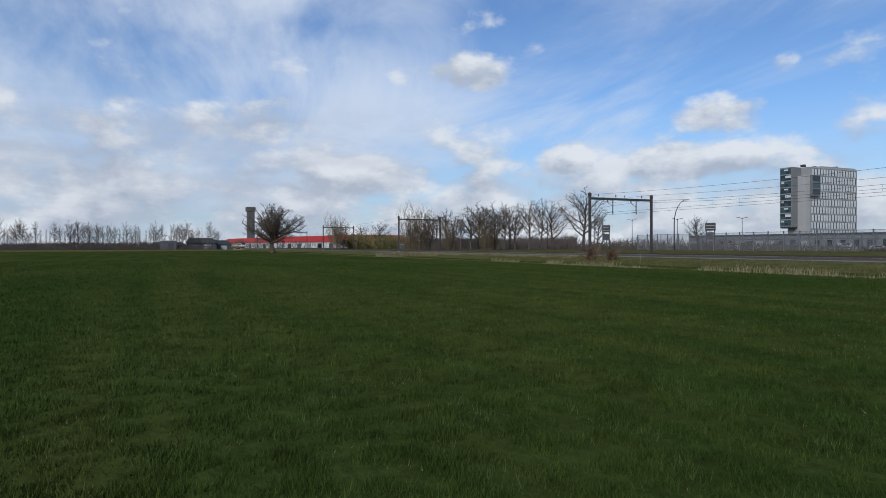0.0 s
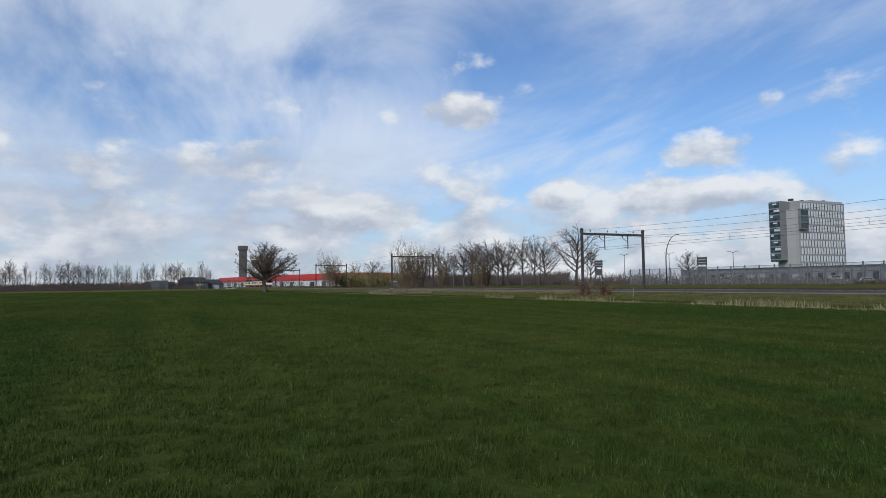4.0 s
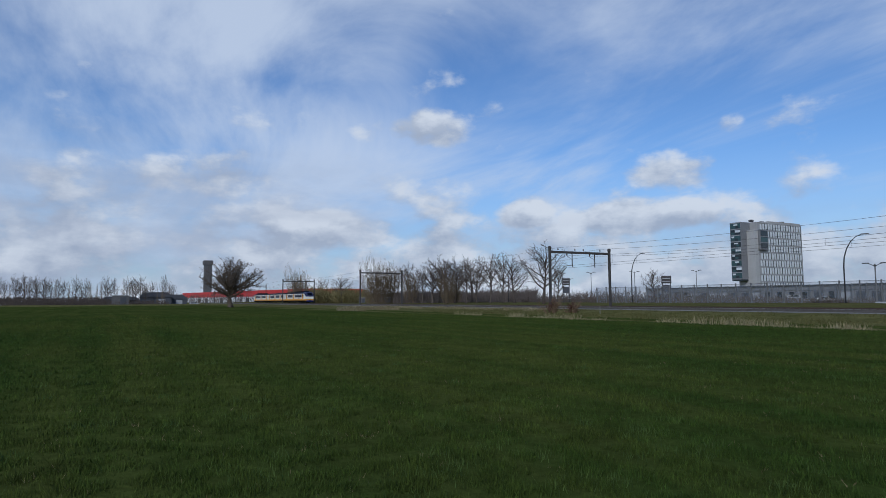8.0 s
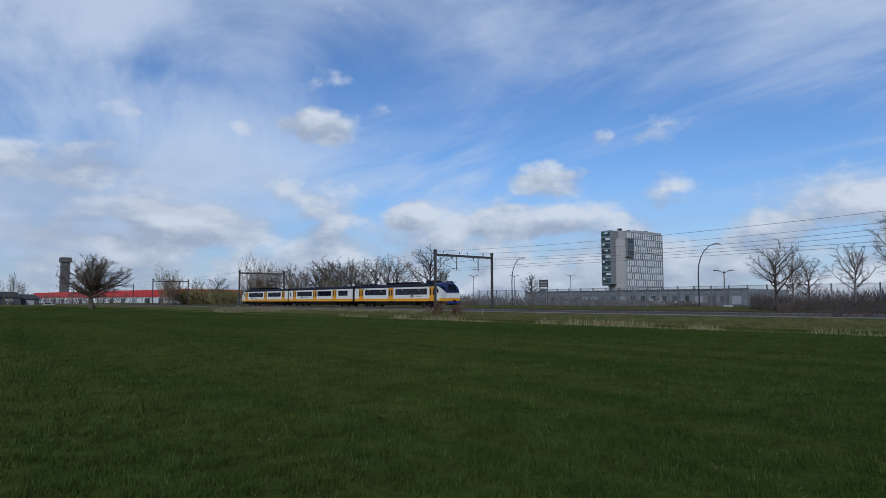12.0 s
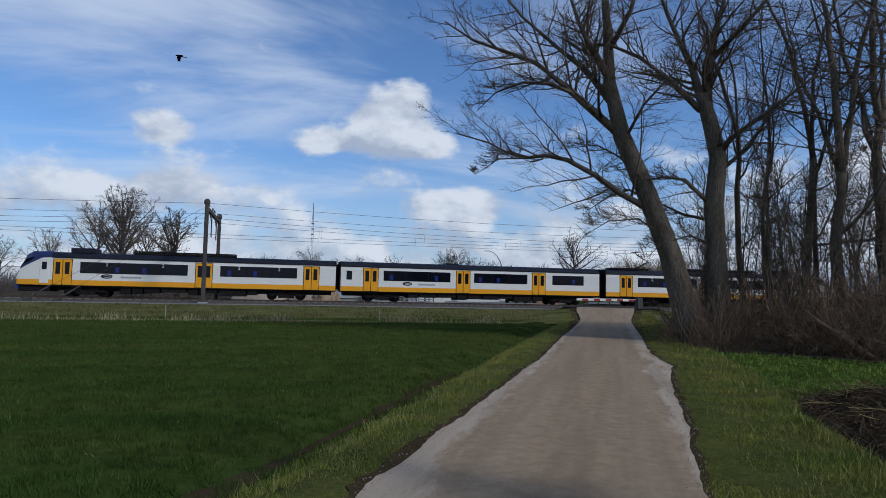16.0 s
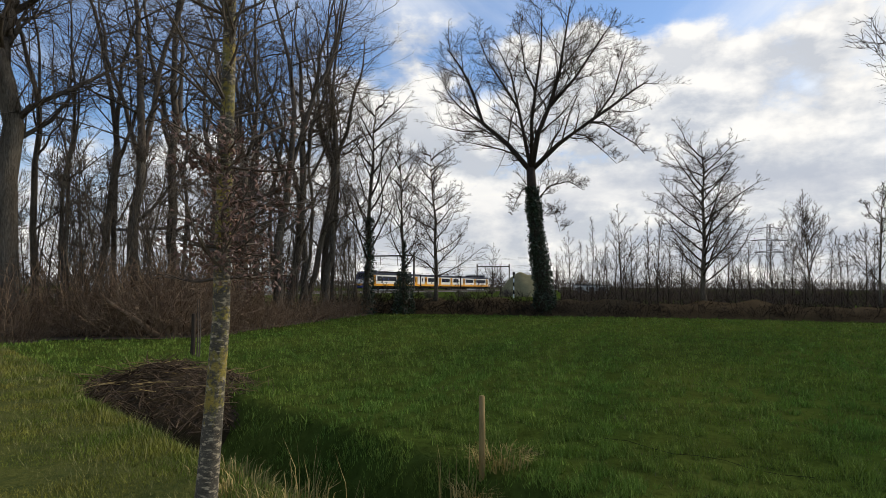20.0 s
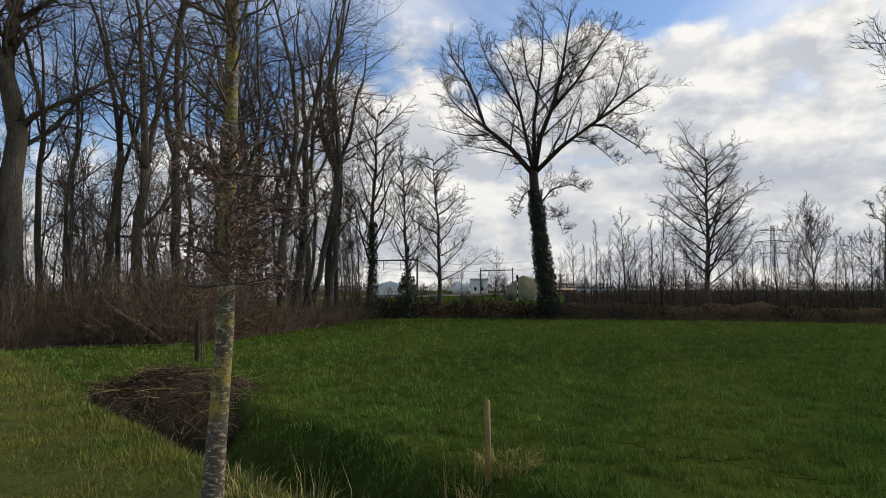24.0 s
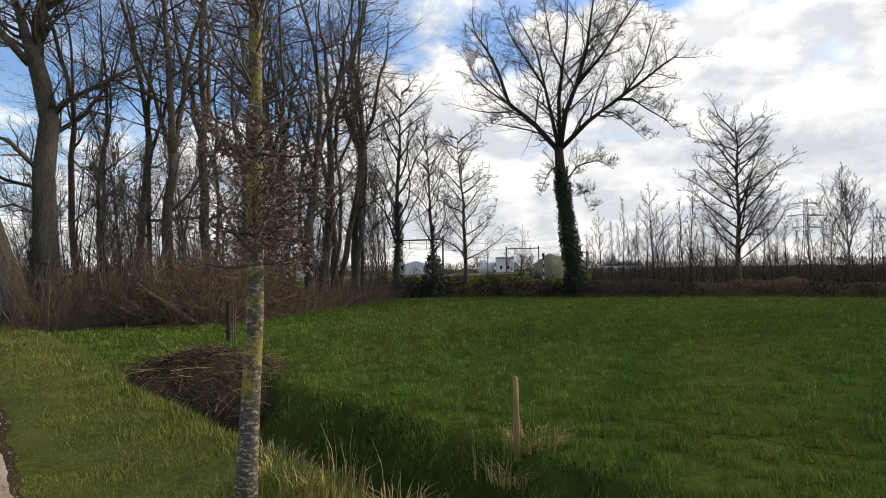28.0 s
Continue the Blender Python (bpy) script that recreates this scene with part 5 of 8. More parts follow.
def bogie(car, x):
    b = part("bogie", Shape().box(x, -1.02, 0.52, 3.2, 0.12, 0.22, c=0.03).box(x, 1.02, 0.52, 3.2, 0.12, 0.22, c=0.03).box(x, 0, 0.55, 0.5, 2.0, 0.25)
             .box(x - 0.6, -1.06, 0.72, 0.7, 0.16, 0.3).box(x + 0.6, -1.06, 0.72, 0.7, 0.16, 0.3).box(x, -1.04, 0.32, 1.4, 0.2, 0.22, c=0.03).box(x, 1.04, 0.32, 1.4, 0.2, 0.22, c=0.03).box(x, 0, 0.75, 3.3, 1.9, 0.2), M_BLACK, car, "black bogie frame")
    for dx in (-1.25, 1.25):
        for s in (-1, 1):
            part("wheel", Shape().disc((x + dx, s * 0.75, 0.46), (0, 1, 0), 0.46, 0.13, 18).disc((x + dx, s * 1.08, 0.48), (0, 1, 0), 0.16, 0.12, 10), M_BLACK, b)


def underframe(car, x0, x1, rng):
    x = x0
    while x < x1 - 0.8:
        w = rng.uniform(0.8, 2.4)
        w = min(w, x1 - x)
        h = rng.uniform(0.34, 0.58)
        part("equipment_box", Shape().box(x + w / 2, 0, 0.85 - h / 2, w - 0.12, 2.5, h, c=0.03), M_BLACK, car)
        x += w


def logo(car, x, side):
    y = side * (HALF + 0.006)
    sh = Shape()
    n = 22
    ring = [(math.cos(2 * math.pi * i / n), math.sin(2 * math.pi * i / n)) for i in range(n)]
    for y0, y1 in ((y - 0.006, y + 0.006),):
        v = [(x + a * q, yy, 1.74 + b * r) for yy in (y0, y1) for q, r in ((0.44, 0.18), (0.33, 0.085)) for a, b in ring]
        f = []
        for i in range(n):
            k = (i + 1) % n
            f += [(i, k, n + k, n + i), (2 * n + i, 3 * n + i, 3 * n + k, 2 * n + k), (i, 2 * n + i, 2 * n + k, k), (n + i, n + k, 3 * n + k, 3 * n + i)]
        sh.add(v, f)
    sh.box(x - 0.05, y, 1.74, 0.62, 0.012, 0.07)
    part("emblem", sh, M_NAVY, car, "dark blue emblem")
    part("lettering", Shape().box(x + 1.85, y, 1.70, 1.6, 0.01, 0.15), M_SHEDL, car, "small grey line of lettering")


def roof_gear(car, x0, x1):
    g = Shape()
    for s in (-0.55, 0.55):
        g.box((x0 + x1) / 2, s, 3.96, x1 - x0, 0.10, 0.06)
    g.box((x0 + x1) / 2, 0, 3.79, x1 - x0, 1.1, 0.16)
    k = int((x1 - x0) / 0.8)
    for i in range(k + 1):
        x = x0 + (x1 - x0) * i / k
        g.box(x, 0, 3.84, 0.08, 1.25, 0.24)
    part("roof_rack", g, M_BLACK, car, "dark resistor rack on the roof")


def pantograph(car, x):
    p = Shape()
    p.box(x, 0, 3.85, 1.7, 1.5, 0.08)
    for s in (-0.5, 0.5):
        p.box(x - 0.6, s, 3.78, 0.12, 0.12, 0.2).box(x + 0.6, s, 3.78, 0.12, 0.12, 0.2)
    p.tube([(x - 0.5, 0, 3.9), (x + 0.95, 0, 4.6)], 0.05, 6)
    p.tube([(x + 0.95, 0, 4.6), (x - 0.55, 0, 5.55)], 0.035, 6)
    p.tube([(x - 0.3, 0, 3.9), (x + 0.9, 0, 4.5)], 0.02, 5)
    p.tube([(x - 0.6, -0.8, 5.5), (x - 0.58, -0.5, 5.6), (x - 0.58, 0.5, 5.6), (x - 0.6, 0.8, 5.5)], 0.03, 5)
    p.tube([(x - 0.3, -0.8, 5.5), (x - 0.32, -0.5, 5.58), (x - 0.32, 0.5, 5.58), (x - 0.3, 0.8, 5.5)], 0.03, 5)
    part("pantograph", p, M_BLACK, car, "raised black pantograph")


def cab(car, x0, dirn):
    """The raked driving end beyond x0; dirn says to which side it points."""

    def X(u):
        return x0 + dirn * u * 0.84
    shell = Shape()
    rings = []
    for u, w, low, top in ((0, 1.0, 1.39, 3.24), (0.8, 0.992, 1.39, 3.18), (1.8, 0.965, 1.39, 2.74), (2.7, 0.905, 1.39, 2.26), (2.95, 0.87, 1.39, 1.75), (3.05, 0.84, 1.39, 1.45)):
        rings.append([(X(u), -HALF * w, low), (X(u), -HALF * w, top), (X(u), HALF * w, top), (X(u), HALF * w, low)])
    shell.loft(rings)
    part("cab_shell", shell, M_WHITE, car, "white raked cab side")
    sk = Shape()
    sk.loft([[(X(u), -HALF * w, lo), (X(u), -HALF * w, 1.39), (X(u), HALF * w, 1.39), (X(u), HALF * w, lo)] for u, w, lo in ((0, 1.0, 0.96), (1.6, 0.985, 0.96), (2.75, 0.905, 0.96), (3.02, 0.845, 1.0))])
    part("cab_band", sk, M_YELLOW, car, "yellow band round the cab")
    hood = Shape()
    prof = ((0, 1.0, 3.22, 3.72), (0.8, 0.995, 3.17, 3.72), (1.8, 0.972, 2.72, 3.70), (2.35, 0.945, 2.45, 3.42), (2.6, 0.922, 2.30, 2.88), (2.77, 0.90, 2.20, 2.40))
    hood.loft([[(X(u), -HALF * w - 0.005, lo), (X(u), -HALF * w * 0.97, lo + (hi - lo) * 0.5), (X(u), -0.8 * w, hi), (X(u), 0.8 * w, hi), (X(u), HALF * w * 0.97, lo + (hi - lo) * 0.5), (X(u), HALF * w + 0.005, lo)] for u, w, lo, hi in prof])
    part("cab_hood", hood, M_HOOD, car, "dark blue raked cab front", smooth=False)
    for s in (-1, 1):
        part("hood_side_window", Shape().add([(X(1.5), s * HALF * 0.99, 3.20), (X(2.2), s * HALF * 0.962, 3.05), (X(2.5), s * HALF * 0.94, 2.62), (X(1.9), s * HALF * 0.978, 2.86), (X(1.5), s * (HALF * 0.99 - 0.05), 3.20), (X(2.2), s * (HALF * 0.962 - 0.05), 3.05), (X(2.5), s * (HALF * 0.94 - 0.05), 2.62), (X(1.9), s * (HALF * 0.978 - 0.05), 2.86)], [(0, 1, 2, 3), (7, 6, 5, 4), (0, 4, 5, 1), (1, 5, 6, 2), (2, 6, 7, 3), (3, 7, 4, 0)]), M_PANE, car, "dark cab side window")
    ws = Shape()
    ws.loft([[(X(2.32), -0.72, 3.40), (X(2.32), 0.72, 3.40), (X(2.40), 0.72, 3.42), (X(2.40), -0.72, 3.42)], [(X(2.68), -0.70, 2.55), (X(2.68), 0.70, 2.55), (X(2.76), 0.70, 2.57), (X(2.76), -0.70, 2.57)]])
    part("windscreen", ws, M_PANE, car, "dark windscreen")
    bp = Shape().box(X(2.72), 0, 0.80, 0.75, 2.2, 0.34, c=0.05)
    part("apron", bp, M_BLUE, car, "blue apron below the bumper")
    part("cab_underframe", Shape().box(X(1.5), 0, 0.66, 2.3, 2.3, 0.5, c=0.06), M_BLACK, car, "black underframe of the cab")
    cp = Shape().box(X(3.1), 0, 0.98, 0.35, 0.34, 0.30, c=0.03)
    part("coupler", cp, M_BLACK, car, "black automatic coupler")
    for s in (-1, 1):
        part("headlight", Shape().disc((X(3.03), s * 0.85, 1.52), (1, 0, 0), 0.12, 0.08, 12), M_FRAMEW, car, "round headlight")
        d = part("cab_door", Shape().box(X(0.62), s * (HALF * 0.995 + 0.012), 2.1, 0.66, 0.04, 2.0, c=0.02), M_WHITE, car, "white cab door")
        part("cab_door_window", Shape().box(X(0.62), s * (HALF * 0.995 + 0.03), 2.52, 0.36, 0.03, 0.62, c=0.012), M_PANE, d)


def make_train():
    rng = random.Random(12)
    cars = []
    lab = "white and yellow electric suburban train car with dark roof"
    # front car, mid car, rear car: centre when the nose stands at 25.76
    for name, cx in (("train_car", 12.73), ("train_car", -13.91), ("train_car", -40.3)):
        cars.append((thing(name, pose(cx, FAR_TRACK, RAIL_Z), lab, "train car", "cars of the train"), cx))
    # doors, windows of the front car and of its mirrored twin at the rear
    for (car, cx), sgn in ((cars[0], 1), (cars[2], -1)):
        def X(v, sgn=sgn):
            return (v - 12.73) * sgn
        xa, xb = sorted((X(-0.29), X(22.75)))
        car_body(car, xa, xb)
        cab(car, X(22.75), sgn)
        for side in (-1, 1):
            for d in (1.88, 10.99, 21.93):
                double_door(car, X(d), side)
            for a, b in ((3.13, 9.68), (12.3, 20.65)):
                a, b = sorted((X(a), X(b)))
                window_band(car, a, b, side)
            logo(car, X(16.8) if sgn > 0 else X(18.6), side)
        bogie(car, X(4.0))
        bogie(car, X(20.2))
        underframe(car, min(X(6.5), X(17.6)), max(X(6.5), X(17.6)), rng)
        roof_gear(car, min(X(8.5), X(16.8)), max(X(8.5), X(16.8)))
        part("air_conditioner", Shape().box(X(20.6), 0, 3.88, 1.9, 1.7, 0.4, c=0.06), M_NAVY, car, "dark roof unit")
        part("end_panel", Shape().box(X(-0.30), 0, 2.3, 0.06, 2.7, 2.7), M_BLACK, car)
        part("gangway", Shape().box(X(-0.45), 0, 2.25, 0.3, 1.5, 2.3, c=0.04), M_BLACK, car, "black rubber gangway")
    pantograph(cars[0][0], 4.0 - 12.73)
    part("roof_gear_box", Shape().box(2.2 - 12.73, 0, 3.82, 3.2, 1.6, 0.18, c=0.03), M_BLACK, cars[0][0])
    car, cx = cars[1]

    def X(v):
        return v + 13.91
    car_body(car, X(-26.77), X(-1.05))
    for side in (-1, 1):
        for d in (-24.02, -15.2, -7.52):
            double_door(car, X(d), side)
        for a, b in ((-22.85, -16.44), (-14.13, -8.69), (-6.11, -2.74)):
            window_band(car, X(a), X(b), side, False)
        part("end_window", Shape().box(X(-26.0), side * (HALF + 0.01), 2.42, 0.5, 0.04, 0.8, c=0.02), M_PANE, car)
        logo(car, X(-20.6), side)
    bogie(car, X(-22.9))
    bogie(car, X(-4.6))
    underframe(car, X(-20.5), X(-7.0), rng)
    for x in (-26.85, -0.97):
        part("end_panel", Shape().box(X(x), 0, 2.3, 0.06, 2.7, 2.7), M_BLACK, car)
        part("gangway", Shape().box(X(x + (0.2 if x > -10 else -0.2)), 0, 2.25, 0.4, 1.5, 2.3, c=0.04), M_BLACK, car, "black rubber gangway")
    part("roof_box", Shape().box(X(-16), 0, 3.74, 1.2, 1.2, 0.12, c=0.03), M_NAVY, car)
    return cars


CARS = make_train()


def train_s(t, cx):
    """How far a car has come along the line at t seconds."""
    s = cx + 32.0 * (t - 15)
    return s + 1.6 * max(0, t - 17)


# ---- railway fittings ----
PORTALS = [-346, -276, -206, -136, -66.4, -5.95, 58, 122, 192, 262]


def make_portals():
    first = None
    for x in PORTALS:
        m = pose(x, 57.2 - bend(x), 0, 0, 0, bend_turn(x))
        if first:
            copy_thing(first, m)
            continue
        first = ob = thing("catenary_portal", m, "dark steel portal carrying overhead wires across two tracks", "catenary portal", "portals along the railway")
        for y in (-4.9, 5.6):
            po = part("post", Shape().box(0, y, 4.2, 0.30, 0.30, 8.1, c=0.03).tube([(0, y, 8.2), (0, y, 8.35), (0, y, 8.52), (0, y, 8.62)], [0.22, 0.25, 0.22, 0.08], 10), M_PORTAL, ob)
            part("footing", Shape().box(0, y, 0.25, 0.7, 0.7, 0.5, c=0.05), M_SLEEPER, po, "concrete footing")
        part("beam", Shape().box(0, 0.35, 7.86, 0.26, 10.5, 0.30, c=0.03), M_PORTAL, ob)
        for y in (-2.0, 2.0):
            h = part("dropper", Shape().box(0.0, y + 0.9, 6.9, 0.09, 0.09, 2.0).tube([(0, y + 0.9, 6.2), (0, y - 0.1, 6.05)], 0.03, 5).tube([(0, y + 0.9, 6.9), (0, y + 0.05, 7.35)], 0.03, 5), M_PORTAL, ob)
            part("insulator", Shape().tube([(0, y, 7.42), (0, y, 7.9)], [0.07, 0.09], 8), M_BRICK, h, "brown insulator")
        for y in (-3.5, -0.6, 0.9, 3.9):
            part("insulator", Shape().tube([(0, y, 8.15), (0, y, 8.4)], [0.09, 0.06], 8), M_BRICK, ob, "brown insulator")


def make_wires():
    """Contact and carrier wires over both tracks, and feeders above the beams."""
    lines = [(-2.0, 6.05, 0.0, "contact_wire"), (2.0, 6.05, 0.0, "contact_wire"), (-2.0, 7.4, 0.75, "carrier_wire"), (2.0, 7.4, 0.75, "carrier_wire"),
             (-3.5, 8.45, 0.6, "feeder_wire"), (3.9, 8.45, 0.6, "feeder_wire")]
    for dy, z, sag, name in lines:
        sh = Shape()
        pts = []
        for a, b in zip(PORTALS, PORTALS[1:]):
            for i in range(8):
                u = i / 8
                x = a + (b - a) * u
                pts.append((x, 57.2 + dy - bend(x), z - sag * 4 * u * (1 - u)))
        sh.tube(pts, 0.013, 4)
        ob = part(name, sh, M_WIRE)
        tagged(ob, "dark overhead wire strung between railway portals", "overhead wire", "overhead wires")
    dr = Shape()
    for dy in (-2.0, 2.0):
        for a, b in zip(PORTALS[3:8], PORTALS[4:9]):
            for i in range(1, 7):
                u = i / 7
                x = a + (b - a) * u
                y = 57.2 + dy - bend(x)
                dr.tube([(x, y, 6.05), (x, y, 7.4 - 0.75 * 4 * u * (1 - u))], 0.010, 3)
    ob = part("dropper_wires", dr, M_WIRE)
    tagged(ob, "thin vertical droppers between the overhead wires", "dropper wires", kind="stuff")


def make_stays():
    for y, z in ((52.3, 8.0), (52.9, 7.7)):
        sh = Shape().tube([(-5.95, y, z), (-17.5 + (y - 52.3) * 3, y - 0.5, 0.9)], 0.012, 5).tube([(-16.4 + (y - 52.3) * 3, y - 0.45, 1.6), (-17.9 + (y - 52.3) * 3, y - 0.5, 0.5)], 0.06, 6)
        sh.box(-17.9 + (y - 52.3) * 3, y - 0.5, 0.45, 0.5, 0.4, 0.35)
        tagged(part("stay_wire", sh, M_PORTAL), "slanting steel stay anchoring the railway portal", "stay wire", "stays of the portal")


def street_lamp(x, y, h, turn):
    ob = thing("street_lamp", place(x, y, turn), "dark curved street lamp beside the road", "street lamp", "street lamps")
    pts = [(0, 0, 0), (0, 0, h * 0.55)] + [(2.9 * (1 - math.cos(a)), 0, h * 0.55 + h * 0.43 * math.sin(a)) for a in (0.3, 0.6, 0.9, 1.2, 1.45)]
    part("post", Shape().tube(pts, [0.11, 0.10, 0.09, 0.08, 0.07, 0.06, 0.05], 8), M_DSTEEL, ob, smooth=True)
    part("lamp_head", Shape().box(pts[-1][0] + 0.5, 0, pts[-1][2] + 0.02, 1.0, 0.34, 0.14, c=0.04), M_STEEL, ob, "grey lamp head")
    return ob


make_portals()
make_wires()
make_stays()
a = street_lamp(-51.3, 93, 10.3, 0)
for x, y in ((-91.9, 92.7), (-134, 92)):
    copy_thing(a, place(x, y, 0))
x, y = polar(19.8, 99)
copy_thing(a, place(x, y, 160, 0.8))
x, y = polar(31.0, 95)
copy_thing(a, place(x, y, 170, 0.7))

# ---- buildings ----


def make_tower():
    # long front faces right, narrow glass front faces the railway
    ob = thing("office_tower", pose(-173.6, 248.2, 0), "grey concrete office tower with white window slots and green glass corner", "office tower")
    H, W, D = 34.6, 8.0, 34.0
    part("wall", Shape().box(-W / 2, D / 2 + 1.1, H / 2, W, D - 2.2, H, c=0.1), M_CONC, ob, "grey concrete panel walls")
    part("front_wall", Shape().box(-W / 2 + 0.15, 0.95, (H - 3.7) / 2, W + 0.3, 2.5, H - 3.7, c=0.08), M_CONCL, ob, "pale concrete stepped front")
    part("parapet", Shape().box(-W / 2, D / 2 + 5, H + 0.35, W - 0.6, D - 11, 0.7), M_CONC, ob)
    for i, (x, y) in enumerate(((-4, 4), (-6, 14), (-3, 24))):
        part("roof_unit", Shape().box(x, y, H + 0.9, 1.6, 1.4, 1.0, c=0.05), M_DSTEEL, ob)
    # projecting glass volume
    gv = part("glass_bay", Shape().box(-W + 1.9, -1.0, 22.05, 5.4, 6.2, 25.1, c=0.08), M_HALL, ob, "projecting bay with dark green glass")
    for k in range(9):
        z = 11.2 + 2.72 * k
        w = part("bay_window", Shape().box(-W + 1.9, -4.13, z, 4.8, 0.10, 2.2), (M_GREEN, M_GLASSD)[k % 2], gv)
        part("bay_pane", Shape().box((0.3, -1.2, 0.9)[k % 3] - W + 1.9, -4.20, z - 0.5, 1.5, 0.06, 1.0), M_GLASSD if k % 2 == 0 else M_GREEN, w)
        part("blind", Shape().box(-W + 1.9 + (-1.3, 1.1, 0.2)[k % 3], -4.20, z + (0.6, 0.3, 0.5)[k % 3], (1.3, 2.6, 1.9)[k % 3], 0.06, (0.7, 1.1, 0.6)[k % 3]), M_FRAMEW, w, "white blind")
        part("floor_strip", Shape().box(-W + 1.9, -4.18, z + 1.26, 4.8, 0.14, 0.2), M_SHEDL, gv, "grey floor strip")
    part("soffit", Shape().box(-W + 1.9, -1.0, 9.2, 5.2, 6.0, 0.6), M_GLASSD, gv, "dark underside of the bay")
    # corner box with dark windows on the long front
    cb = part("corner_box", Shape().box(0.55, 5.0, 26.8, 1.3, 5.4, 8.8, c=0.05), M_HALL, ob, "projecting grey window box")
    for k in range(3):
        part("box_window", Shape().box(1.23, 5.0, 24.1 + 2.75 * k, 0.06, 4.6, 2.2), (M_GLASSD, M_GREEN, M_GLASSD)[k], cb)
    # slots of the long front
    me = Shape().box(0, 0, 0, 0.12, 1.12, 2.5).mesh("window", M_FRAMEW)
    dk = Shape().box(0, 0, 0, 0.10, 0.42, 2.5).mesh("window_reveal", M_GLASSD)
    for r in range(10):
        for c in range(16):
            y = 4.1 + c * 1.86 + (0.5 if r % 2 else 0)
            z = 3.6 + r * 3.22
            if y < 8.2 and 21.5 < z < 32.5:
                continue
            w = part("window", me, None, ob, at=pose(0.05, y, z))
            part("window_reveal", dk, None, w, at=pose(0.01, 0.80, 0))
    # panel joints
    j = Shape()
    for r in range(11):
        j.box(0.012, 17, 1.9 + r * 3.22, 0.03, 34, 0.06)
    part("panel_joint", j, M_SHED, ob)


def make_shed():
    ob = thing("distribution_hall", pose(-139, 196, 0.2), "long low grey distribution hall with loading bays", "distribution hall")
    part("wall", Shape().box(0, 15, 2.6, 94, 30, 5.2), M_HALL, ob, "grey cladding")
    part("roof_edge", Shape().box(0, -0.2, 5.25, 95, 0.6, 0.25), M_SHED, ob)
    part("fascia_joint", Shape().box(0, -0.06, 3.6, 94, 0.14, 0.12), M_SHED, ob)
    bay = Shape().box(0, 0, 0, 3.0, 0.25, 2.5).mesh("dock_door", M_SHEDL)
    dark = Shape().box(0, 0, 0, 1.5, 0.3, 3.0).mesh("dock_opening", M_GLASSD)
    grey = Shape().box(0, 0, 0, 2.2, 0.28, 2.8).mesh("dock_gate", M_SHED)
    col = Shape().box(0, 0, 0, 0.14, 0.2, 5.8).mesh("column", M_STEEL)
    rng = random.Random(2)
    for i in range(22):
        x = -44.5 + i * 4.2
        k = rng.randrange(4)
        part(("dock_door", "dock_opening", "dock_gate", "dock_door")[k], (bay, dark, grey, bay)[k], None, ob, at=pose(x, -0.1, 1.6 + rng.uniform(0, 0.2)))
        part("column", col, None, ob, at=pose(x + 2.1, -0.9, 2.7))


def make_red_hall():
    p, q = Vector((*polar(-83.9, 660), 0)), Vector((*polar(-73.4, 420), 0))
    d = q - p
    ang = math.degrees(math.atan2(d.y, d.x))
    ob = thing("red_hall", pose(p.x, p.y, 0, 0, 0, ang), "long red-clad hall with white lower walls", "industrial hall")
    L = d.length
    part("wall", Shape().box(L / 2, 20, 2.4, L, 40, 4.8), M_FRAMEW, ob, "white lower wall")
    part("cladding", Shape().box(L / 2, 20, 7.0, L + 1, 41, 4.6), M_RED, ob, "bright red upper cladding")
    for i in range(14):
        part("gate", Shape().box(L * (i + 0.5) / 14, -0.1, 2.0, 6, 0.4, 3.6), (M_SHED, M_SHEDL, M_GLASSD)[i % 3], ob)
    x, y = polar(-82.0, 760)
    ob = thing("brick_tower", place(x, y, 0), "slim brown brick high-rise behind the oak", "tower block")
    part("shaft", Shape().box(0, 0, 23, 8, 8, 46, c=0.4), M_HAZE, ob)
    part("crown_storey", Shape().box(-1.0, 0, 44.5, 11.5, 10, 5, c=0.4), M_HAZE, ob)


def make_noise_barrier():
    """Steel posts with clouded see-through panels along the bypass road."""
    ob = thing("noise_barrier", pose(0, 0, 0), "grey see-through noise barrier with steel posts along the bypass", "noise barrier")
    post = Shape().box(0, 0, 1.95, 0.16, 0.22, 3.9, c=0.02).mesh("post", M_STEEL)
    low = Shape().box(0, 0, 0.2, 2.84, 0.12, 0.4).mesh("plinth_panel", M_STEEL)
    pane = Shape().box(0, 0, 2.07, 2.84, 0.03, 3.3).mesh("panel", M_CLOUDED)
    rail = Shape().box(0, 0, 3.76, 2.84, 0.08, 0.06).mesh("top_rail", M_STEEL)
    for i in range(32):
        x = -110 + 3.0 * i
        z = ground_z(x, 100)
        part("post", post, None, ob, at=pose(x, 100, z))
        if i < 31:
            part("plinth_panel", low, None, ob, at=pose(x + 1.5, 100, z))
            part("panel", pane, None, ob, at=pose(x + 1.5, 100, z))
            part("top_rail", rail, None, ob, at=pose(x + 1.5, 100, z))


make_tower()
make_shed()
make_noise_barrier()
make_red_hall()

# ---- the lane side: sapling, stake, ditch, brush ----


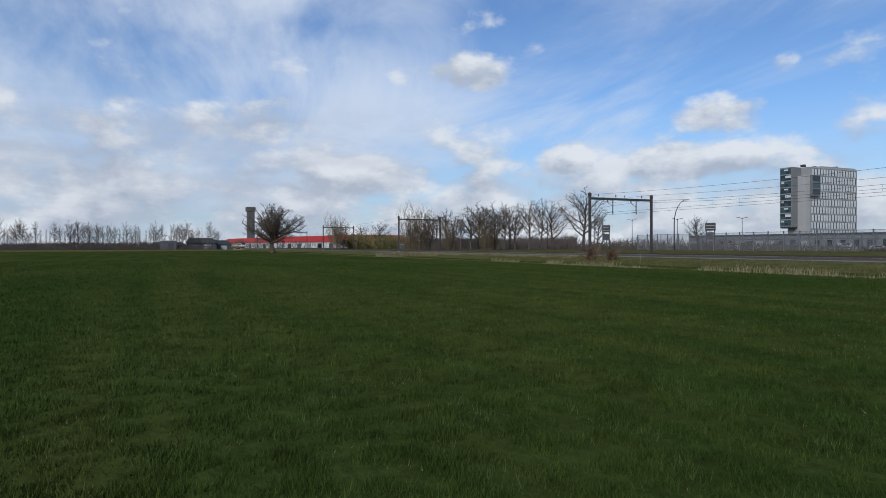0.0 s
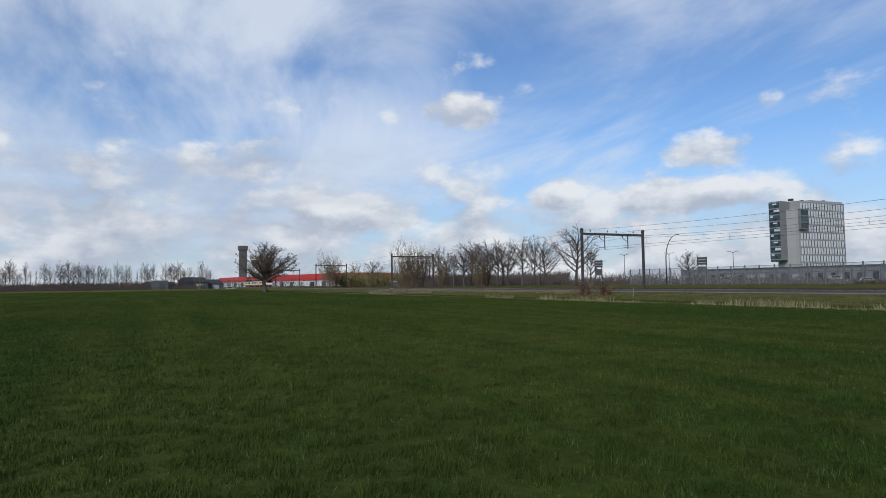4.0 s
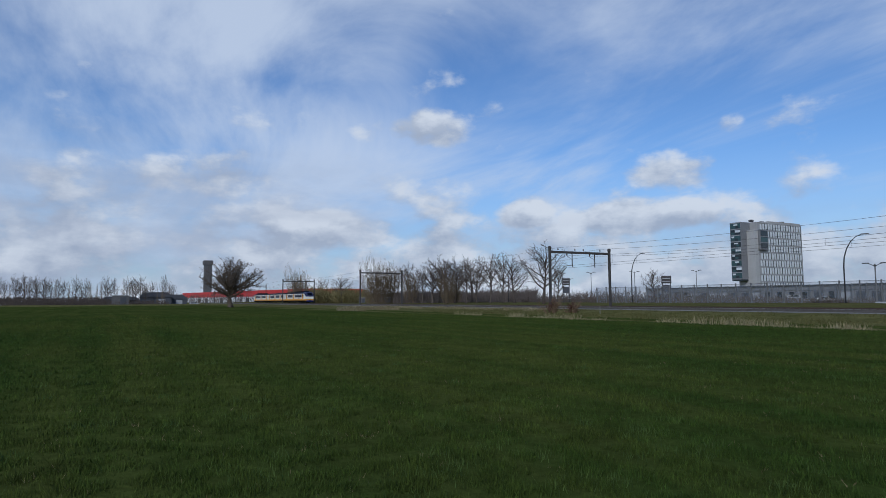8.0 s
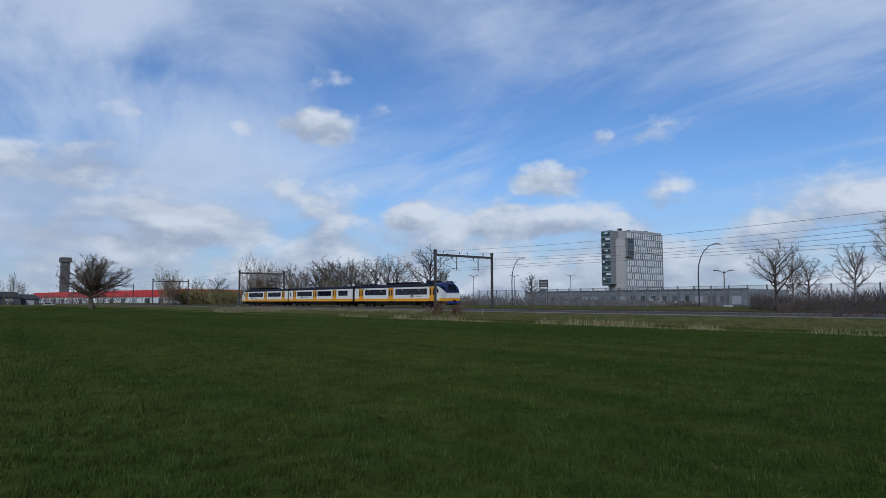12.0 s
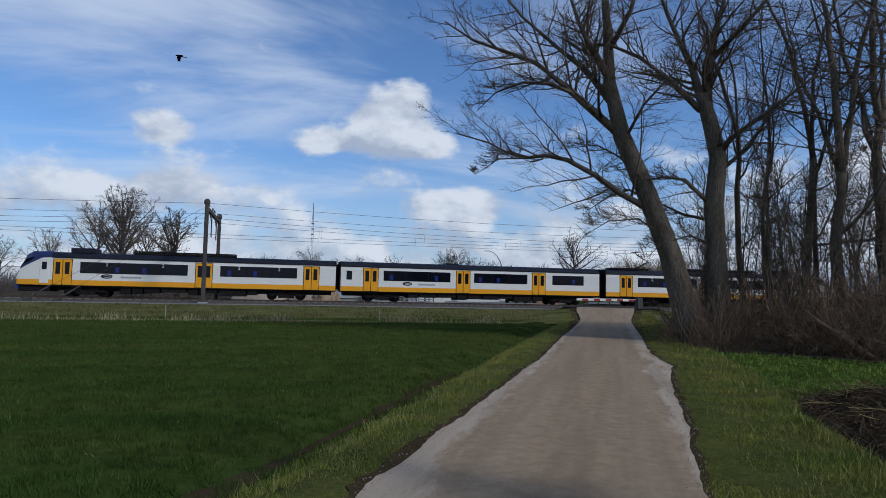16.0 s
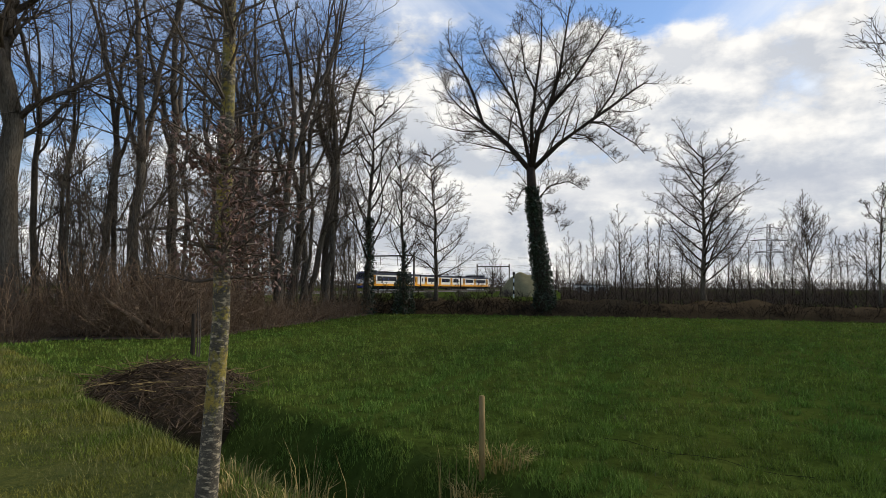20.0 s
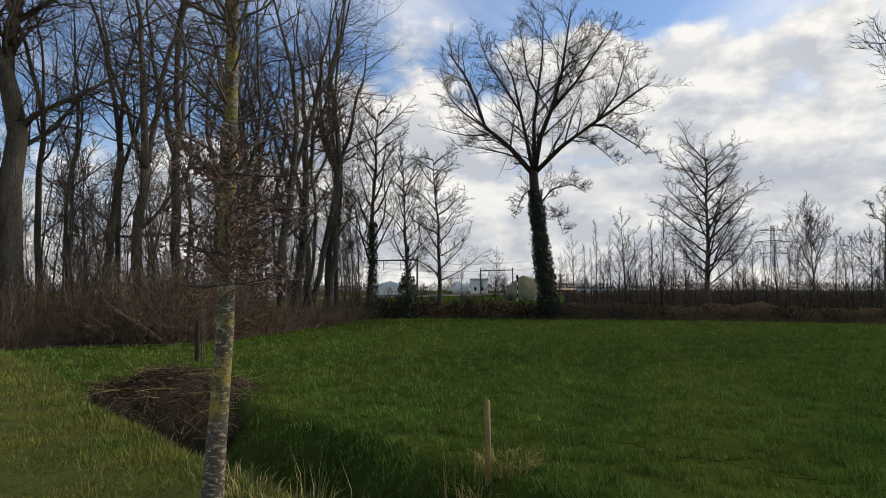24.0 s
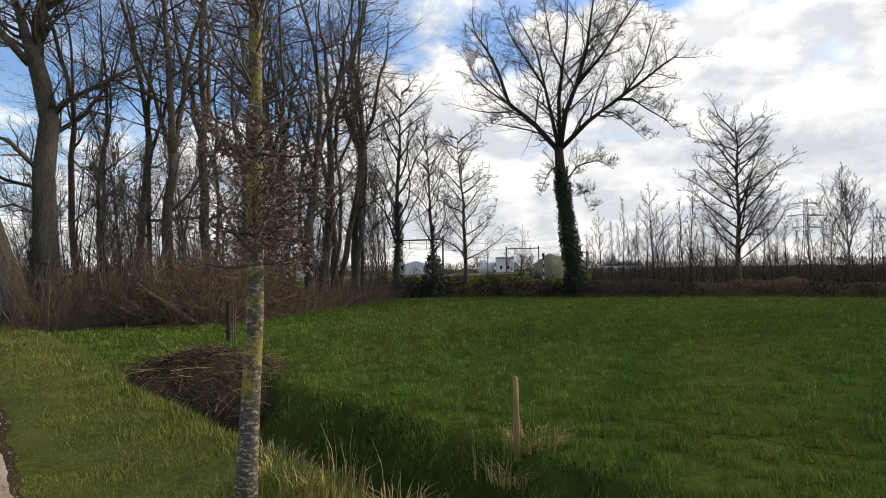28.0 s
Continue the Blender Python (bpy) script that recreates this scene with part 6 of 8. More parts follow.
def make_sapling():
    m = pose(3.61, 2.77, ground_z(3.61, 2.77) - 0.03, 0, 0, -53)
    rng = random.Random(41)
    ob = thing("sapling", m, "young lane-side tree with lichen-yellow pale bark and withered leaves", "tree")
    path = [Vector(p) for p in ((0.0, 0, -0.05), (0.02, 0, 0.25), (0.05, 0, 0.8), (0.08, 0, 1.4), (0.075, 0.01, 2.1), (0.085, 0.0, 2.9), (0.08, 0, 3.8), (0.06, 0, 4.8), (0.08, 0.02, 6.2))]
    part("trunk", Shape().tube(path, [0.098, 0.073, 0.063, 0.058, 0.052, 0.046, 0.039, 0.031, 0.010], 14), M_SAPBARK, ob, "pale bark with yellow lichen", smooth=True)
    cr = Shape()
    leaves = []
    for i in range(100):
        t = rng.uniform(0.41, 0.57) if i < 40 else rng.uniform(0.58, 0.97)
        p, d = at_path(path, t)
        a = rng.uniform(0, 2 * math.pi)
        dd = Vector((math.cos(a), math.sin(a), rng.uniform(-0.25, 0.55) if i < 40 else rng.uniform(0.1, 1.1))).normalized()
        ln = rng.uniform(0.3, 0.75) if i < 40 else rng.uniform(0.4, 1.1) * (1.2 - 0.6 * t)
        pts = bough(rng, p, dd, ln, 5, 0.15, 0.03)
        cr.tube(pts, [0.012, 0.010, 0.009, 0.007, 0.006, 0.004], 4)
        sprout(cr, rng, pts, 0.007, [(6, 0.45, 50, 0.2, 0.15), (4, 0.6, 45, 0.2, 0.1)], 0.0035, 0.02)
        if i < 40 and rng.random() < 0.85:
            leaves += [at_path(pts, rng.uniform(0.25, 1))[0] for _ in range(rng.randint(26, 60))]
    part("crown", cr, M_TWIG, ob)
    lv = Shape()
    for p in leaves:
        p = p + Vector((rng.gauss(0, 0.05), rng.gauss(0, 0.05), rng.gauss(-0.02, 0.05)))
        u = Vector((rng.gauss(0, 1), rng.gauss(0, 1), rng.gauss(-0.4, 0.7))).normalized()
        w = side_of(u, rng, math.pi / 2)
        k = rng.uniform(0.018, 0.036)
        b = u.cross(w) * 0.3 * k
        lv.add([tuple(p), tuple(p + (u + w * 0.7) * k * 0.6 + b), tuple(p + u * k * 1.6), tuple(p + (u - w * 0.7) * k * 0.6 + b)], [(0, 1, 2), (0, 2, 3)])
    o = part("leaves", lv, M_DRYLEAF, ob, "curled withered brown leaves")
    o["kind"] = "stuff"


def tuft(sh, x, y, count, h, spread, seed, width=0.006, lean=0.35):
    """A clump of long grass blades, bent over."""
    rng = random.Random(seed)
    z = ground_z(x, y)
    for _ in range(count):
        a, q = rng.uniform(0, 2 * math.pi), math.sqrt(rng.random())
        p = Vector((x + math.cos(a) * q * spread, y + math.sin(a) * q * spread, z - 0.02))
        b = a + rng.uniform(-1, 1)
        k = rng.uniform(0.2, 1.0) * lean
        hh = h * rng.uniform(0.45, 1.1)
        out = Vector((math.cos(b), math.sin(b), 0))
        w = Vector((-math.sin(b), math.cos(b), 0)) * width * rng.uniform(0.6, 1.3)
        mid, tip = p + out * k * hh * 0.35 + Vector((0, 0, hh * 0.6)), p + out * k * hh * 1.3 + Vector((0, 0, hh * (1 - 0.35 * k)))
        sh.add([tuple(p - w), tuple(p + w), tuple(mid + w * 0.8), tuple(mid - w * 0.8), tuple(tip)], [(0, 1, 2, 3), (3, 2, 4)])


def make_lane_things():
    st = thing("wooden_stake", place(5.5, 1.34, 0), "thin weathered wooden fence stake in the meadow", "stake")
    part("post", Shape().tube([(0, 0, -0.2), (0.01, 0, 0.35), (0.03, 0.01, 0.71)], [0.029, 0.028, 0.026], 9), M_STAKE, st, smooth=True)
    part("wire_loop", Shape().tube([(0.02, 0, 0.56), (0.05, 0, 0.56)], 0.006, 5), M_DSTEEL, st)
    # slack electric fence wire lying in the grass
    pts = [(6.75 - 0.11 * i, 0.35 - 0.21 * i, 0.07 + 0.02 * math.sin(i * 1.7)) for i in range(9)]
    tagged(part("fence_wire", Shape().tube(pts, 0.0022, 4), M_BLACK), "slack thin wire lying in the meadow grass", "fence wire")
    pg = thing("dark_peg", place(12.2, 9.8, 0), "short dark wooden post beside the brushwood pile", "post")
    part("post", Shape().tube([(0, 0, -0.2), (0.01, 0, 0.4), (0, 0, 0.95)], [0.055, 0.05, 0.045], 8), M_DARKTWIG, pg)
    for d in (-0.55, -0.38):
        s = thing("stick", place(12.2 + d * 0.6, 9.8 - d * 0.8 * -1, 0), "thin upright stick beside the brushwood pile", "stick", "sticks at the pile")
        part("shoot", Shape().tube([(0, 0, -0.1), (0.02, 0, 0.6), (-0.02, 0.02, 1.3)], [0.018, 0.014, 0.006], 5), M_TWIG, s)


def make_brush_pile():
    """A heap of cut branches filling the ditch's end."""
    rng = random.Random(77)
    ob = thing("brushwood_pile", pose(8.7, 7.4, -0.36, 0, 0, 0), "heap of dark cut brushwood in the end of the ditch", "brushwood pile")
    heap = Shape()
    n, k = 26, 9
    rings = []
    for j in range(k):
        f = j / (k - 1)
        ring = []
        for i in range(n):
            a = 2 * math.pi * i / n
            u, v = math.cos(a) * (1 - f) * 2.6, math.sin(a) * (1 - f) * 1.5
            z = 0.52 * math.sin(f * math.pi / 2) ** 0.8 + 0.26 * noise.noise((u * 1.1, v * 1.3, 2)) * (0.3 + 0.7 * f) * (f > 0) - 0.25 * (j == 0)
            ring.append((u * RS + v * RC, u * RC - v * RS, z))
        rings.append(ring)
    heap.loft(rings)
    part("core", heap, M_MUD, ob, "dark earth and litter core", smooth=True)
    tw = Shape()

    def on_heap(q, a):
        u, v = math.cos(a) * q * 2.5, math.sin(a) * q * 1.45
        return Vector((u * RS + v * RC, u * RC - v * RS, 0.54 * math.sin((1 - q) * math.pi / 2) ** 0.8 + 0.26 * noise.noise((u * 1.1, v * 1.3, 2)) * (1 - 0.7 * q) + 0.03))
    for i in range(3000):
        a, q = rng.uniform(0, 2 * math.pi), math.sqrt(rng.random())
        p = on_heap(q, a)
        d = Vector((rng.gauss(0, 1), rng.gauss(0, 1), 0)).normalized()
        d.z = -0.45 * q * (1 if d.x * p.x + d.y * p.y > 0 else -1) + rng.gauss(0, 0.18)
        pts = bough(rng, p + Vector((0, 0, rng.uniform(-0.03, 0.06))), d, rng.uniform(0.15, 0.55), 3, 0.22, -0.02)
        r = rng.choice((0.004, 0.005, 0.006, 0.008, 0.012))
        tw.tube(pts, [r, r * 0.9, r * 0.7, r * 0.4], 3)
    part("tangle", tw, M_BRUSH, ob, "tangled cut twigs")["kind"] = "stuff"
    pale = Shape()
    for i in range(110):
        p = on_heap(math.sqrt(rng.random()) * 0.8, rng.uniform(0, 2 * math.pi)) + Vector((0, 0, 0.05))
        b = rng.uniform(0, 2 * math.pi)
        pts = bough(rng, p, Vector((math.cos(b), math.sin(b), rng.gauss(0, 0.08))), rng.uniform(0.2, 0.75), 3, 0.16, 0)
        pale.tube(pts, [0.006, 0.006, 0.005, 0.004], 5)
    part("bare_wood", pale, M_STAKE, ob, "pale barked sticks")["kind"] = "stuff"


def make_thickets():
    """Brambles under the wood and the dark hedge beyond the meadow."""
    rng = random.Random(15)
    lv = [(4, 0.45, 50, 0.2, 0.15), (4, 0.6, 45, 0.1, 0.1)]
    br = [bush("bramble_bush", pose(0, 0, 0), 2.0 + 0.4 * i, 2.2, 38, lv, 0.009, M_BRAMBLE, "leafless brown bramble thicket at the wood's edge", "bush", "brambles of the wood", 90 + i, rise=-0.03, wander=0.22) for i in range(3)]
    spots = []
    # along the wood's front, then deeper rows
    front = [(35.2, 25.5), (36.6, 22.6), (38.2, 21.6), (39.6, 21.6), (41.0, 21.8), (42.4, 21.8), (43.8, 21.6), (45.2, 21.6), (46.6, 21.4), (48.0, 21.2), (49.4, 20.9), (50.8, 20.9), (52.2, 21.2),
             (53.6, 21.8), (55.0, 22.6), (56.4, 23.4), (57.6, 24.4), (58.8, 25.8), (60.0, 27.2), (61.2, 28.6), (62.4, 30), (63.6, 31.6), (64.8, 33.4)]
    for az, d in front:
        tall = 0.42 * step(-abs(az - 48.5), -6, -2.5) - 0.12 * step(-az, -44, -41)
        spots.append((az, d + 0.6, rng.uniform(0.5, 0.95) + tall))
        spots.append((az + 0.5, d + 3.2, rng.uniform(0.65, 1.0) + tall))
        if len(spots) % 4 < 2:
            spots.append((az + rng.uniform(-0.5, 0.5), d + 7.5, rng.uniform(0.5, 0.75)))
    shoots = bush("bramble_shoots", pose(0, 0, 0), 3.1, 1.5, 16, [(6, 0.3, 40, 0.2, 0.2), (4, 0.5, 40, 0.1, 0.1)], 0.008, M_BRAMBLE, "tall upright red-brown shoots among the brambles", "bush", "shoots of the brambles", 99, spread=0.35, rise=0.03, wander=0.12)
    for i in range(30):
        az = 37.5 + i * 0.62 + rng.uniform(-0.4, 0.4)
        d = float(np.interp(az, [f[0] for f in front], [f[1] for f in front])) + rng.uniform(0.3, 4)
        x, y = polar(az, d)
        m = place(x, y, rng.uniform(0, 360), rng.uniform(0.55, 1.1))
        if i:
            copy_thing(shoots, m)
        else:
            shoots.matrix_basis = m
    for i, (az, d, s) in enumerate(spots):
        x, y = polar(az, d)
        m = place(x, y, rng.uniform(0, 360), s)
        if i < 3:
            br[i].matrix_basis = m
        else:
            copy_thing(br[i % 3], m)
    hd = [bush("hedge_bush", pose(0, 0, 0), 2.1 + 0.2 * i, 2.6, 36, lv, 0.015, M_HEDGE, "low dark leafless hedge bush at the meadow's end", "hedge bush", "bushes of the hedge", 95 + i, spread=1.1, rise=-0.05, wander=0.24) for i in range(3)]
    spots = []
    for row, dd in ((0, 0.9), (1, 2.2), (2, 3.6)):
        az = 65.0 + row * 0.9
        while az < 114:
            d = 35.3 / max(0.72, math.cos(radians(az - 88) * 0.75)) + dd
            spots.append((az, d, rng.uniform(0.60, 0.80) * (1.0 - 0.2 * step(az, 80, 86))))
            az += 2.3
    for i, (az, d, s) in enumerate(spots):
        x, y = polar(az, d)
        m = place(x, y, rng.uniform(0, 360), s)
        if i < 3:
            hd[i].matrix_basis = m
        else:
            copy_thing(hd[i % 3], m)
    # fallen trunk at the wood's front
    x, y = polar(46.2, 20.9)
    lg = thing("fallen_trunk", pose(x, y, 0, 0, 0, -46), "fallen weathered tree trunk leaning out of the brambles", "fallen trunk")
    part("log", Shape().tube([(0.85, 0, 0.05), (0.35, 0.1, 0.45), (-0.35, 0.2, 0.95), (-0.75, 0.3, 1.3)], [0.09, 0.085, 0.06, 0.04], 9), M_BRAMBLE, lg, smooth=True)


def litter():
    rows = []
    for az in [33.5 + i * 1.0 for i in range(34)]:
        d0 = float(np.interp(az, [33.5, 36, 40, 50, 54, 60, 66.5], [34, 22.0, 20.9, 20.2, 21.5, 26.6, 35]))
        rows.append([polar(az, d0 + q + 0.3 * noise.noise((az, q, 0))) for q in (0, 1, 3, 6, 10, 16)])
    strip("wood_floor", rows, M_LITTER, "brown leaf litter under the bare wood", "wood floor", 0.02)


def hedge_core():
    """A low dark core, added so that the hedge looks solid inside."""
    sec = [(0.2, 0.0), (0.7, 0.3), (1.4, 0.62), (2.6, 0.8), (4.2, 0.6), (5.6, 0.0)]
    v, n = [], len(sec)
    azs = [64 + 0.8 * i for i in range(64)]
    for az in azs:
        d = 35.3 / max(0.72, math.cos(radians(az - 88) * 0.75))
        for q, h in sec:
            x, y = polar(az, d + q)
            v.append((x, y, ground_z(x, y) + h * (1 + 0.4 * noise.noise((az * 0.7, q, 1))) - 0.02))
    f = [(j * n + i, j * n + i + 1, (j + 1) * n + i + 1, (j + 1) * n + i) for j in range(len(azs) - 1) for i in range(n - 1)]
    tagged(part("hedge_core", Shape().add(v, f), M_MUD, smooth=True), "low dark core added inside the hedge", "bank", kind="structure")


def sheet_z(x, y):
    return np.array([ground_z(a, b) for a, b in zip(x, y)])


def blades(name, x, y, h, w, lean, mat, label, rng):
    n = len(x)
    z = sheet_z(x, y)
    a = rng.uniform(0, 2 * np.pi, n)
    k = rng.uniform(0.1, 1.0, n) * lean
    b = rng.uniform(0, 2 * np.pi, n)
    base = np.stack([x, y, z - 0.005], 1)
    side = np.stack([np.cos(a) * w, np.sin(a) * w, np.zeros(n)], 1)
    tip = base + np.stack([np.cos(b) * k * h, np.sin(b) * k * h, h], 1)
    v = np.stack([base - side, base + side, tip], 1).reshape(-1, 3)
    ob = new(name, arrays_mesh(name, v, np.arange(3 * n).reshape(-1, 3), mat))
    tagged(ob, label, "grass", kind="stuff")


def make_grass():
    rng = np.random.default_rng(21)
    n = 1300000
    az = np.radians(rng.uniform(-103, 112, n))
    r = np.exp(rng.uniform(np.log(2.0), np.log(80), n))
    x, y = r * np.sin(az), r * np.cos(az)
    s, c = x * RS + y * RC, x * RC - y * RS
    ok = ((c < -2.9) | (c > 2.5)) & (y < 34 - np.maximum(0, x - 20) * 0.2)
    # the wood and the hedge bound the right-hand meadow
    azd = np.degrees(az)
    lim = np.interp(azd, [30, 34, 36, 40, 50, 54, 60, 66, 75, 90, 100, 112], [60, 34, 22.5, 21.2, 20.4, 21.8, 27, 35.3, 35.6, 35.6, 37, 39])
    ok &= (azd < 33) | (r < lim)
    bed = (np.abs(c - 3.45) < 0.55) & (s < 11)
    ok &= ~(bed & (rng.random(n) < 0.35))
    x, y, r, c = x[ok], y[ok], r[ok], c[ok]
    # tussocks at two sizes: tall and dense, or short and thin
    cl = np.array([noise.noise((a * 0.35, b * 0.35, 4)) for a, b in zip(x, y)])
    fine = np.array([noise.noise((a * 3.1, b * 3.1, 9)) for a, b in zip(x, y)])
    left = c < 0
    lump = fine + 0.45 * np.array([noise.noise((a * 7.3, b * 7.3, 2)) for a, b in zip(x, y)])
    fine = np.where(left, fine, lump)
    keep = rng.random(len(x)) < np.where(~left, np.clip(0.42 + 2.4 * fine, 0.03, 1.0), np.where(r < 30, np.clip(0.62 + 1.7 * fine, 0.12, 1.0), np.clip(0.8 + 1.0 * fine, 0.3, 1.0)))
    x, y, r, cl, fine, left = (q[keep] for q in (x, y, r, cl, fine, left))
    h = np.where(left, 0.058 + 0.012 * cl + 0.05 * fine, 0.078 + 0.015 * cl + 0.10 * fine) * rng.uniform(0.55, 1.3, len(x)) * np.interp(r, [2, 15, 80], [1.0, 1.1, 1.5])
    h = np.maximum(0.02, h) * np.where(left, 0.9, np.interp(r, [2, 10, 20, 60], [0.85, 0.8, 0.72, 0.6]))
    w = 0.0016 + 0.00052 * r
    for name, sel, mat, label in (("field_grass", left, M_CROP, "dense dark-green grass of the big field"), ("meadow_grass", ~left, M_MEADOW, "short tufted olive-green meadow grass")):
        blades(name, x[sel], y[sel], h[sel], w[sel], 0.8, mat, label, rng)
    # coarser tufts standing out of the field, and pale dead blades low in both meadows
    k = 420
    for name, mat, per, hh, ww, lo, lim in (("grass_tufts", M_TUFT, 40, 0.10, 0.0022, 0.7, -3.0), ("dead_grass", M_DEAD, 9, 0.05, 0.0022, 1.5, 99.0)):
        ta = np.radians(np.where(rng.random(k) < 0.55, rng.uniform(-102, 12, k), rng.uniform(46, 112, k)))
        tr = np.exp(rng.uniform(np.log(3.0), np.log(26), k))
        px = np.repeat(tr * np.sin(ta), per) + rng.normal(0, 0.10, k * per)
        py = np.repeat(tr * np.cos(ta), per) + rng.normal(0, 0.10, k * per)
        cc, pr = px * RC - py * RS, np.hypot(px, py)
        ok = ((cc < -3.2) | ((cc > 4.6) & (cc < lim) & (pr < 19.5))) & (py < 33)
        px, py, pr = px[ok], py[ok], pr[ok]
        blades(name, px, py, hh * rng.uniform(0.5, 1.15, len(px)), ww + 0.0004 * pr, lo, mat, "coarse green tufts standing out of the field" if lo < 1 else "pale dead blades low in the meadow grass", rng)
    # rough tufts on the strip before the railway
    n = 26000
    x, y = rng.uniform(-75, 24, n), rng.uniform(34.0, 48.6, n)
    y = y - np.array([bend(a) for a in x])
    ok = np.array([noise.noise((a * 0.45, b * 0.45, 6)) for a, b in zip(x, y)]) + rng.normal(0, 0.2, n) > -0.1
    ok &= np.abs(x * RC - y * RS) > 4.5
    x, y = x[ok], y[ok]
    blades("rough_grass", x, y, rng.uniform(0.06, 0.24, len(x)), np.full(len(x), 0.032), 0.9, M_ROUGH, "olive-brown tufted rough grass before the railway", rng)
    n = 330000
    s = np.exp(rng.uniform(np.log(1.2), np.log(50), n))
    s = np.where(rng.random(n) < 0.10, rng.uniform(-8, 1.2, n), s)
    c = np.where(rng.random(n) < 0.68, rng.uniform(0.6, 2.85, n), rng.uniform(-3.1, -2.0, n))
    x, y = s * RS + c * RC, s * RC - c * RS
    e = np.array([road_edges(q) for q in s])
    over = rng.uniform(-0.05, 0.14, n)
    ok = (c < e[:, 0] - over) | (c > e[:, 1] + over)
    x, y, s, c = x[ok], y[ok], s[ok], c[ok]
    near_edge = np.minimum(np.abs(c + 1.95), np.abs(c - 0.98))
    d = np.hypot(x, y)
    tall = np.array([noise.noise((a * 1.3, b * 1.3, 17)) for a, b in zip(x, y)])
    h = rng.uniform(0.02, 0.075, len(x)) * np.interp(near_edge, [0, 0.9, 1.6], [0.4, 0.9, 1.5]) * (1 + 1.1 * np.clip(tall, -0.6, 1))
    blades("verge_grass", x, y, h, 0.0016 + 0.0005 * d, 0.9, M_VBLADE, "rough yellow-green verge grass beside the lane", rng)
    pick = (rng.random(len(x)) < 0.07) & (near_edge > 0.2)
    shift = rng.normal(0, 0.05, (2, pick.sum()))
    blades("pale_grass", x[pick] + shift[0], y[pick] + shift[1], h[pick] * 1.6 + 0.03, 0.0016 + 0.00045 * d[pick], 0.9, M_PALEBLADE, "pale olive long grass among the verge", rng)


def make_dry_grass():
    rng = random.Random(6)
    near = Shape()
    tuft(near, 5.72, 1.22, 190, 0.22, 0.28, 1, 0.0035, 1.0)
    tuft(near, 5.36, 1.36, 140, 0.2, 0.2, 3, 0.004, 0.8)
    tuft(near, 5.45, 1.52, 16, 0.5, 0.20, 2, 0.003, 0.4)
    for i, (s, n, c, h) in enumerate(((4.6, 2.25, 120, 0.20), (4.0, 2.3, 110, 0.24), (3.4, 2.5, 90, 0.26), (5.2, 2.4, 60, 0.2), (2.8, 2.6, 60, 0.25))):
        x, y = on_road(s, n)
        tuft(near, x, y, c, h, 0.3, 10 + i, 0.004, 0.6)
    for i, (s, n) in enumerate(((4.6, 2.9), (4.9, 3.0), (4.2, 3.0), (5.2, 3.3))):
        x, y = on_road(s, n)
        tuft(near, x, y, 9, 0.75, 0.16, 30 + i, 0.003, 0.3)
    tagged(part("dry_grass", near, M_STRAW), "bent straw-coloured grass at the ditch and the fence stake", "dry grass", kind="stuff")
    # pale reeds along the field ditch by the railway
    far = Shape()
    x = -62.0
    while x < 13:
        if noise.noise((x * 0.16, 2, 0)) > -0.06:
            tuft(far, x, 34.4 - bend(x) + rng.uniform(-0.8, 0.8), 80, 0.75 * rng.uniform(0.5, 1.2), 0.8, int(x * 10) % 997, 0.016, 0.5)
        x += rng.uniform(0.6, 1.3)
    for i in range(80):
        x, y = polar(rng.uniform(-70.5, -66.0), rng.uniform(100, 114))
        tuft(far, x, y, 50, 0.75, 1.3, i, 0.035, 0.8)
    for i in range(90):
        x = rng.uniform(-104, -62)
        tuft(far, x, 47.4 - 0.7 * abs(noise.noise((x * 0.2, 5, 0))) + rng.gauss(0, 0.5), 36, 0.4, 1.1, 200 + i, 0.03, 1.1)
    tagged(part("reeds", far, M_REED), "pale dry reeds along the field ditch", "reeds", kind="stuff")


make_sapling()
make_lane_things()
make_brush_pile()
litter()
hedge_core()
make_thickets()
make_grass()
make_dry_grass()

# ---- beyond the railway ----


def at_polar(az, d, turn=None, dz=0.0):
    x, y = polar(az, d)
    return pose(x, y, ground_z(x, y) + dz, 0, 0, -az if turn is None else turn)


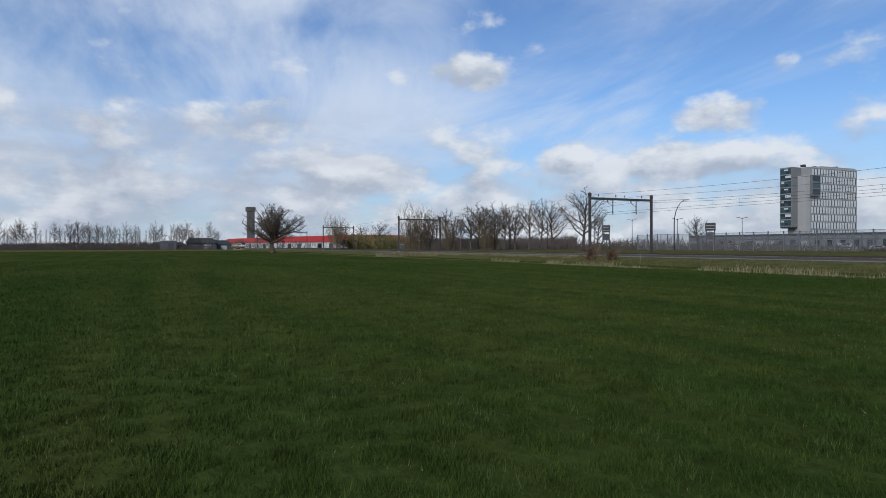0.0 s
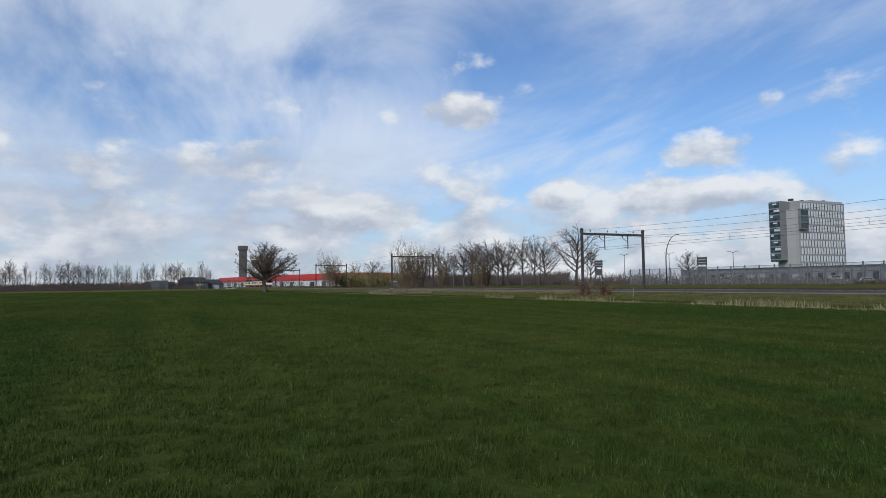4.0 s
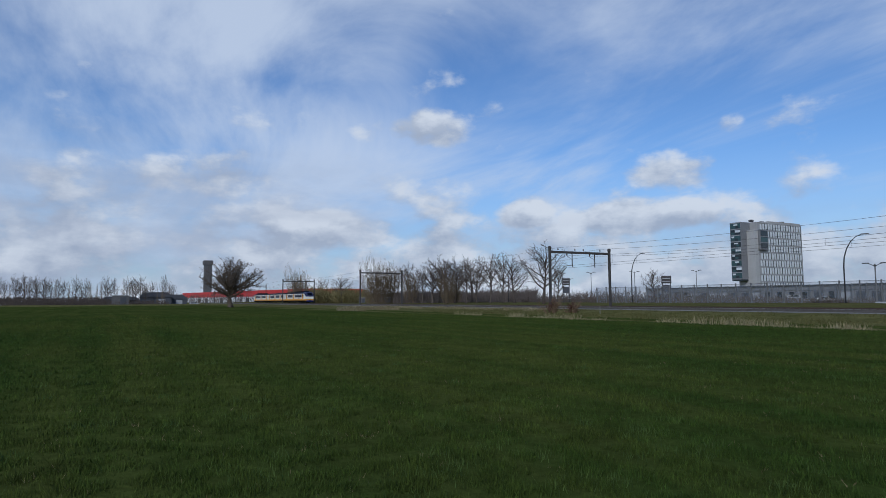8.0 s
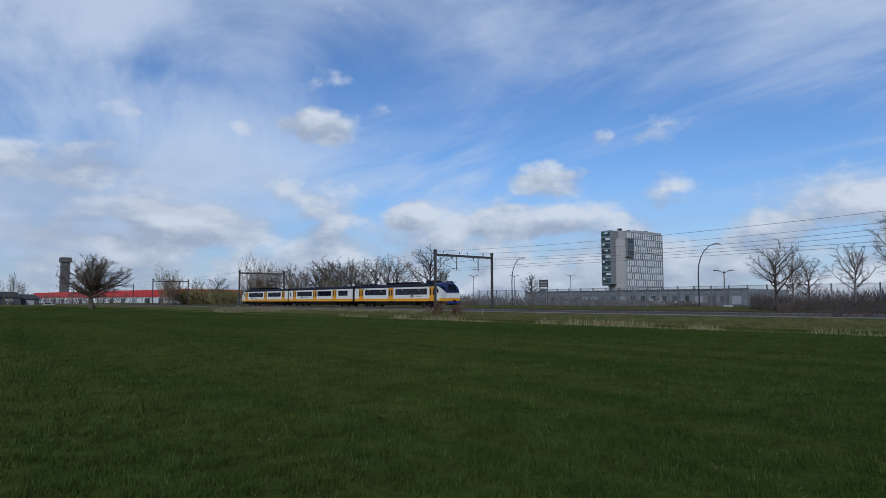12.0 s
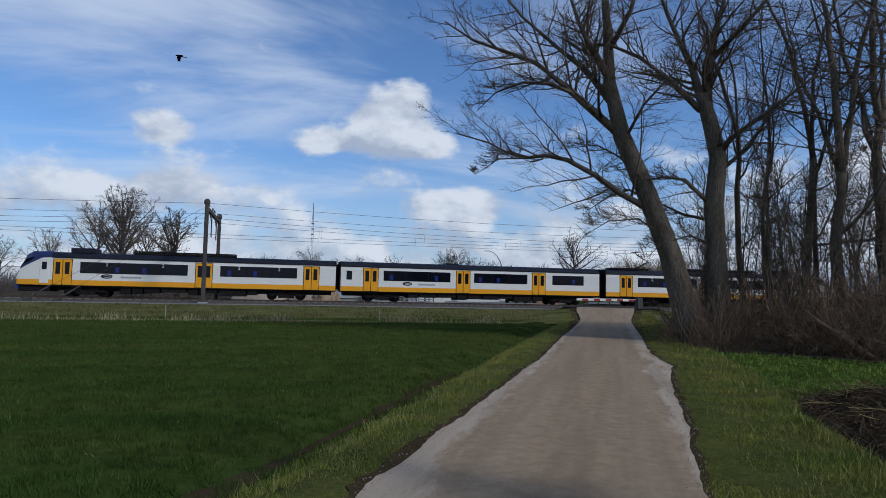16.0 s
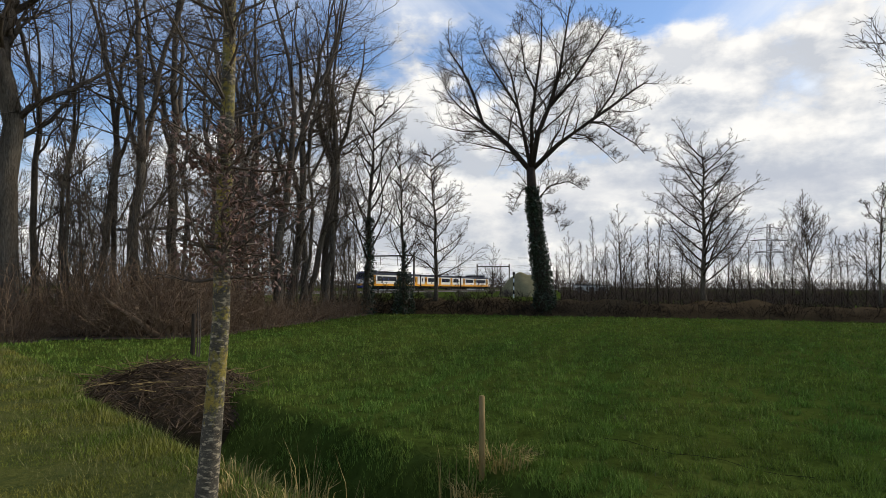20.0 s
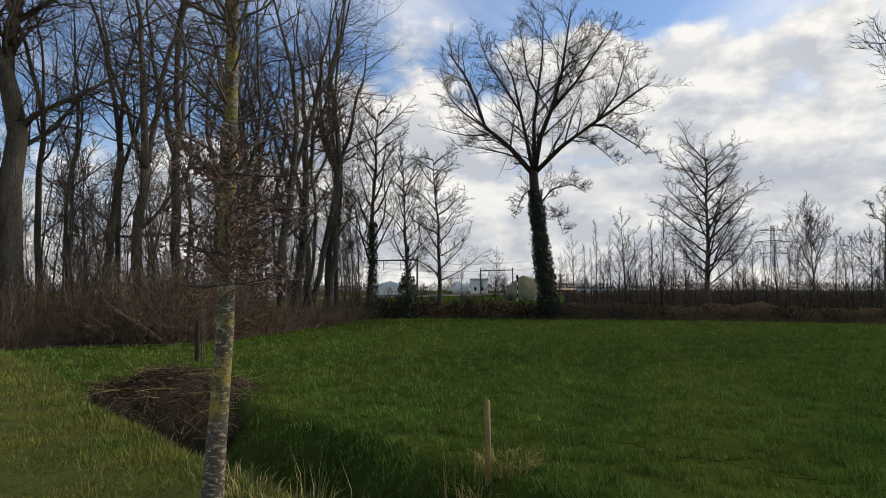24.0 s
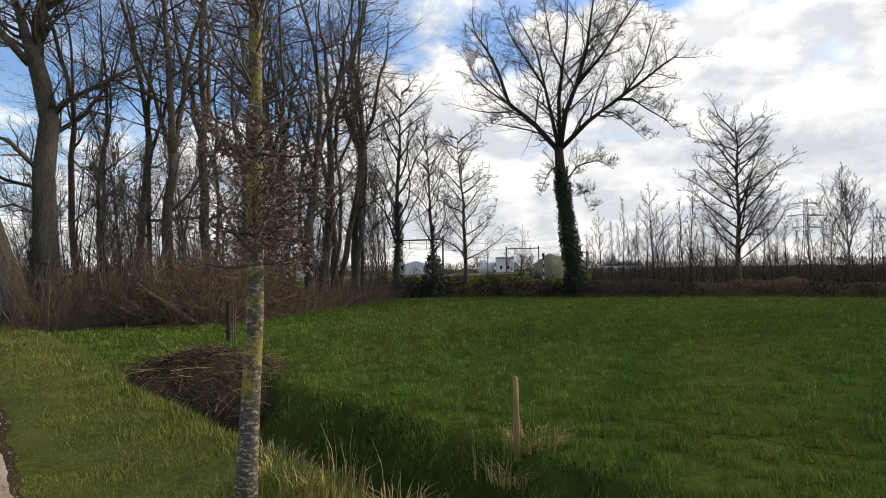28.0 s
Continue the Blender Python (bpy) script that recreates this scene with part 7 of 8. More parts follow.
def heap(name, az, d, w, dep, h, mat, label, category, seed, rough=0.25, dome=False):
    """A loose heap with an uneven outline, with lumps on it."""
    rng = random.Random(seed)
    ob = thing(name, at_polar(az, d), label, category)
    peaks = [(0, 0, 1.0)] if dome else [(-0.42, 0.1, 0.86), (0.02, -0.1, 1.0), (0.38, 0.0, 0.8), (0.15, 0.25, 0.7)]

    def height(u, v):
        """Height at u, v, in shares of the half width and half depth."""
        if dome:
            return h * max(0, 1 - (u * u + v * v) ** 1.15) * (1 + rough * noise.noise((u * 3, v * 3, seed)))
        best = max(g - 1.25 * math.hypot(u - a, (v - b) * 0.8) for a, b, g in peaks)
        best = min(best, 0.9 + 0.1 * best) + 0.16 * noise.noise((u * 2.6, v * 2.6, seed * 3.1)) + 0.07 * noise.noise((u * 8, v * 8, seed))
        return h * max(0, best) * (1 - step(math.hypot(u, v), 0.8, 1.0))
    sh = Shape()
    k = 28
    grid = [(-1 + 2 * i / k, -1 + 2 * j2 / k) for j2 in range(k + 1) for i in range(k + 1)]
    sh.add([(u * w / 2, v * dep / 2, height(u, v) - 0.12) for u, v in grid], [(j2 * (k + 1) + i, j2 * (k + 1) + i + 1, (j2 + 1) * (k + 1) + i + 1, (j2 + 1) * (k + 1) + i) for j2 in range(k) for i in range(k)])
    part("mass", sh, mat, ob, smooth=dome)
    lumps = Shape()
    for _ in range(40 if dome else 260):
        u, v = rng.uniform(-0.85, 0.85), rng.uniform(-0.85, 0.6)
        z = height(u, v)
        s = rng.uniform(0.05, 0.2) * (0.4 if dome else 1)
        if z > 0.1:
            lumps.box(u * w / 2, v * dep / 2, z - 0.12 + s * 0.2, s * 1.5, s, s, rng.uniform(0, 3), c=s * 0.25)
    part("lumps", lumps, mat, ob)["kind"] = "stuff"
    return ob


def make_yard():
    heap("rubble_heap", -1.4, 82, 8.6, 7, 2.7, M_RUBBLE, "wide heap of grey-beige crushed concrete in a yard", "rubble heap", 3)
    heap("rubble_heap", 1.7, 80, 3.4, 5, 1.3, M_RUBBLE, "low heap of pale rubble in a yard", "rubble heap", 4)
    heap("sand_heap", 3.9, 84, 4.2, 6, 2.3, M_SANDPILE, "brown sand heap in a yard", "sand heap", 5)
    cb = thing("white_cabinet", at_polar(13.95, 78), "white metal relay cabinet beside the railway", "cabinet")
    part("body", Shape().box(0, 0, 0.95, 1.9, 0.9, 1.8, c=0.03), M_WHITE, cb)
    for q in (-0.1, 0.25, 0.6):
        part("vent", Shape().box(q, -0.46, 1.35, 0.16, 0.04, 0.6), M_DSTEEL, cb, "dark vent slot")
    part("roof", Shape().box(0, 0, 1.9, 2.1, 1.1, 0.12, c=0.02), M_FRAMEW, cb)
    part("plinth", Shape().box(0, 0, 0.05, 2.0, 1.0, 0.2), M_SLEEPER, cb)
    rng = random.Random(8)
    for i in range(9):
        bl = thing("concrete_block", at_polar(6.8 + i * 0.62, 80 + rng.uniform(-3, 3), rng.uniform(0, 90)), "stacked pale concrete block in the yard", "concrete block", "blocks in the yard")
        h = rng.uniform(0.5, 1.3)
        part("block", Shape().box(0, 0, h / 2, rng.uniform(0.9, 1.6), 0.8, h, c=0.04), (M_RUBBLE, M_SLEEPER, M_SHEDL)[i % 3], bl)
    # white boundary wall with a row of small gabled canopies before it
    lb = thing("yard_building", at_polar(12.6, 100), "long low white flat-roofed building behind the yard", "building")
    part("wall", Shape().box(0, 0, 1.4, 11.6, 5, 2.8), M_WHITE, lb)
    part("roof", Shape().box(0, 0, 2.86, 11.9, 5.3, 0.12), M_SHEDL, lb)
    for i in range(3):
        part("window", Shape().box(-5.2 + 1.3 * i, -2.53, 1.5, 0.8, 0.06, 0.9), M_GLASSD, lb)
    for i in range(3):
        cp = thing("gabled_canopy", at_polar(11.7 + 0.98 * i, 92), "small open canopy with a yellow-edged gable in the yard", "canopy", "canopies in the yard")
        for q in (-0.7, 0.7):
            part("post", Shape().box(q, 0, 0.8, 0.1, 0.1, 1.6), M_SLEEPER, cp)
        part("roof", Shape().prism([(-0.85, 1.55), (0, 1.98), (0.85, 1.55), (0.85, 1.67), (0, 2.12), (-0.85, 1.67)], -0.7, 0.7), M_SHED, cp)
        part("gable_trim", Shape().prism([(-0.85, 1.44), (0, 1.88), (0.85, 1.44), (0.85, 1.6), (0, 2.06), (-0.85, 1.6)], -0.78, -0.70), M_YELLOW, cp, "yellow gable edge")
    wb = thing("white_building", at_polar(18.2, 100), "low white flat-roofed building beside the crossing", "building")
    part("wall", Shape().box(0, 0, 1.7, 8.4, 6, 3.4), M_WHITE, wb)
    part("roof", Shape().box(0, 0, 3.48, 8.8, 6.4, 0.16), M_FRAMEW, wb)
    part("door", Shape().box(2.9, -3.03, 1.05, 1.0, 0.08, 2.1), M_SHEDL, wb, "grey door")
    for i in range(2):
        part("window", Shape().box(-2.4 + 2.4 * i, -3.03, 1.9, 1.2, 0.08, 0.8), M_GLASSD, wb)
    ob = thing("orange_building", at_polar(23.65, 100), "small flat-roofed orange brick building beside the crossing", "building")
    part("wall", Shape().box(0, 0, 1.6, 4.7, 5, 3.2), M_TERRA, ob)
    part("roof", Shape().box(0, 0, 3.27, 4.9, 5.2, 0.14), M_SHEDL, ob)
    part("roof_box", Shape().box(-1.5, 0.6, 3.66, 0.6, 0.6, 0.64), M_WHITE, ob, "white box on the roof")
    win = part("window", Shape().box(0.8, -2.53, 1.9, 0.9, 0.06, 0.8), M_GLASSD, ob)
    part("window_frame", Shape().box(0.8, -2.52, 2.36, 1.1, 0.08, 0.1).box(0.8, -2.52, 1.44, 1.1, 0.08, 0.1).box(0.3, -2.52, 1.9, 0.1, 0.08, 0.82).box(1.3, -2.52, 1.9, 0.1, 0.08, 0.82), M_WHITE, win)
    # stacked pale rails and planks along the fence
    for i in range(7):
        st = thing("timber_stack", at_polar(8.4 + i * 0.8, 76 + rng.uniform(-1, 1), rng.uniform(-14, 8)), "low stack of pale planks in the yard", "plank stack", "plank stacks in the yard")
        for k in range(rng.randint(2, 4)):
            part("plank", Shape().box(rng.uniform(-0.15, 0.15), 0, 0.2 + k * 0.3, rng.uniform(1.3, 1.9), 0.5, 0.12), (M_SHEDL, M_SLEEPER, M_FRAMEW)[k % 3], st)
        for q in (-0.5, 0.5):
            part("bearer", Shape().box(q, 0, 0.35, 0.12, 0.4, 0.9), M_DSTEEL, st)
    bh = thing("brick_house", at_polar(13.0, 125), "brown brick house roof showing over the white building", "house")
    part("wall", Shape().box(0, 0, 2.0, 6, 7, 4.0), M_BRICK, bh)
    part("roof", Shape().prism([(-3.3, 4.0), (3.3, 4.0), (2.2, 5.7), (-2.2, 5.7)], -3.8, 3.8), M_BRICK, bh, "brown tiled roof")
    bb = thing("brick_shed", at_polar(4.2, 120), "long low shed with a dark blue roof behind the heaps", "shed")
    part("wall", Shape().box(0, 0, 0.9, 22, 8, 1.8), M_SHEDL, bb)
    part("roof", Shape().prism([(-11.4, 1.8), (11.4, 1.8), (10.4, 2.7), (-10.4, 2.7)], -4.4, 4.4), M_SHED, bb)
    for i in range(7):
        part("window", Shape().box(-9 + 3 * i, -4.04, 1.05, 1.6, 0.08, 0.8), M_GLASSD, bb)
    oh = thing("orange_hall", at_polar(-7.2, 112, 4), "low orange-red roofed hall behind bare trees", "hall")
    part("wall", Shape().box(0, 0, 1.2, 11.5, 8, 2.4), M_ORANGE, oh, "orange painted wall")
    part("roof", Shape().prism([(-6.1, 2.4), (6.1, 2.4), (5.6, 3.7), (-5.6, 3.7)], -4.4, 4.4), M_ORANGE, oh, "faded orange roof")
    part("gate", Shape().box(-1.5, -4.05, 1.0, 2.2, 0.1, 1.8), M_GLASSD, oh)
    part("gate", Shape().box(2.5, -4.05, 1.0, 2.2, 0.1, 1.8), M_SHED, oh)
    # white hall beyond the crossing
    wh = thing("white_hall", at_polar(29.9, 175), "bright white storage hall beyond the level crossing", "hall")
    part("wall", Shape().box(0, 0, 3.2, 6.6, 14, 6.4, c=0.1), M_WHITE, wh)
    part("side_shed", Shape().box(-7.4, 2, 2.2, 8, 8, 4.4), M_SHED, wh)
    part("gate", Shape().box(0.9, -7.03, 1.8, 3.0, 0.1, 3.6), M_SHEDL, wh)
    for az, d, w in ((56.2, 135, 7), (67.6, 158, 9), (44.0, 150, 8)):
        b = thing("white_shed", at_polar(az, d), "low white shed seen through the wood", "shed", "white sheds")
        part("wall", Shape().box(0, 0, 1.1, w, 6, 2.2), M_WHITE, b)
        part("roof", Shape().prism([(-w / 2 - 0.3, 2.2), (w / 2 + 0.3, 2.2), (0, 3.6)], -3.2, 3.2), M_FRAMEW, b)
    # parked cars and vans
    for az, d, kind, mat in ((-32.2, 194, 1, M_SHEDL), (-30.2, 194, 0, M_FRAMEW), (-40.0, 194, 1, M_SHEDL), (-96.4, 300, 0, M_SHEDL), (-92.0, 300, 0, M_SHED), (-83.0, 280, 0, M_SHEDL), (29.0, 150, 0, M_SHED), (21.1, 94, 1, M_WHITE), (21.9, 97, 0, M_SHEDL)):
        vehicle(az, d, kind, mat)


def vehicle(az, d, van, mat):
    ob = thing("parked_van" if van else "parked_car", at_polar(az, d), "parked van beside the hall" if van else "parked car at the roadside", "van" if van else "car", "parked vehicles")
    h = 2.0 if van else 1.45
    prof = [(-2.3, 0.35), (2.3, 0.35), (2.3, 0.9), (1.5, 1.0), (0.9, h), (-2.2, h), (-2.3, 0.9)] if van else [(-2.1, 0.35), (2.1, 0.35), (2.1, 0.8), (1.2, 0.95), (0.5, h), (-1.3, h), (-2.0, 0.95)]
    part("body", Shape().prism(prof, -0.85, 0.85), mat, ob)
    part("side_window", Shape().box(-0.3, -0.86, h - 0.3, 1.9, 0.04, 0.4), M_GLASSD, ob)
    for x in (-1.35, 1.35):
        for y in (-0.8, 0.8):
            part("wheel", Shape().disc((x, y, 0.32), (0, 1, 0), 0.32, 0.2, 12), M_BLACK, ob)


def make_crossing():
    # boom of the barrier, lowered over the lane
    x, y = polar(31.7, 57.5)
    b = thing("level_crossing_barrier", pose(x, y, ground_z(x, y) - 0.02, 0, 0, 178), "lowered red and white boom of the level crossing", "crossing barrier")
    part("machine", Shape().box(0, 0, 0.5, 0.5, 0.45, 1.0, c=0.04), M_DSTEEL, b)
    boom = part("boom", Shape().box(3.0, 0, 0.82, 5.4, 0.06, 0.06), M_FRAMEW, b, "white barrier boom")
    for i in range(5):
        part("boom_board", Shape().box(0.75 + i * 1.08, 0.05, 0.73, 0.52, 0.05, 0.17), M_SIGNRED, boom, "red warning board")
        part("boom_board", Shape().box(1.29 + i * 1.08, 0.05, 0.73, 0.52, 0.05, 0.17), M_WHITE, boom, "white warning board")
    for i in range(9):
        x, y = polar(24.5 + 0.95 * i, 73.5)
        f = thing("fence_post", place(x, y, 0), "dark fence post beside the level crossing", "post", "fence posts at the crossing")
        part("post", Shape().box(0, 0, 0.55, 0.14, 0.14, 1.3, c=0.02), M_DSTEEL, f)
    deck = [[on_road(s, n) for n in (-4.2, -2, 0, 2, 4.2)] for s in (55, 59, 64, 68, 74)]
    v = [(x, y, RAIL_Z - 0.015 if i > 4 else RAIL_Z - 0.035) for i, (x, y) in enumerate(q for r in deck for q in r)]
    sh = Shape().add(v, [(j * 5 + i, j * 5 + i + 1, j * 5 + i + 6, j * 5 + i + 5) for j in range(4) for i in range(4)])
    sh.add([(x, y, z - 0.5) for x, y, z in v], [])
    tagged(part("crossing_deck", sh, M_DECK), "level-crossing deck, coloured dark for the shadows along the rails", "crossing deck", kind="structure")
    ss = spaced([(74, 130, 4)])
    strip("far_road", [[on_road(s, n) for n in lerp(-3, 3, 3)] for s in ss], M_PATH, "grey road beyond the level crossing", "road", 0.05)
    strip("bypass_road", [[(x, y) for y in lerp(88.5, 96, 3)] for x in spaced([(-420, 60, 16)])], M_PATH, "grey bypass road beyond the railway", "road", 0.06)
    bank = [[(*polar(a, d), z) for d, z in ((250, 0.0), (252, 0.3), (258, 0.5), (262, 0.0))] for a in spaced([(-112, -82.5, 1.5)])]
    sh = Shape().add([p for r in bank for p in r], [(j * 4 + i, j * 4 + i + 1, j * 4 + i + 5, j * 4 + i + 4) for j in range(len(bank) - 1) for i in range(3)])
    tagged(part("far_lane", sh, M_ROUGH), "low raised lane along the field's far edge", "road", kind="structure")
    strip("yard_ground", [[polar(a, d) for d in (68, 76, 86, 98)] for a in spaced([(-3, 26, 1.5)])], M_PATH, "bare gravel yard beyond the railway", "yard", 0.05)
    for az, d, h in ((-9.4, 37, 0.6), (8.6, 36, 0.8), (-47.5, 66, 0.8)):
        mk = thing("marker_post", at_polar(az, d), "thin pale marker post in the rough grass", "marker post", "marker posts")
        part("post", Shape().box(0, 0, h / 2, 0.06, 0.06, h + 0.1, c=0.01), M_SLEEPER, mk)


def make_masts():
    # guyed lattice mast
    ob = thing("radio_mast", at_polar(2.62, 520), "tall slim lattice radio mast on the horizon", "radio mast")
    sh = Shape()
    for sx, sy in ((-1, -1), (1, -1), (1, 1), (-1, 1)):
        sh.tube([(sx * 0.8, sy * 0.8, 0), (sx * 0.6, sy * 0.6, 58)], 0.10, 4)
    for i in range(19):
        z = i * 3.05
        k = 0.8 - 0.2 * z / 58
        for s in (-1, 1):
            sh.tube([(-k, s * k, z), (k, s * k, z + 3.05)], 0.05, 3)
            sh.tube([(s * k, -k, z + 3.05), (s * k, k, z)], 0.05, 3)
    part("lattice", sh, M_STEEL, ob)
    part("antenna", Shape().tube([(0, 0, 58), (0, 0, 72)], [0.55, 0.25], 8), M_STEEL, ob)
    for z in (46, 50.5, 55):
        part("dish_ring", Shape().tube([(0, 0, z), (0, 0, z + 0.8)], 1.15, 10), M_STEEL, ob)
    # power pylons with lines
    ends = []
    for i, (az, d) in enumerate(((100.2, 300), (66.0, 560), (126.0, 330))):
        m = at_polar(az, d, -az + 20)
        if i:
            copy_thing(first, m)
        else:
            first = py = thing("power_pylon", m, "grey lattice power pylon beyond the meadow", "power pylon", "power pylons")
            sh = Shape()
            for sx, sy in ((-1, -1), (1, -1), (1, 1), (-1, 1)):
                sh.tube([(sx * 2.2, sy * 2.2, 0), (sx * 0.8, sy * 0.8, 16), (sx * 0.5, sy * 0.5, 29)], 0.12, 4)
            for k in range(10):
                z0, z1 = k * 2.9, k * 2.9 + 2.9
                a, b = (float(np.interp(z, [0, 16, 29], [2.2, 0.8, 0.5])) for z in (z0, z1))
                for s in (-1, 1):
                    sh.tube([(-a, s * a, z0), (b, s * b, z1)], 0.06, 3).tube([(a, s * a, z0), (-b, s * b, z1)], 0.06, 3)
            part("lattice", sh, M_DSTEEL, py)
            for z, w in ((16.5, 6), (21.5, 7.5), (26.5, 5.5)):
                part("crossarm", Shape().tube([(-w, 0, z + 0.4), (0, 0, z + 1.2), (w, 0, z + 0.4)], 0.14, 4).tube([(-w, 0, z + 0.4), (w, 0, z + 0.4)], 0.10, 4), M_DSTEEL, py)
        ends.append(m)
    for w, z in ((-6, 16.2), (6, 16.2), (-7.5, 21.2), (7.5, 21.2), (-5.5, 26.2), (5.5, 26.2)):
        pts = []
        for a, b in ((ends[1], ends[0]), (ends[0], ends[2])):
            p, q = a @ Vector((w, 0, z)), b @ Vector((w, 0, z))
            for k in range(10):
                u = k / 10
                c = p.lerp(q, u)
                pts.append((c.x, c.y, c.z - 7 * 4 * u * (1 - u)))
        tagged(part("power_line", Shape().tube(pts, 0.05, 3), M_WIRE), "dark power line sagging between pylons", "power line", "power lines")
    # double-headed lamp with its pale base, and plain ones along the hall
    for i, (az, d, h) in enumerate(((-26.9, 100, 5.7), (-44.5, 190, 9), (-48.2, 190, 9), (-39.5, 190, 9), (-51.4, 190, 8.5))):
        ob = thing("twin_lamp", at_polar(az, d), "pale street lamp with two short arms", "street lamp", "twin lamps")
        part("post", Shape().tube([(0, 0, 0), (0, 0, h)], [0.11, 0.07], 8), M_STEEL, ob)
        for s in (-1, 1):
            part("arm", Shape().tube([(0, 0, h - 0.4), (s * 0.4, 0, h - 0.1), (s * 0.8, 0, h + 0.05)], 0.05, 5), M_STEEL, ob)
            part("lamp_head", Shape().box(s * 1.0, 0, h + 0.08, 0.8, 0.3, 0.12, c=0.03), M_DSTEEL, ob)
        part("lamp_head", Shape().box(0, -0.9, h - 0.25, 0.3, 0.8, 0.12, c=0.03), M_DSTEEL, ob)
        if not i:
            part("base", Shape().box(0.4, 0, 0.35, 1.3, 0.8, 0.7, c=0.05), M_SHEDL, ob, "white box at its foot")
    # advertising pylons beyond the bypass
    for az, d, h, w in ((-41.9, 150, 6.4, 2.1), (-50.4, 150, 6.2, 1.8)):
        ob = thing("advertising_pylon", at_polar(az, d), "dark advertising pylon with pale stripes", "advertising pylon", "advertising pylons")
        for s in (-1, 1):
            part("leg", Shape().box(s * w * 0.4, 0, h / 2, 0.2, 0.3, h), M_DSTEEL, ob)
        part("panel", Shape().box(0, 0, h * 0.86, w, 0.35, h * 0.26, c=0.03), M_DSTEEL, ob)
        part("panel", Shape().box(0, 0, h * 0.55, w * 0.9, 0.35, h * 0.24, c=0.03), M_SHED, ob)
        for q in (0.80, 0.9):
            part("panel_stripe", Shape().box(0, -0.2, h * q, w * 0.8, 0.06, h * 0.03), M_SHEDL, ob)


def make_right_distance():
    # round mound, striped post, dome and small house seen over the hedge
    heap("earth_mound", 80.0, 108, 8.6, 8, 4.1, M_HAY, "rounded yellow-green mossy earth mound behind the hedge", "mound", 9, 0.10, True)
    sp = thing("striped_post", at_polar(79.15, 90), "black and white striped railway marker post", "marker post")
    for i in range(6):
        part("stripe", Shape().box(0, 0, 0.3 + 0.55 * i, 0.16, 0.16, 0.55, c=0.01), (M_FRAMEW, M_BLACK)[i % 2], sp)
    part("signal_head", Shape().box(0, 0, 3.5, 0.34, 0.3, 0.5, c=0.04), M_BLACK, sp)
    dm = thing("white_dome", at_polar(73.9, 236), "white round storage dome beyond the railway", "storage dome")
    rings = [[(3.2 * math.cos(t) * math.cos(a), 3.2 * math.cos(t) * math.sin(a), 1.8 + 3.2 * math.sin(t)) for a in (2 * math.pi * i / 20 for i in range(20))] for t in (0, 0.3, 0.6, 0.9, 1.2, 1.45)]
    part("dome", Shape().loft([[(x, y, 0) for x, y, z in rings[0]]] + rings), M_WHITE, dm, smooth=True)
    # dark sheds at the end of the far tree row
    for az, d, w, h in ((-86.0, 292, 12, 5.4), (-84.6, 296, 10, 4.4), (-88.6, 300, 14, 3.6)):
        sd = thing("dark_shed", at_polar(az, d), "low dark barn at the field's far edge", "barn", "barns at the field's far edge")
        part("wall", Shape().box(0, 0, h * 0.3, w, 8, h * 0.6), M_SHED, sd)
        part("roof", Shape().prism([(-w / 2 - 0.4, h * 0.6), (w / 2 + 0.4, h * 0.6), (w / 2 - 1.6, h), (1.6 - w / 2, h)], -4.4, 4.4), M_SHED, sd)
        part("gate", Shape().box(w * 0.2, -4.03, h * 0.24, 2.6, 0.08, h * 0.46), M_SHEDL, sd)
    ho = thing("white_house", at_polar(75.7, 236), "small white house beyond the railway", "house")
    part("wall", Shape().box(0, 0, 2.5, 6.4, 6, 5.0), M_WHITE, ho)
    part("roof", Shape().prism([(-3.6, 5.0), (3.6, 5.0), (3.2, 5.7), (-3.2, 5.7)], -3.3, 3.3), M_SHEDL, ho)
    for x in (-1.4, 1.2):
        part("window", Shape().box(x, -3.03, 1.9, 0.9, 0.08, 1.2), M_GLASSD, ho)
    ls = thing("light_house_row", at_polar(86.0, 150), "pale low sheds seen through thin trees", "shed")
    part("wall", Shape().box(0, 0, 1.0, 8, 4, 2.0), M_FRAMEW, ls)
    part("roof", Shape().box(0, 0, 2.1, 8.6, 4.6, 0.25), M_SHED, ls)
    for i in range(3):
        part("door", Shape().box(-2.6 + 2.6 * i, -2.03, 0.85, 1.1, 0.06, 1.6), M_SHED, ls)


def make_huts():
    for az, d, w in ((-68.8, 212, 2.4), (-66.5, 194, 2.2), (-88.6, 276, 7.0)):
        ob = thing("shelter", at_polar(az, d), "small flat-roofed shelter with pale roof edge", "shelter", "shelters")
        h = 1.9 if w < 5 else 3.9
        part("wall", Shape().box(0, 0, h / 2, w * 0.86, 2.2, h), M_HAZE, ob)
        part("roof", Shape().box(0, 0, h + 0.14, w, 2.8, 0.16, c=0.04), M_SHEDL, ob)
        part("door", Shape().box(w * 0.15, -1.12, h * 0.42, w * 0.3, 0.08, h * 0.8), M_SHED, ob)


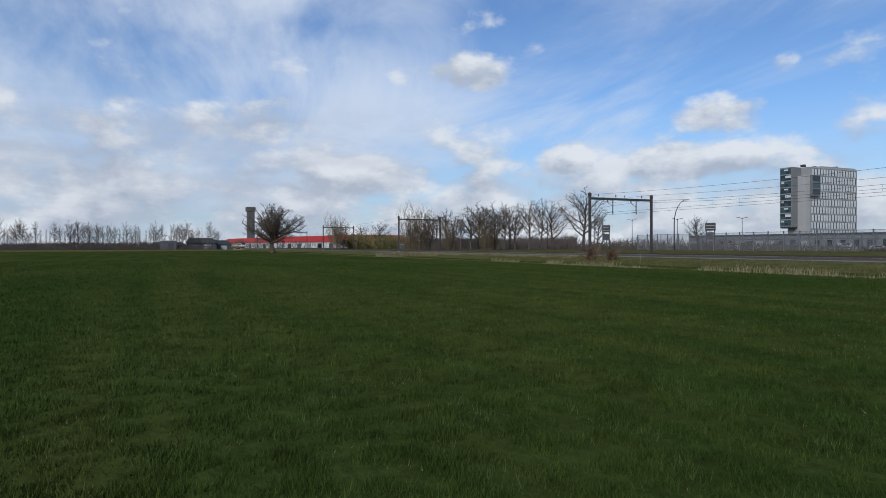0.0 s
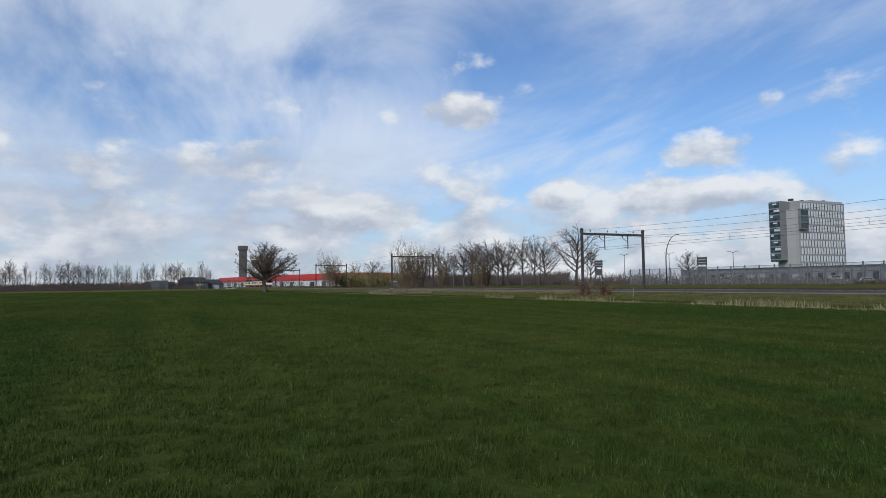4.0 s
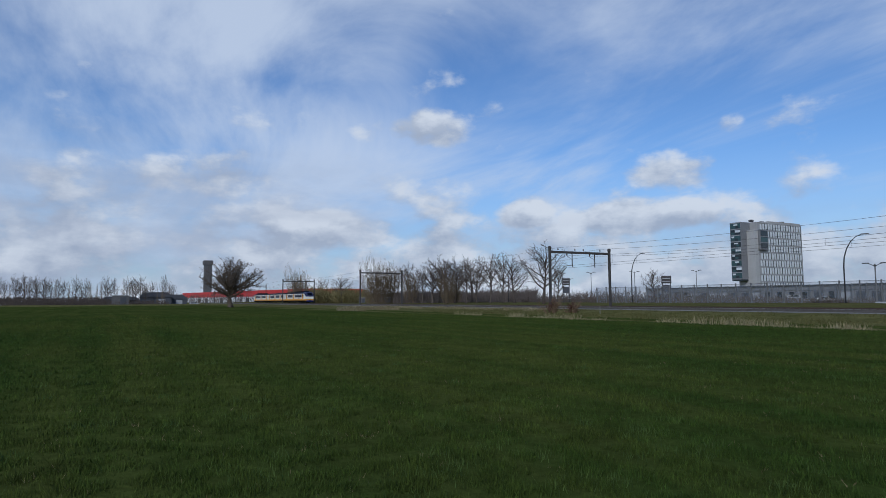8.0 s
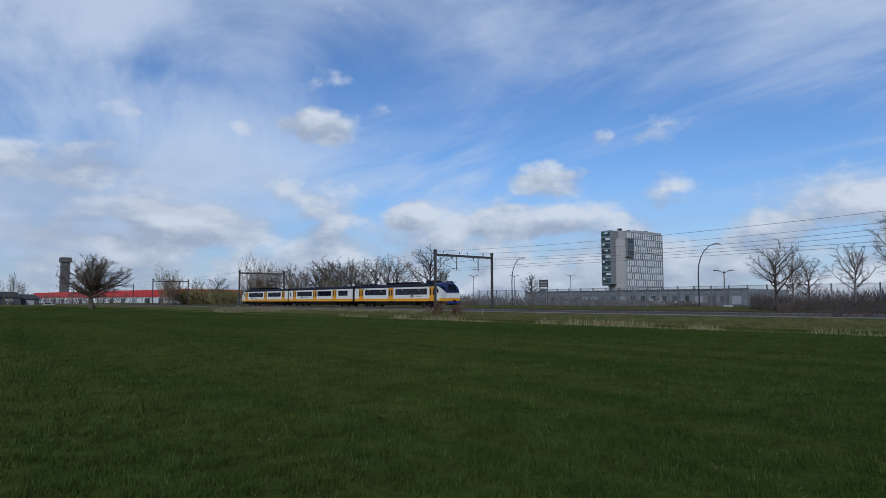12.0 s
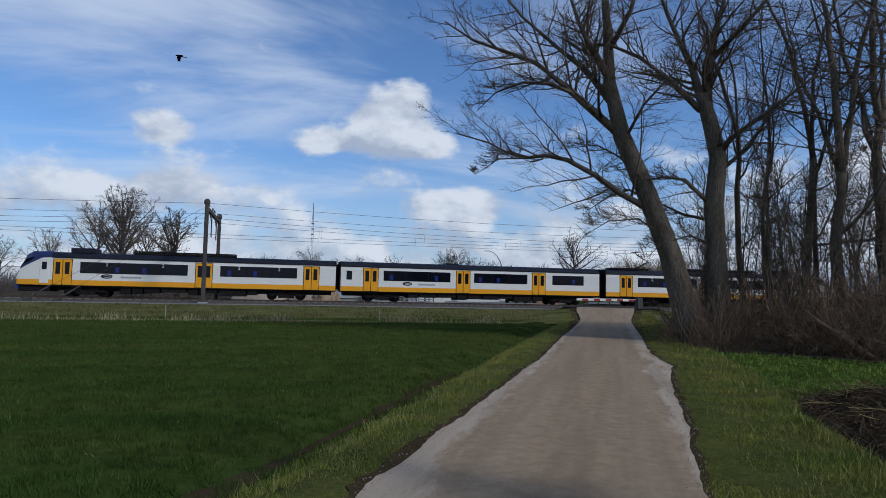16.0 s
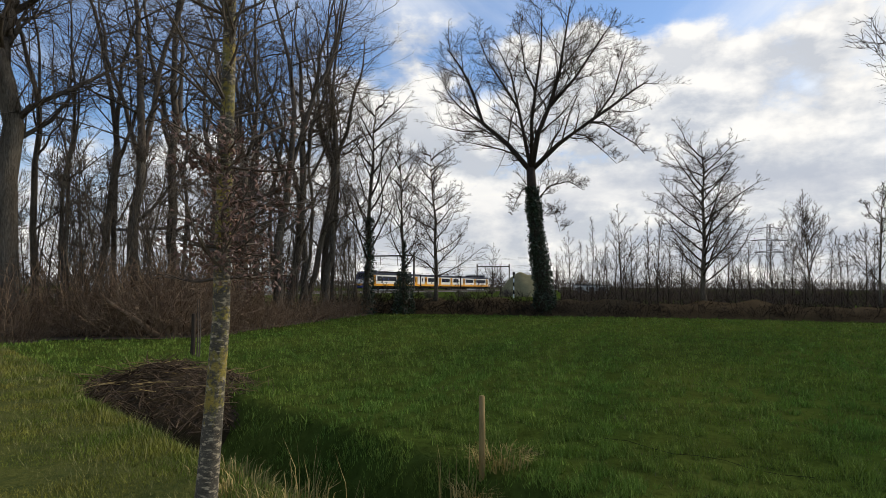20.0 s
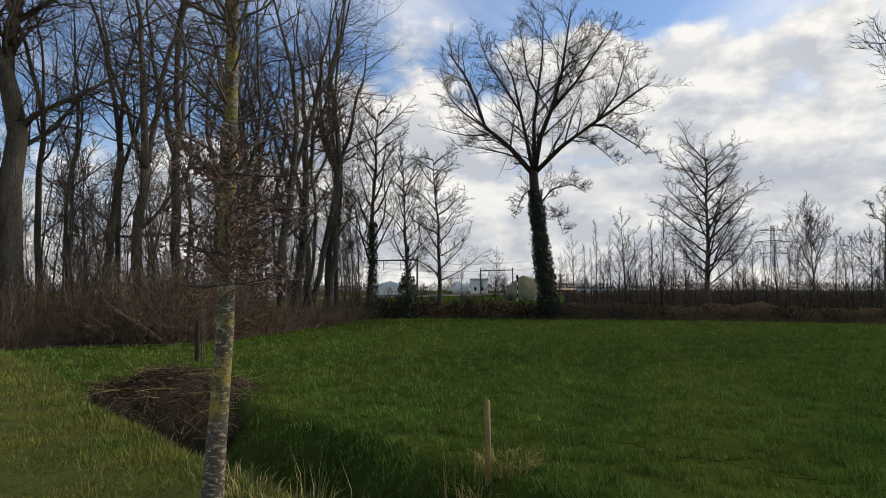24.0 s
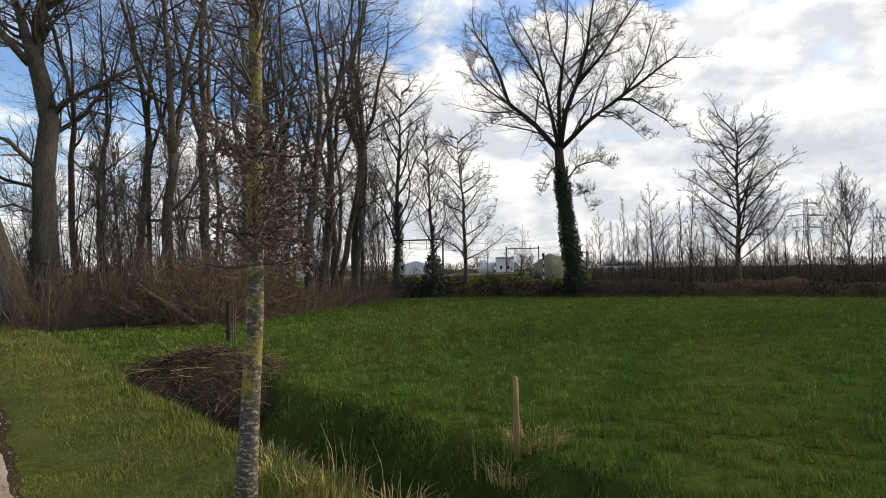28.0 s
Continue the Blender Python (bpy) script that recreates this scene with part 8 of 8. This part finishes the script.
def make_bushes():
    """Brown scrub and yellow willow between the distant trees."""
    rng = random.Random(33)
    lv = [(5, 0.5, 44, 0.2, 0.1), (3, 0.9, 40, 0.1, 0.1)]
    brown = bush("scrub_bush", pose(0, 0, 0), 3.4, 4.2, 20, lv, 0.055, M_FARTWIG, "dense brown leafless scrub bush beyond the railway", "bush", "scrub beyond the railway", 5, spread=0.8)
    wil = bush("willow_bush", at_polar(-71.8, 238), 5.2, 16, 220, lv, 0.09, M_WILLOW, "rounded yellow-green willow thicket beside the railway", "bush", "willow thickets", 6, spread=0.7)
    copy_thing(wil, at_polar(-69.6, 225) @ Matrix.Diagonal((0.8, 0.8, 0.9, 1)))
    spots = []
    for az, d, s in ((-51.7, 70, 0.72), (-49.9, 70, 0.6)):
        rs = bush("rusty_shrub", at_polar(az, d), 2.0 * s, 1.2, 16, lv, 0.02, M_BRAMBLE, "small shrub with withered rust-brown leaves before the tracks", "bush", "rusty shrubs at the track", 12)
        g = random.Random(int(-az * 10))
        lf = Shape()
        for _ in range(260):
            c = Vector((g.gauss(0, 0.42), g.gauss(0, 0.42), abs(g.gauss(1.15, 0.45)))) * s
            lf.add([tuple(c + Vector((g.gauss(0, 0.07), g.gauss(0, 0.07), g.gauss(0, 0.07)))) for _ in range(3)], [(0, 1, 2)])
        part("leaves", lf, M_RUST, rs, "rust-brown withered leaves")["kind"] = "stuff"
    a = -54
    while a < -26:
        spots.append((a, 165 + rng.uniform(-20, 20), rng.uniform(0.25, 0.55)))
        a += rng.uniform(2.0, 4.0)
    spots += [(-25.0, 86, 0.55), (-24.0, 85, 0.8), (-22.8, 83, 0.9), (-21.8, 86, 0.85), (-20.7, 88, 0.8), (-30.8, 108, 0.8), (-29.9, 110, 0.9), (-29.2, 107, 0.75)]
    a = -19
    while a < -4:
        spots += [(a, 90 + rng.uniform(-6, 8), rng.uniform(0.6, 1.1)), (a + 0.5, 108 + rng.uniform(-6, 8), rng.uniform(0.8, 1.3))]
        a += rng.uniform(1.5, 2.6)
    for i in range(18):
        spots.append((rng.uniform(70, 113), rng.uniform(75, 190), rng.uniform(0.5, 0.85)))
    tan = bush("shrub_mass", at_polar(31.4, 95), 6.2, 4.6, 110, [(7, 0.4, 40, 0.18, 0.1), (4, 0.7, 36, 0.1, 0.1)], 0.022, M_TAN, "tall rounded tan-brown leafless shrub beyond the crossing", "bush", "tan shrubs at the crossing", 7, spread=0.42)
    for az, d, s in ((32.7, 94, 0.95), (34.0, 95, 0.9), (27.7, 92, 0.5)):
        copy_thing(tan, at_polar(az, d) @ Matrix.Diagonal((s, s, s, 1)))
    used = False
    for az, d, s in spots:
        d, grow = beyond(az, d)
        x, y = polar(az, d)
        m = place(x, y, rng.uniform(0, 360), s * grow)
        if used:
            copy_thing(brown, m)
        else:
            brown.matrix_basis, used = m, True


def make_poplars():
    """Columns of dense upright shoots beside the railway."""
    first = None
    for az, d, s in ((-67.9, 172, 1.0), (-67.1, 170, 1.12), (-66.3, 173, 1.0), (-74.6, 228, 1.15), (-74.1, 232, 1.0), (-64.4, 168, 0.8), (-61.0, 150, 0.78), (-60.4, 152, 0.85)):
        m = at_polar(az, d) @ Matrix.Diagonal((s, s, s, 1))
        if first:
            copy_thing(first, m)
        else:
            first = bush("poplar_clump", m, 10.6, 3.6, 42, [(10, 0.26, 26, 0.12, 0.15), (5, 0.5, 26, 0.1, 0.1)], 0.018, M_TAN, "column of dense upright tan-brown poplar shoots", "tree", "poplar clumps", 14, spread=0.30, rise=0.05, wander=0.05)


def make_far_woods():
    """Hazy woods all round the horizon, and belts of scrub: nobody could count them."""
    rng = np.random.default_rng(8)
    for lo, hi, d0, d1, h0, h1, n in ((-71, -64, 232, 290, 1.6, 5.6, 9000), (-66, -53, 166, 215, 1.6, 5.6, 15000), (-53, -27, 150, 192, 0.4, 3.4, 7000), (-25, -3, 84, 116, 1.2, 4.2, 9000), (-8, 27, 190, 240, 2.5, 7.5, 11000), (-112, -85, 272, 310, 1.4, 4.4, 12000), (83.4, 114, 46, 110, 0.5, 2.4, 15000), (-112, -84, 330, 420, 2.0, 6.0, 9000), (-84, -25, 430, 560, 5, 10, 9000), (-25, 45, 300, 420, 4.5, 8.5, 16000), (45, 118, 320, 460, 3.5, 8.0, 18000)):
        az = np.radians(rng.uniform(lo, hi, n))
        d = rng.uniform(d0, d1, n)
        x, y = d * np.sin(az), d * np.cos(az)
        cl = np.array([noise.noise((a * 0.022, b * 0.022, 7)) + 0.5 * noise.noise((a * 0.08, b * 0.08, 3)) for a, b in zip(x, y)])
        top = h0 + (h1 - h0) * np.clip(0.5 + 0.7 * cl, 0, 1)
        z0 = rng.uniform(0, 1, n) ** 1.3 * top * 0.75
        ln = top * rng.uniform(0.25, 0.5, n)
        w = rng.uniform(0.05, 0.16, n) * min(1.0, d0 / 300) ** 0.8
        lean = rng.normal(0, 0.35, (n, 2)) * ln[:, None]
        base = np.stack([x, y, z0], 1)
        tip = base + np.stack([lean[:, 0], lean[:, 1], ln], 1)
        u = np.stack([np.cos(az) * w, -np.sin(az) * w, np.zeros(n)], 1)
        k = np.stack([np.sin(az) * w, np.cos(az) * w, np.zeros(n)], 1)
        v = np.stack([base - u, base + u, base + k, tip], 1).reshape(-1, 3)
        i = np.arange(n)[:, None] * 4
        tri = np.concatenate([i + np.array([[0, 1, 3]]), i + np.array([[1, 2, 3]]), i + np.array([[2, 0, 3]])], 0)
        name = "distant_woods" if d0 > 290 else "scrub_belt"
        ob = new(name, arrays_mesh(name, v, tri, M_DARKTWIG if d0 < 60 else M_FARTWIG))
        tagged(ob, "hazy brown winter woods along the horizon" if d0 > 290 else "dense grey-brown leafless scrub beyond the railway", "woods" if d0 > 290 else "scrub", kind="stuff")


def make_bird():
    ob = thing("bird", pose(0, 60, -40), "dark bird flying with spread wings", "bird")
    part("body", Shape().tube([(-0.24, 0, 0), (-0.12, 0, 0.02), (0.02, 0, 0.03), (0.16, 0, 0.02), (0.24, 0, 0.0)], [0.015, 0.055, 0.07, 0.045, 0.012], 8), M_BLACK, ob, smooth=True)
    part("tail", Shape().add([(-0.2, -0.03, 0.0), (-0.2, 0.03, 0.0), (-0.42, 0.08, 0.0), (-0.42, -0.08, 0.0), (-0.3, 0, 0.012)], [(0, 1, 4), (1, 2, 4), (2, 3, 4), (3, 0, 4)]), M_BLACK, ob)
    wings = []
    for s in (-1, 1):
        w = Shape().add([(0.12, 0, 0.02), (-0.10, 0, 0.02), (-0.12, s * 0.28, 0.05), (0.10, s * 0.26, 0.06), (-0.16, s * 0.58, 0.03), (-0.02, s * 0.62, 0.035), (0.02, s * 0.15, 0.055)],
                        [(0, 1, 6), (1, 2, 6), (2, 3, 6), (3, 0, 6), (3, 2, 4), (3, 4, 5)])
        wings.append((part("wing", w, M_BLACK, ob), s))
    return ob, wings


make_yard()
make_crossing()
make_masts()
make_right_distance()
make_huts()
make_bushes()
make_poplars()
make_far_woods()
BIRD, WINGS = make_bird()

# ---- what moves ----


def motions():
    for car, cx in CARS:
        rows = []
        for t in range(0, 29):
            x = train_s(t, cx)
            rows.append((t, pose(x, FAR_TRACK - bend(x), RAIL_Z, 0, 0, bend_turn(x))))
        walk(car, rows)
    # the bird crosses the sky from right to left
    track = [(0, 95, 3), (10, 55, 4.5), (13, 30, 6), (14, 19, 7.5), (14.6, 13, 8.9), (15, 8.5, 9.9), (15.5, 0.8, 14.2), (16, -9.3, 19), (16.6, -24, 25), (18, -58, 32), (22, -110, 36), (28, -150, 38)]
    spots = [(t, EYE + heading(az, el) * 42) for t, az, el in track]
    rows = []
    for i, (t, p) in enumerate(spots):
        d = spots[min(i + 1, len(spots) - 1)][1] - spots[max(i - 1, 0)][1]
        rows.append((t, pose(*p, 0, 0, math.degrees(math.atan2(d.y, d.x)))))
    walk(BIRD, rows)
    for wing, s in WINGS:
        walk(wing, [(0.2 * i, pose(0, 0, 0, s * (22 if i % 2 else -14), 0, 0)) for i in range(141)])


motions()
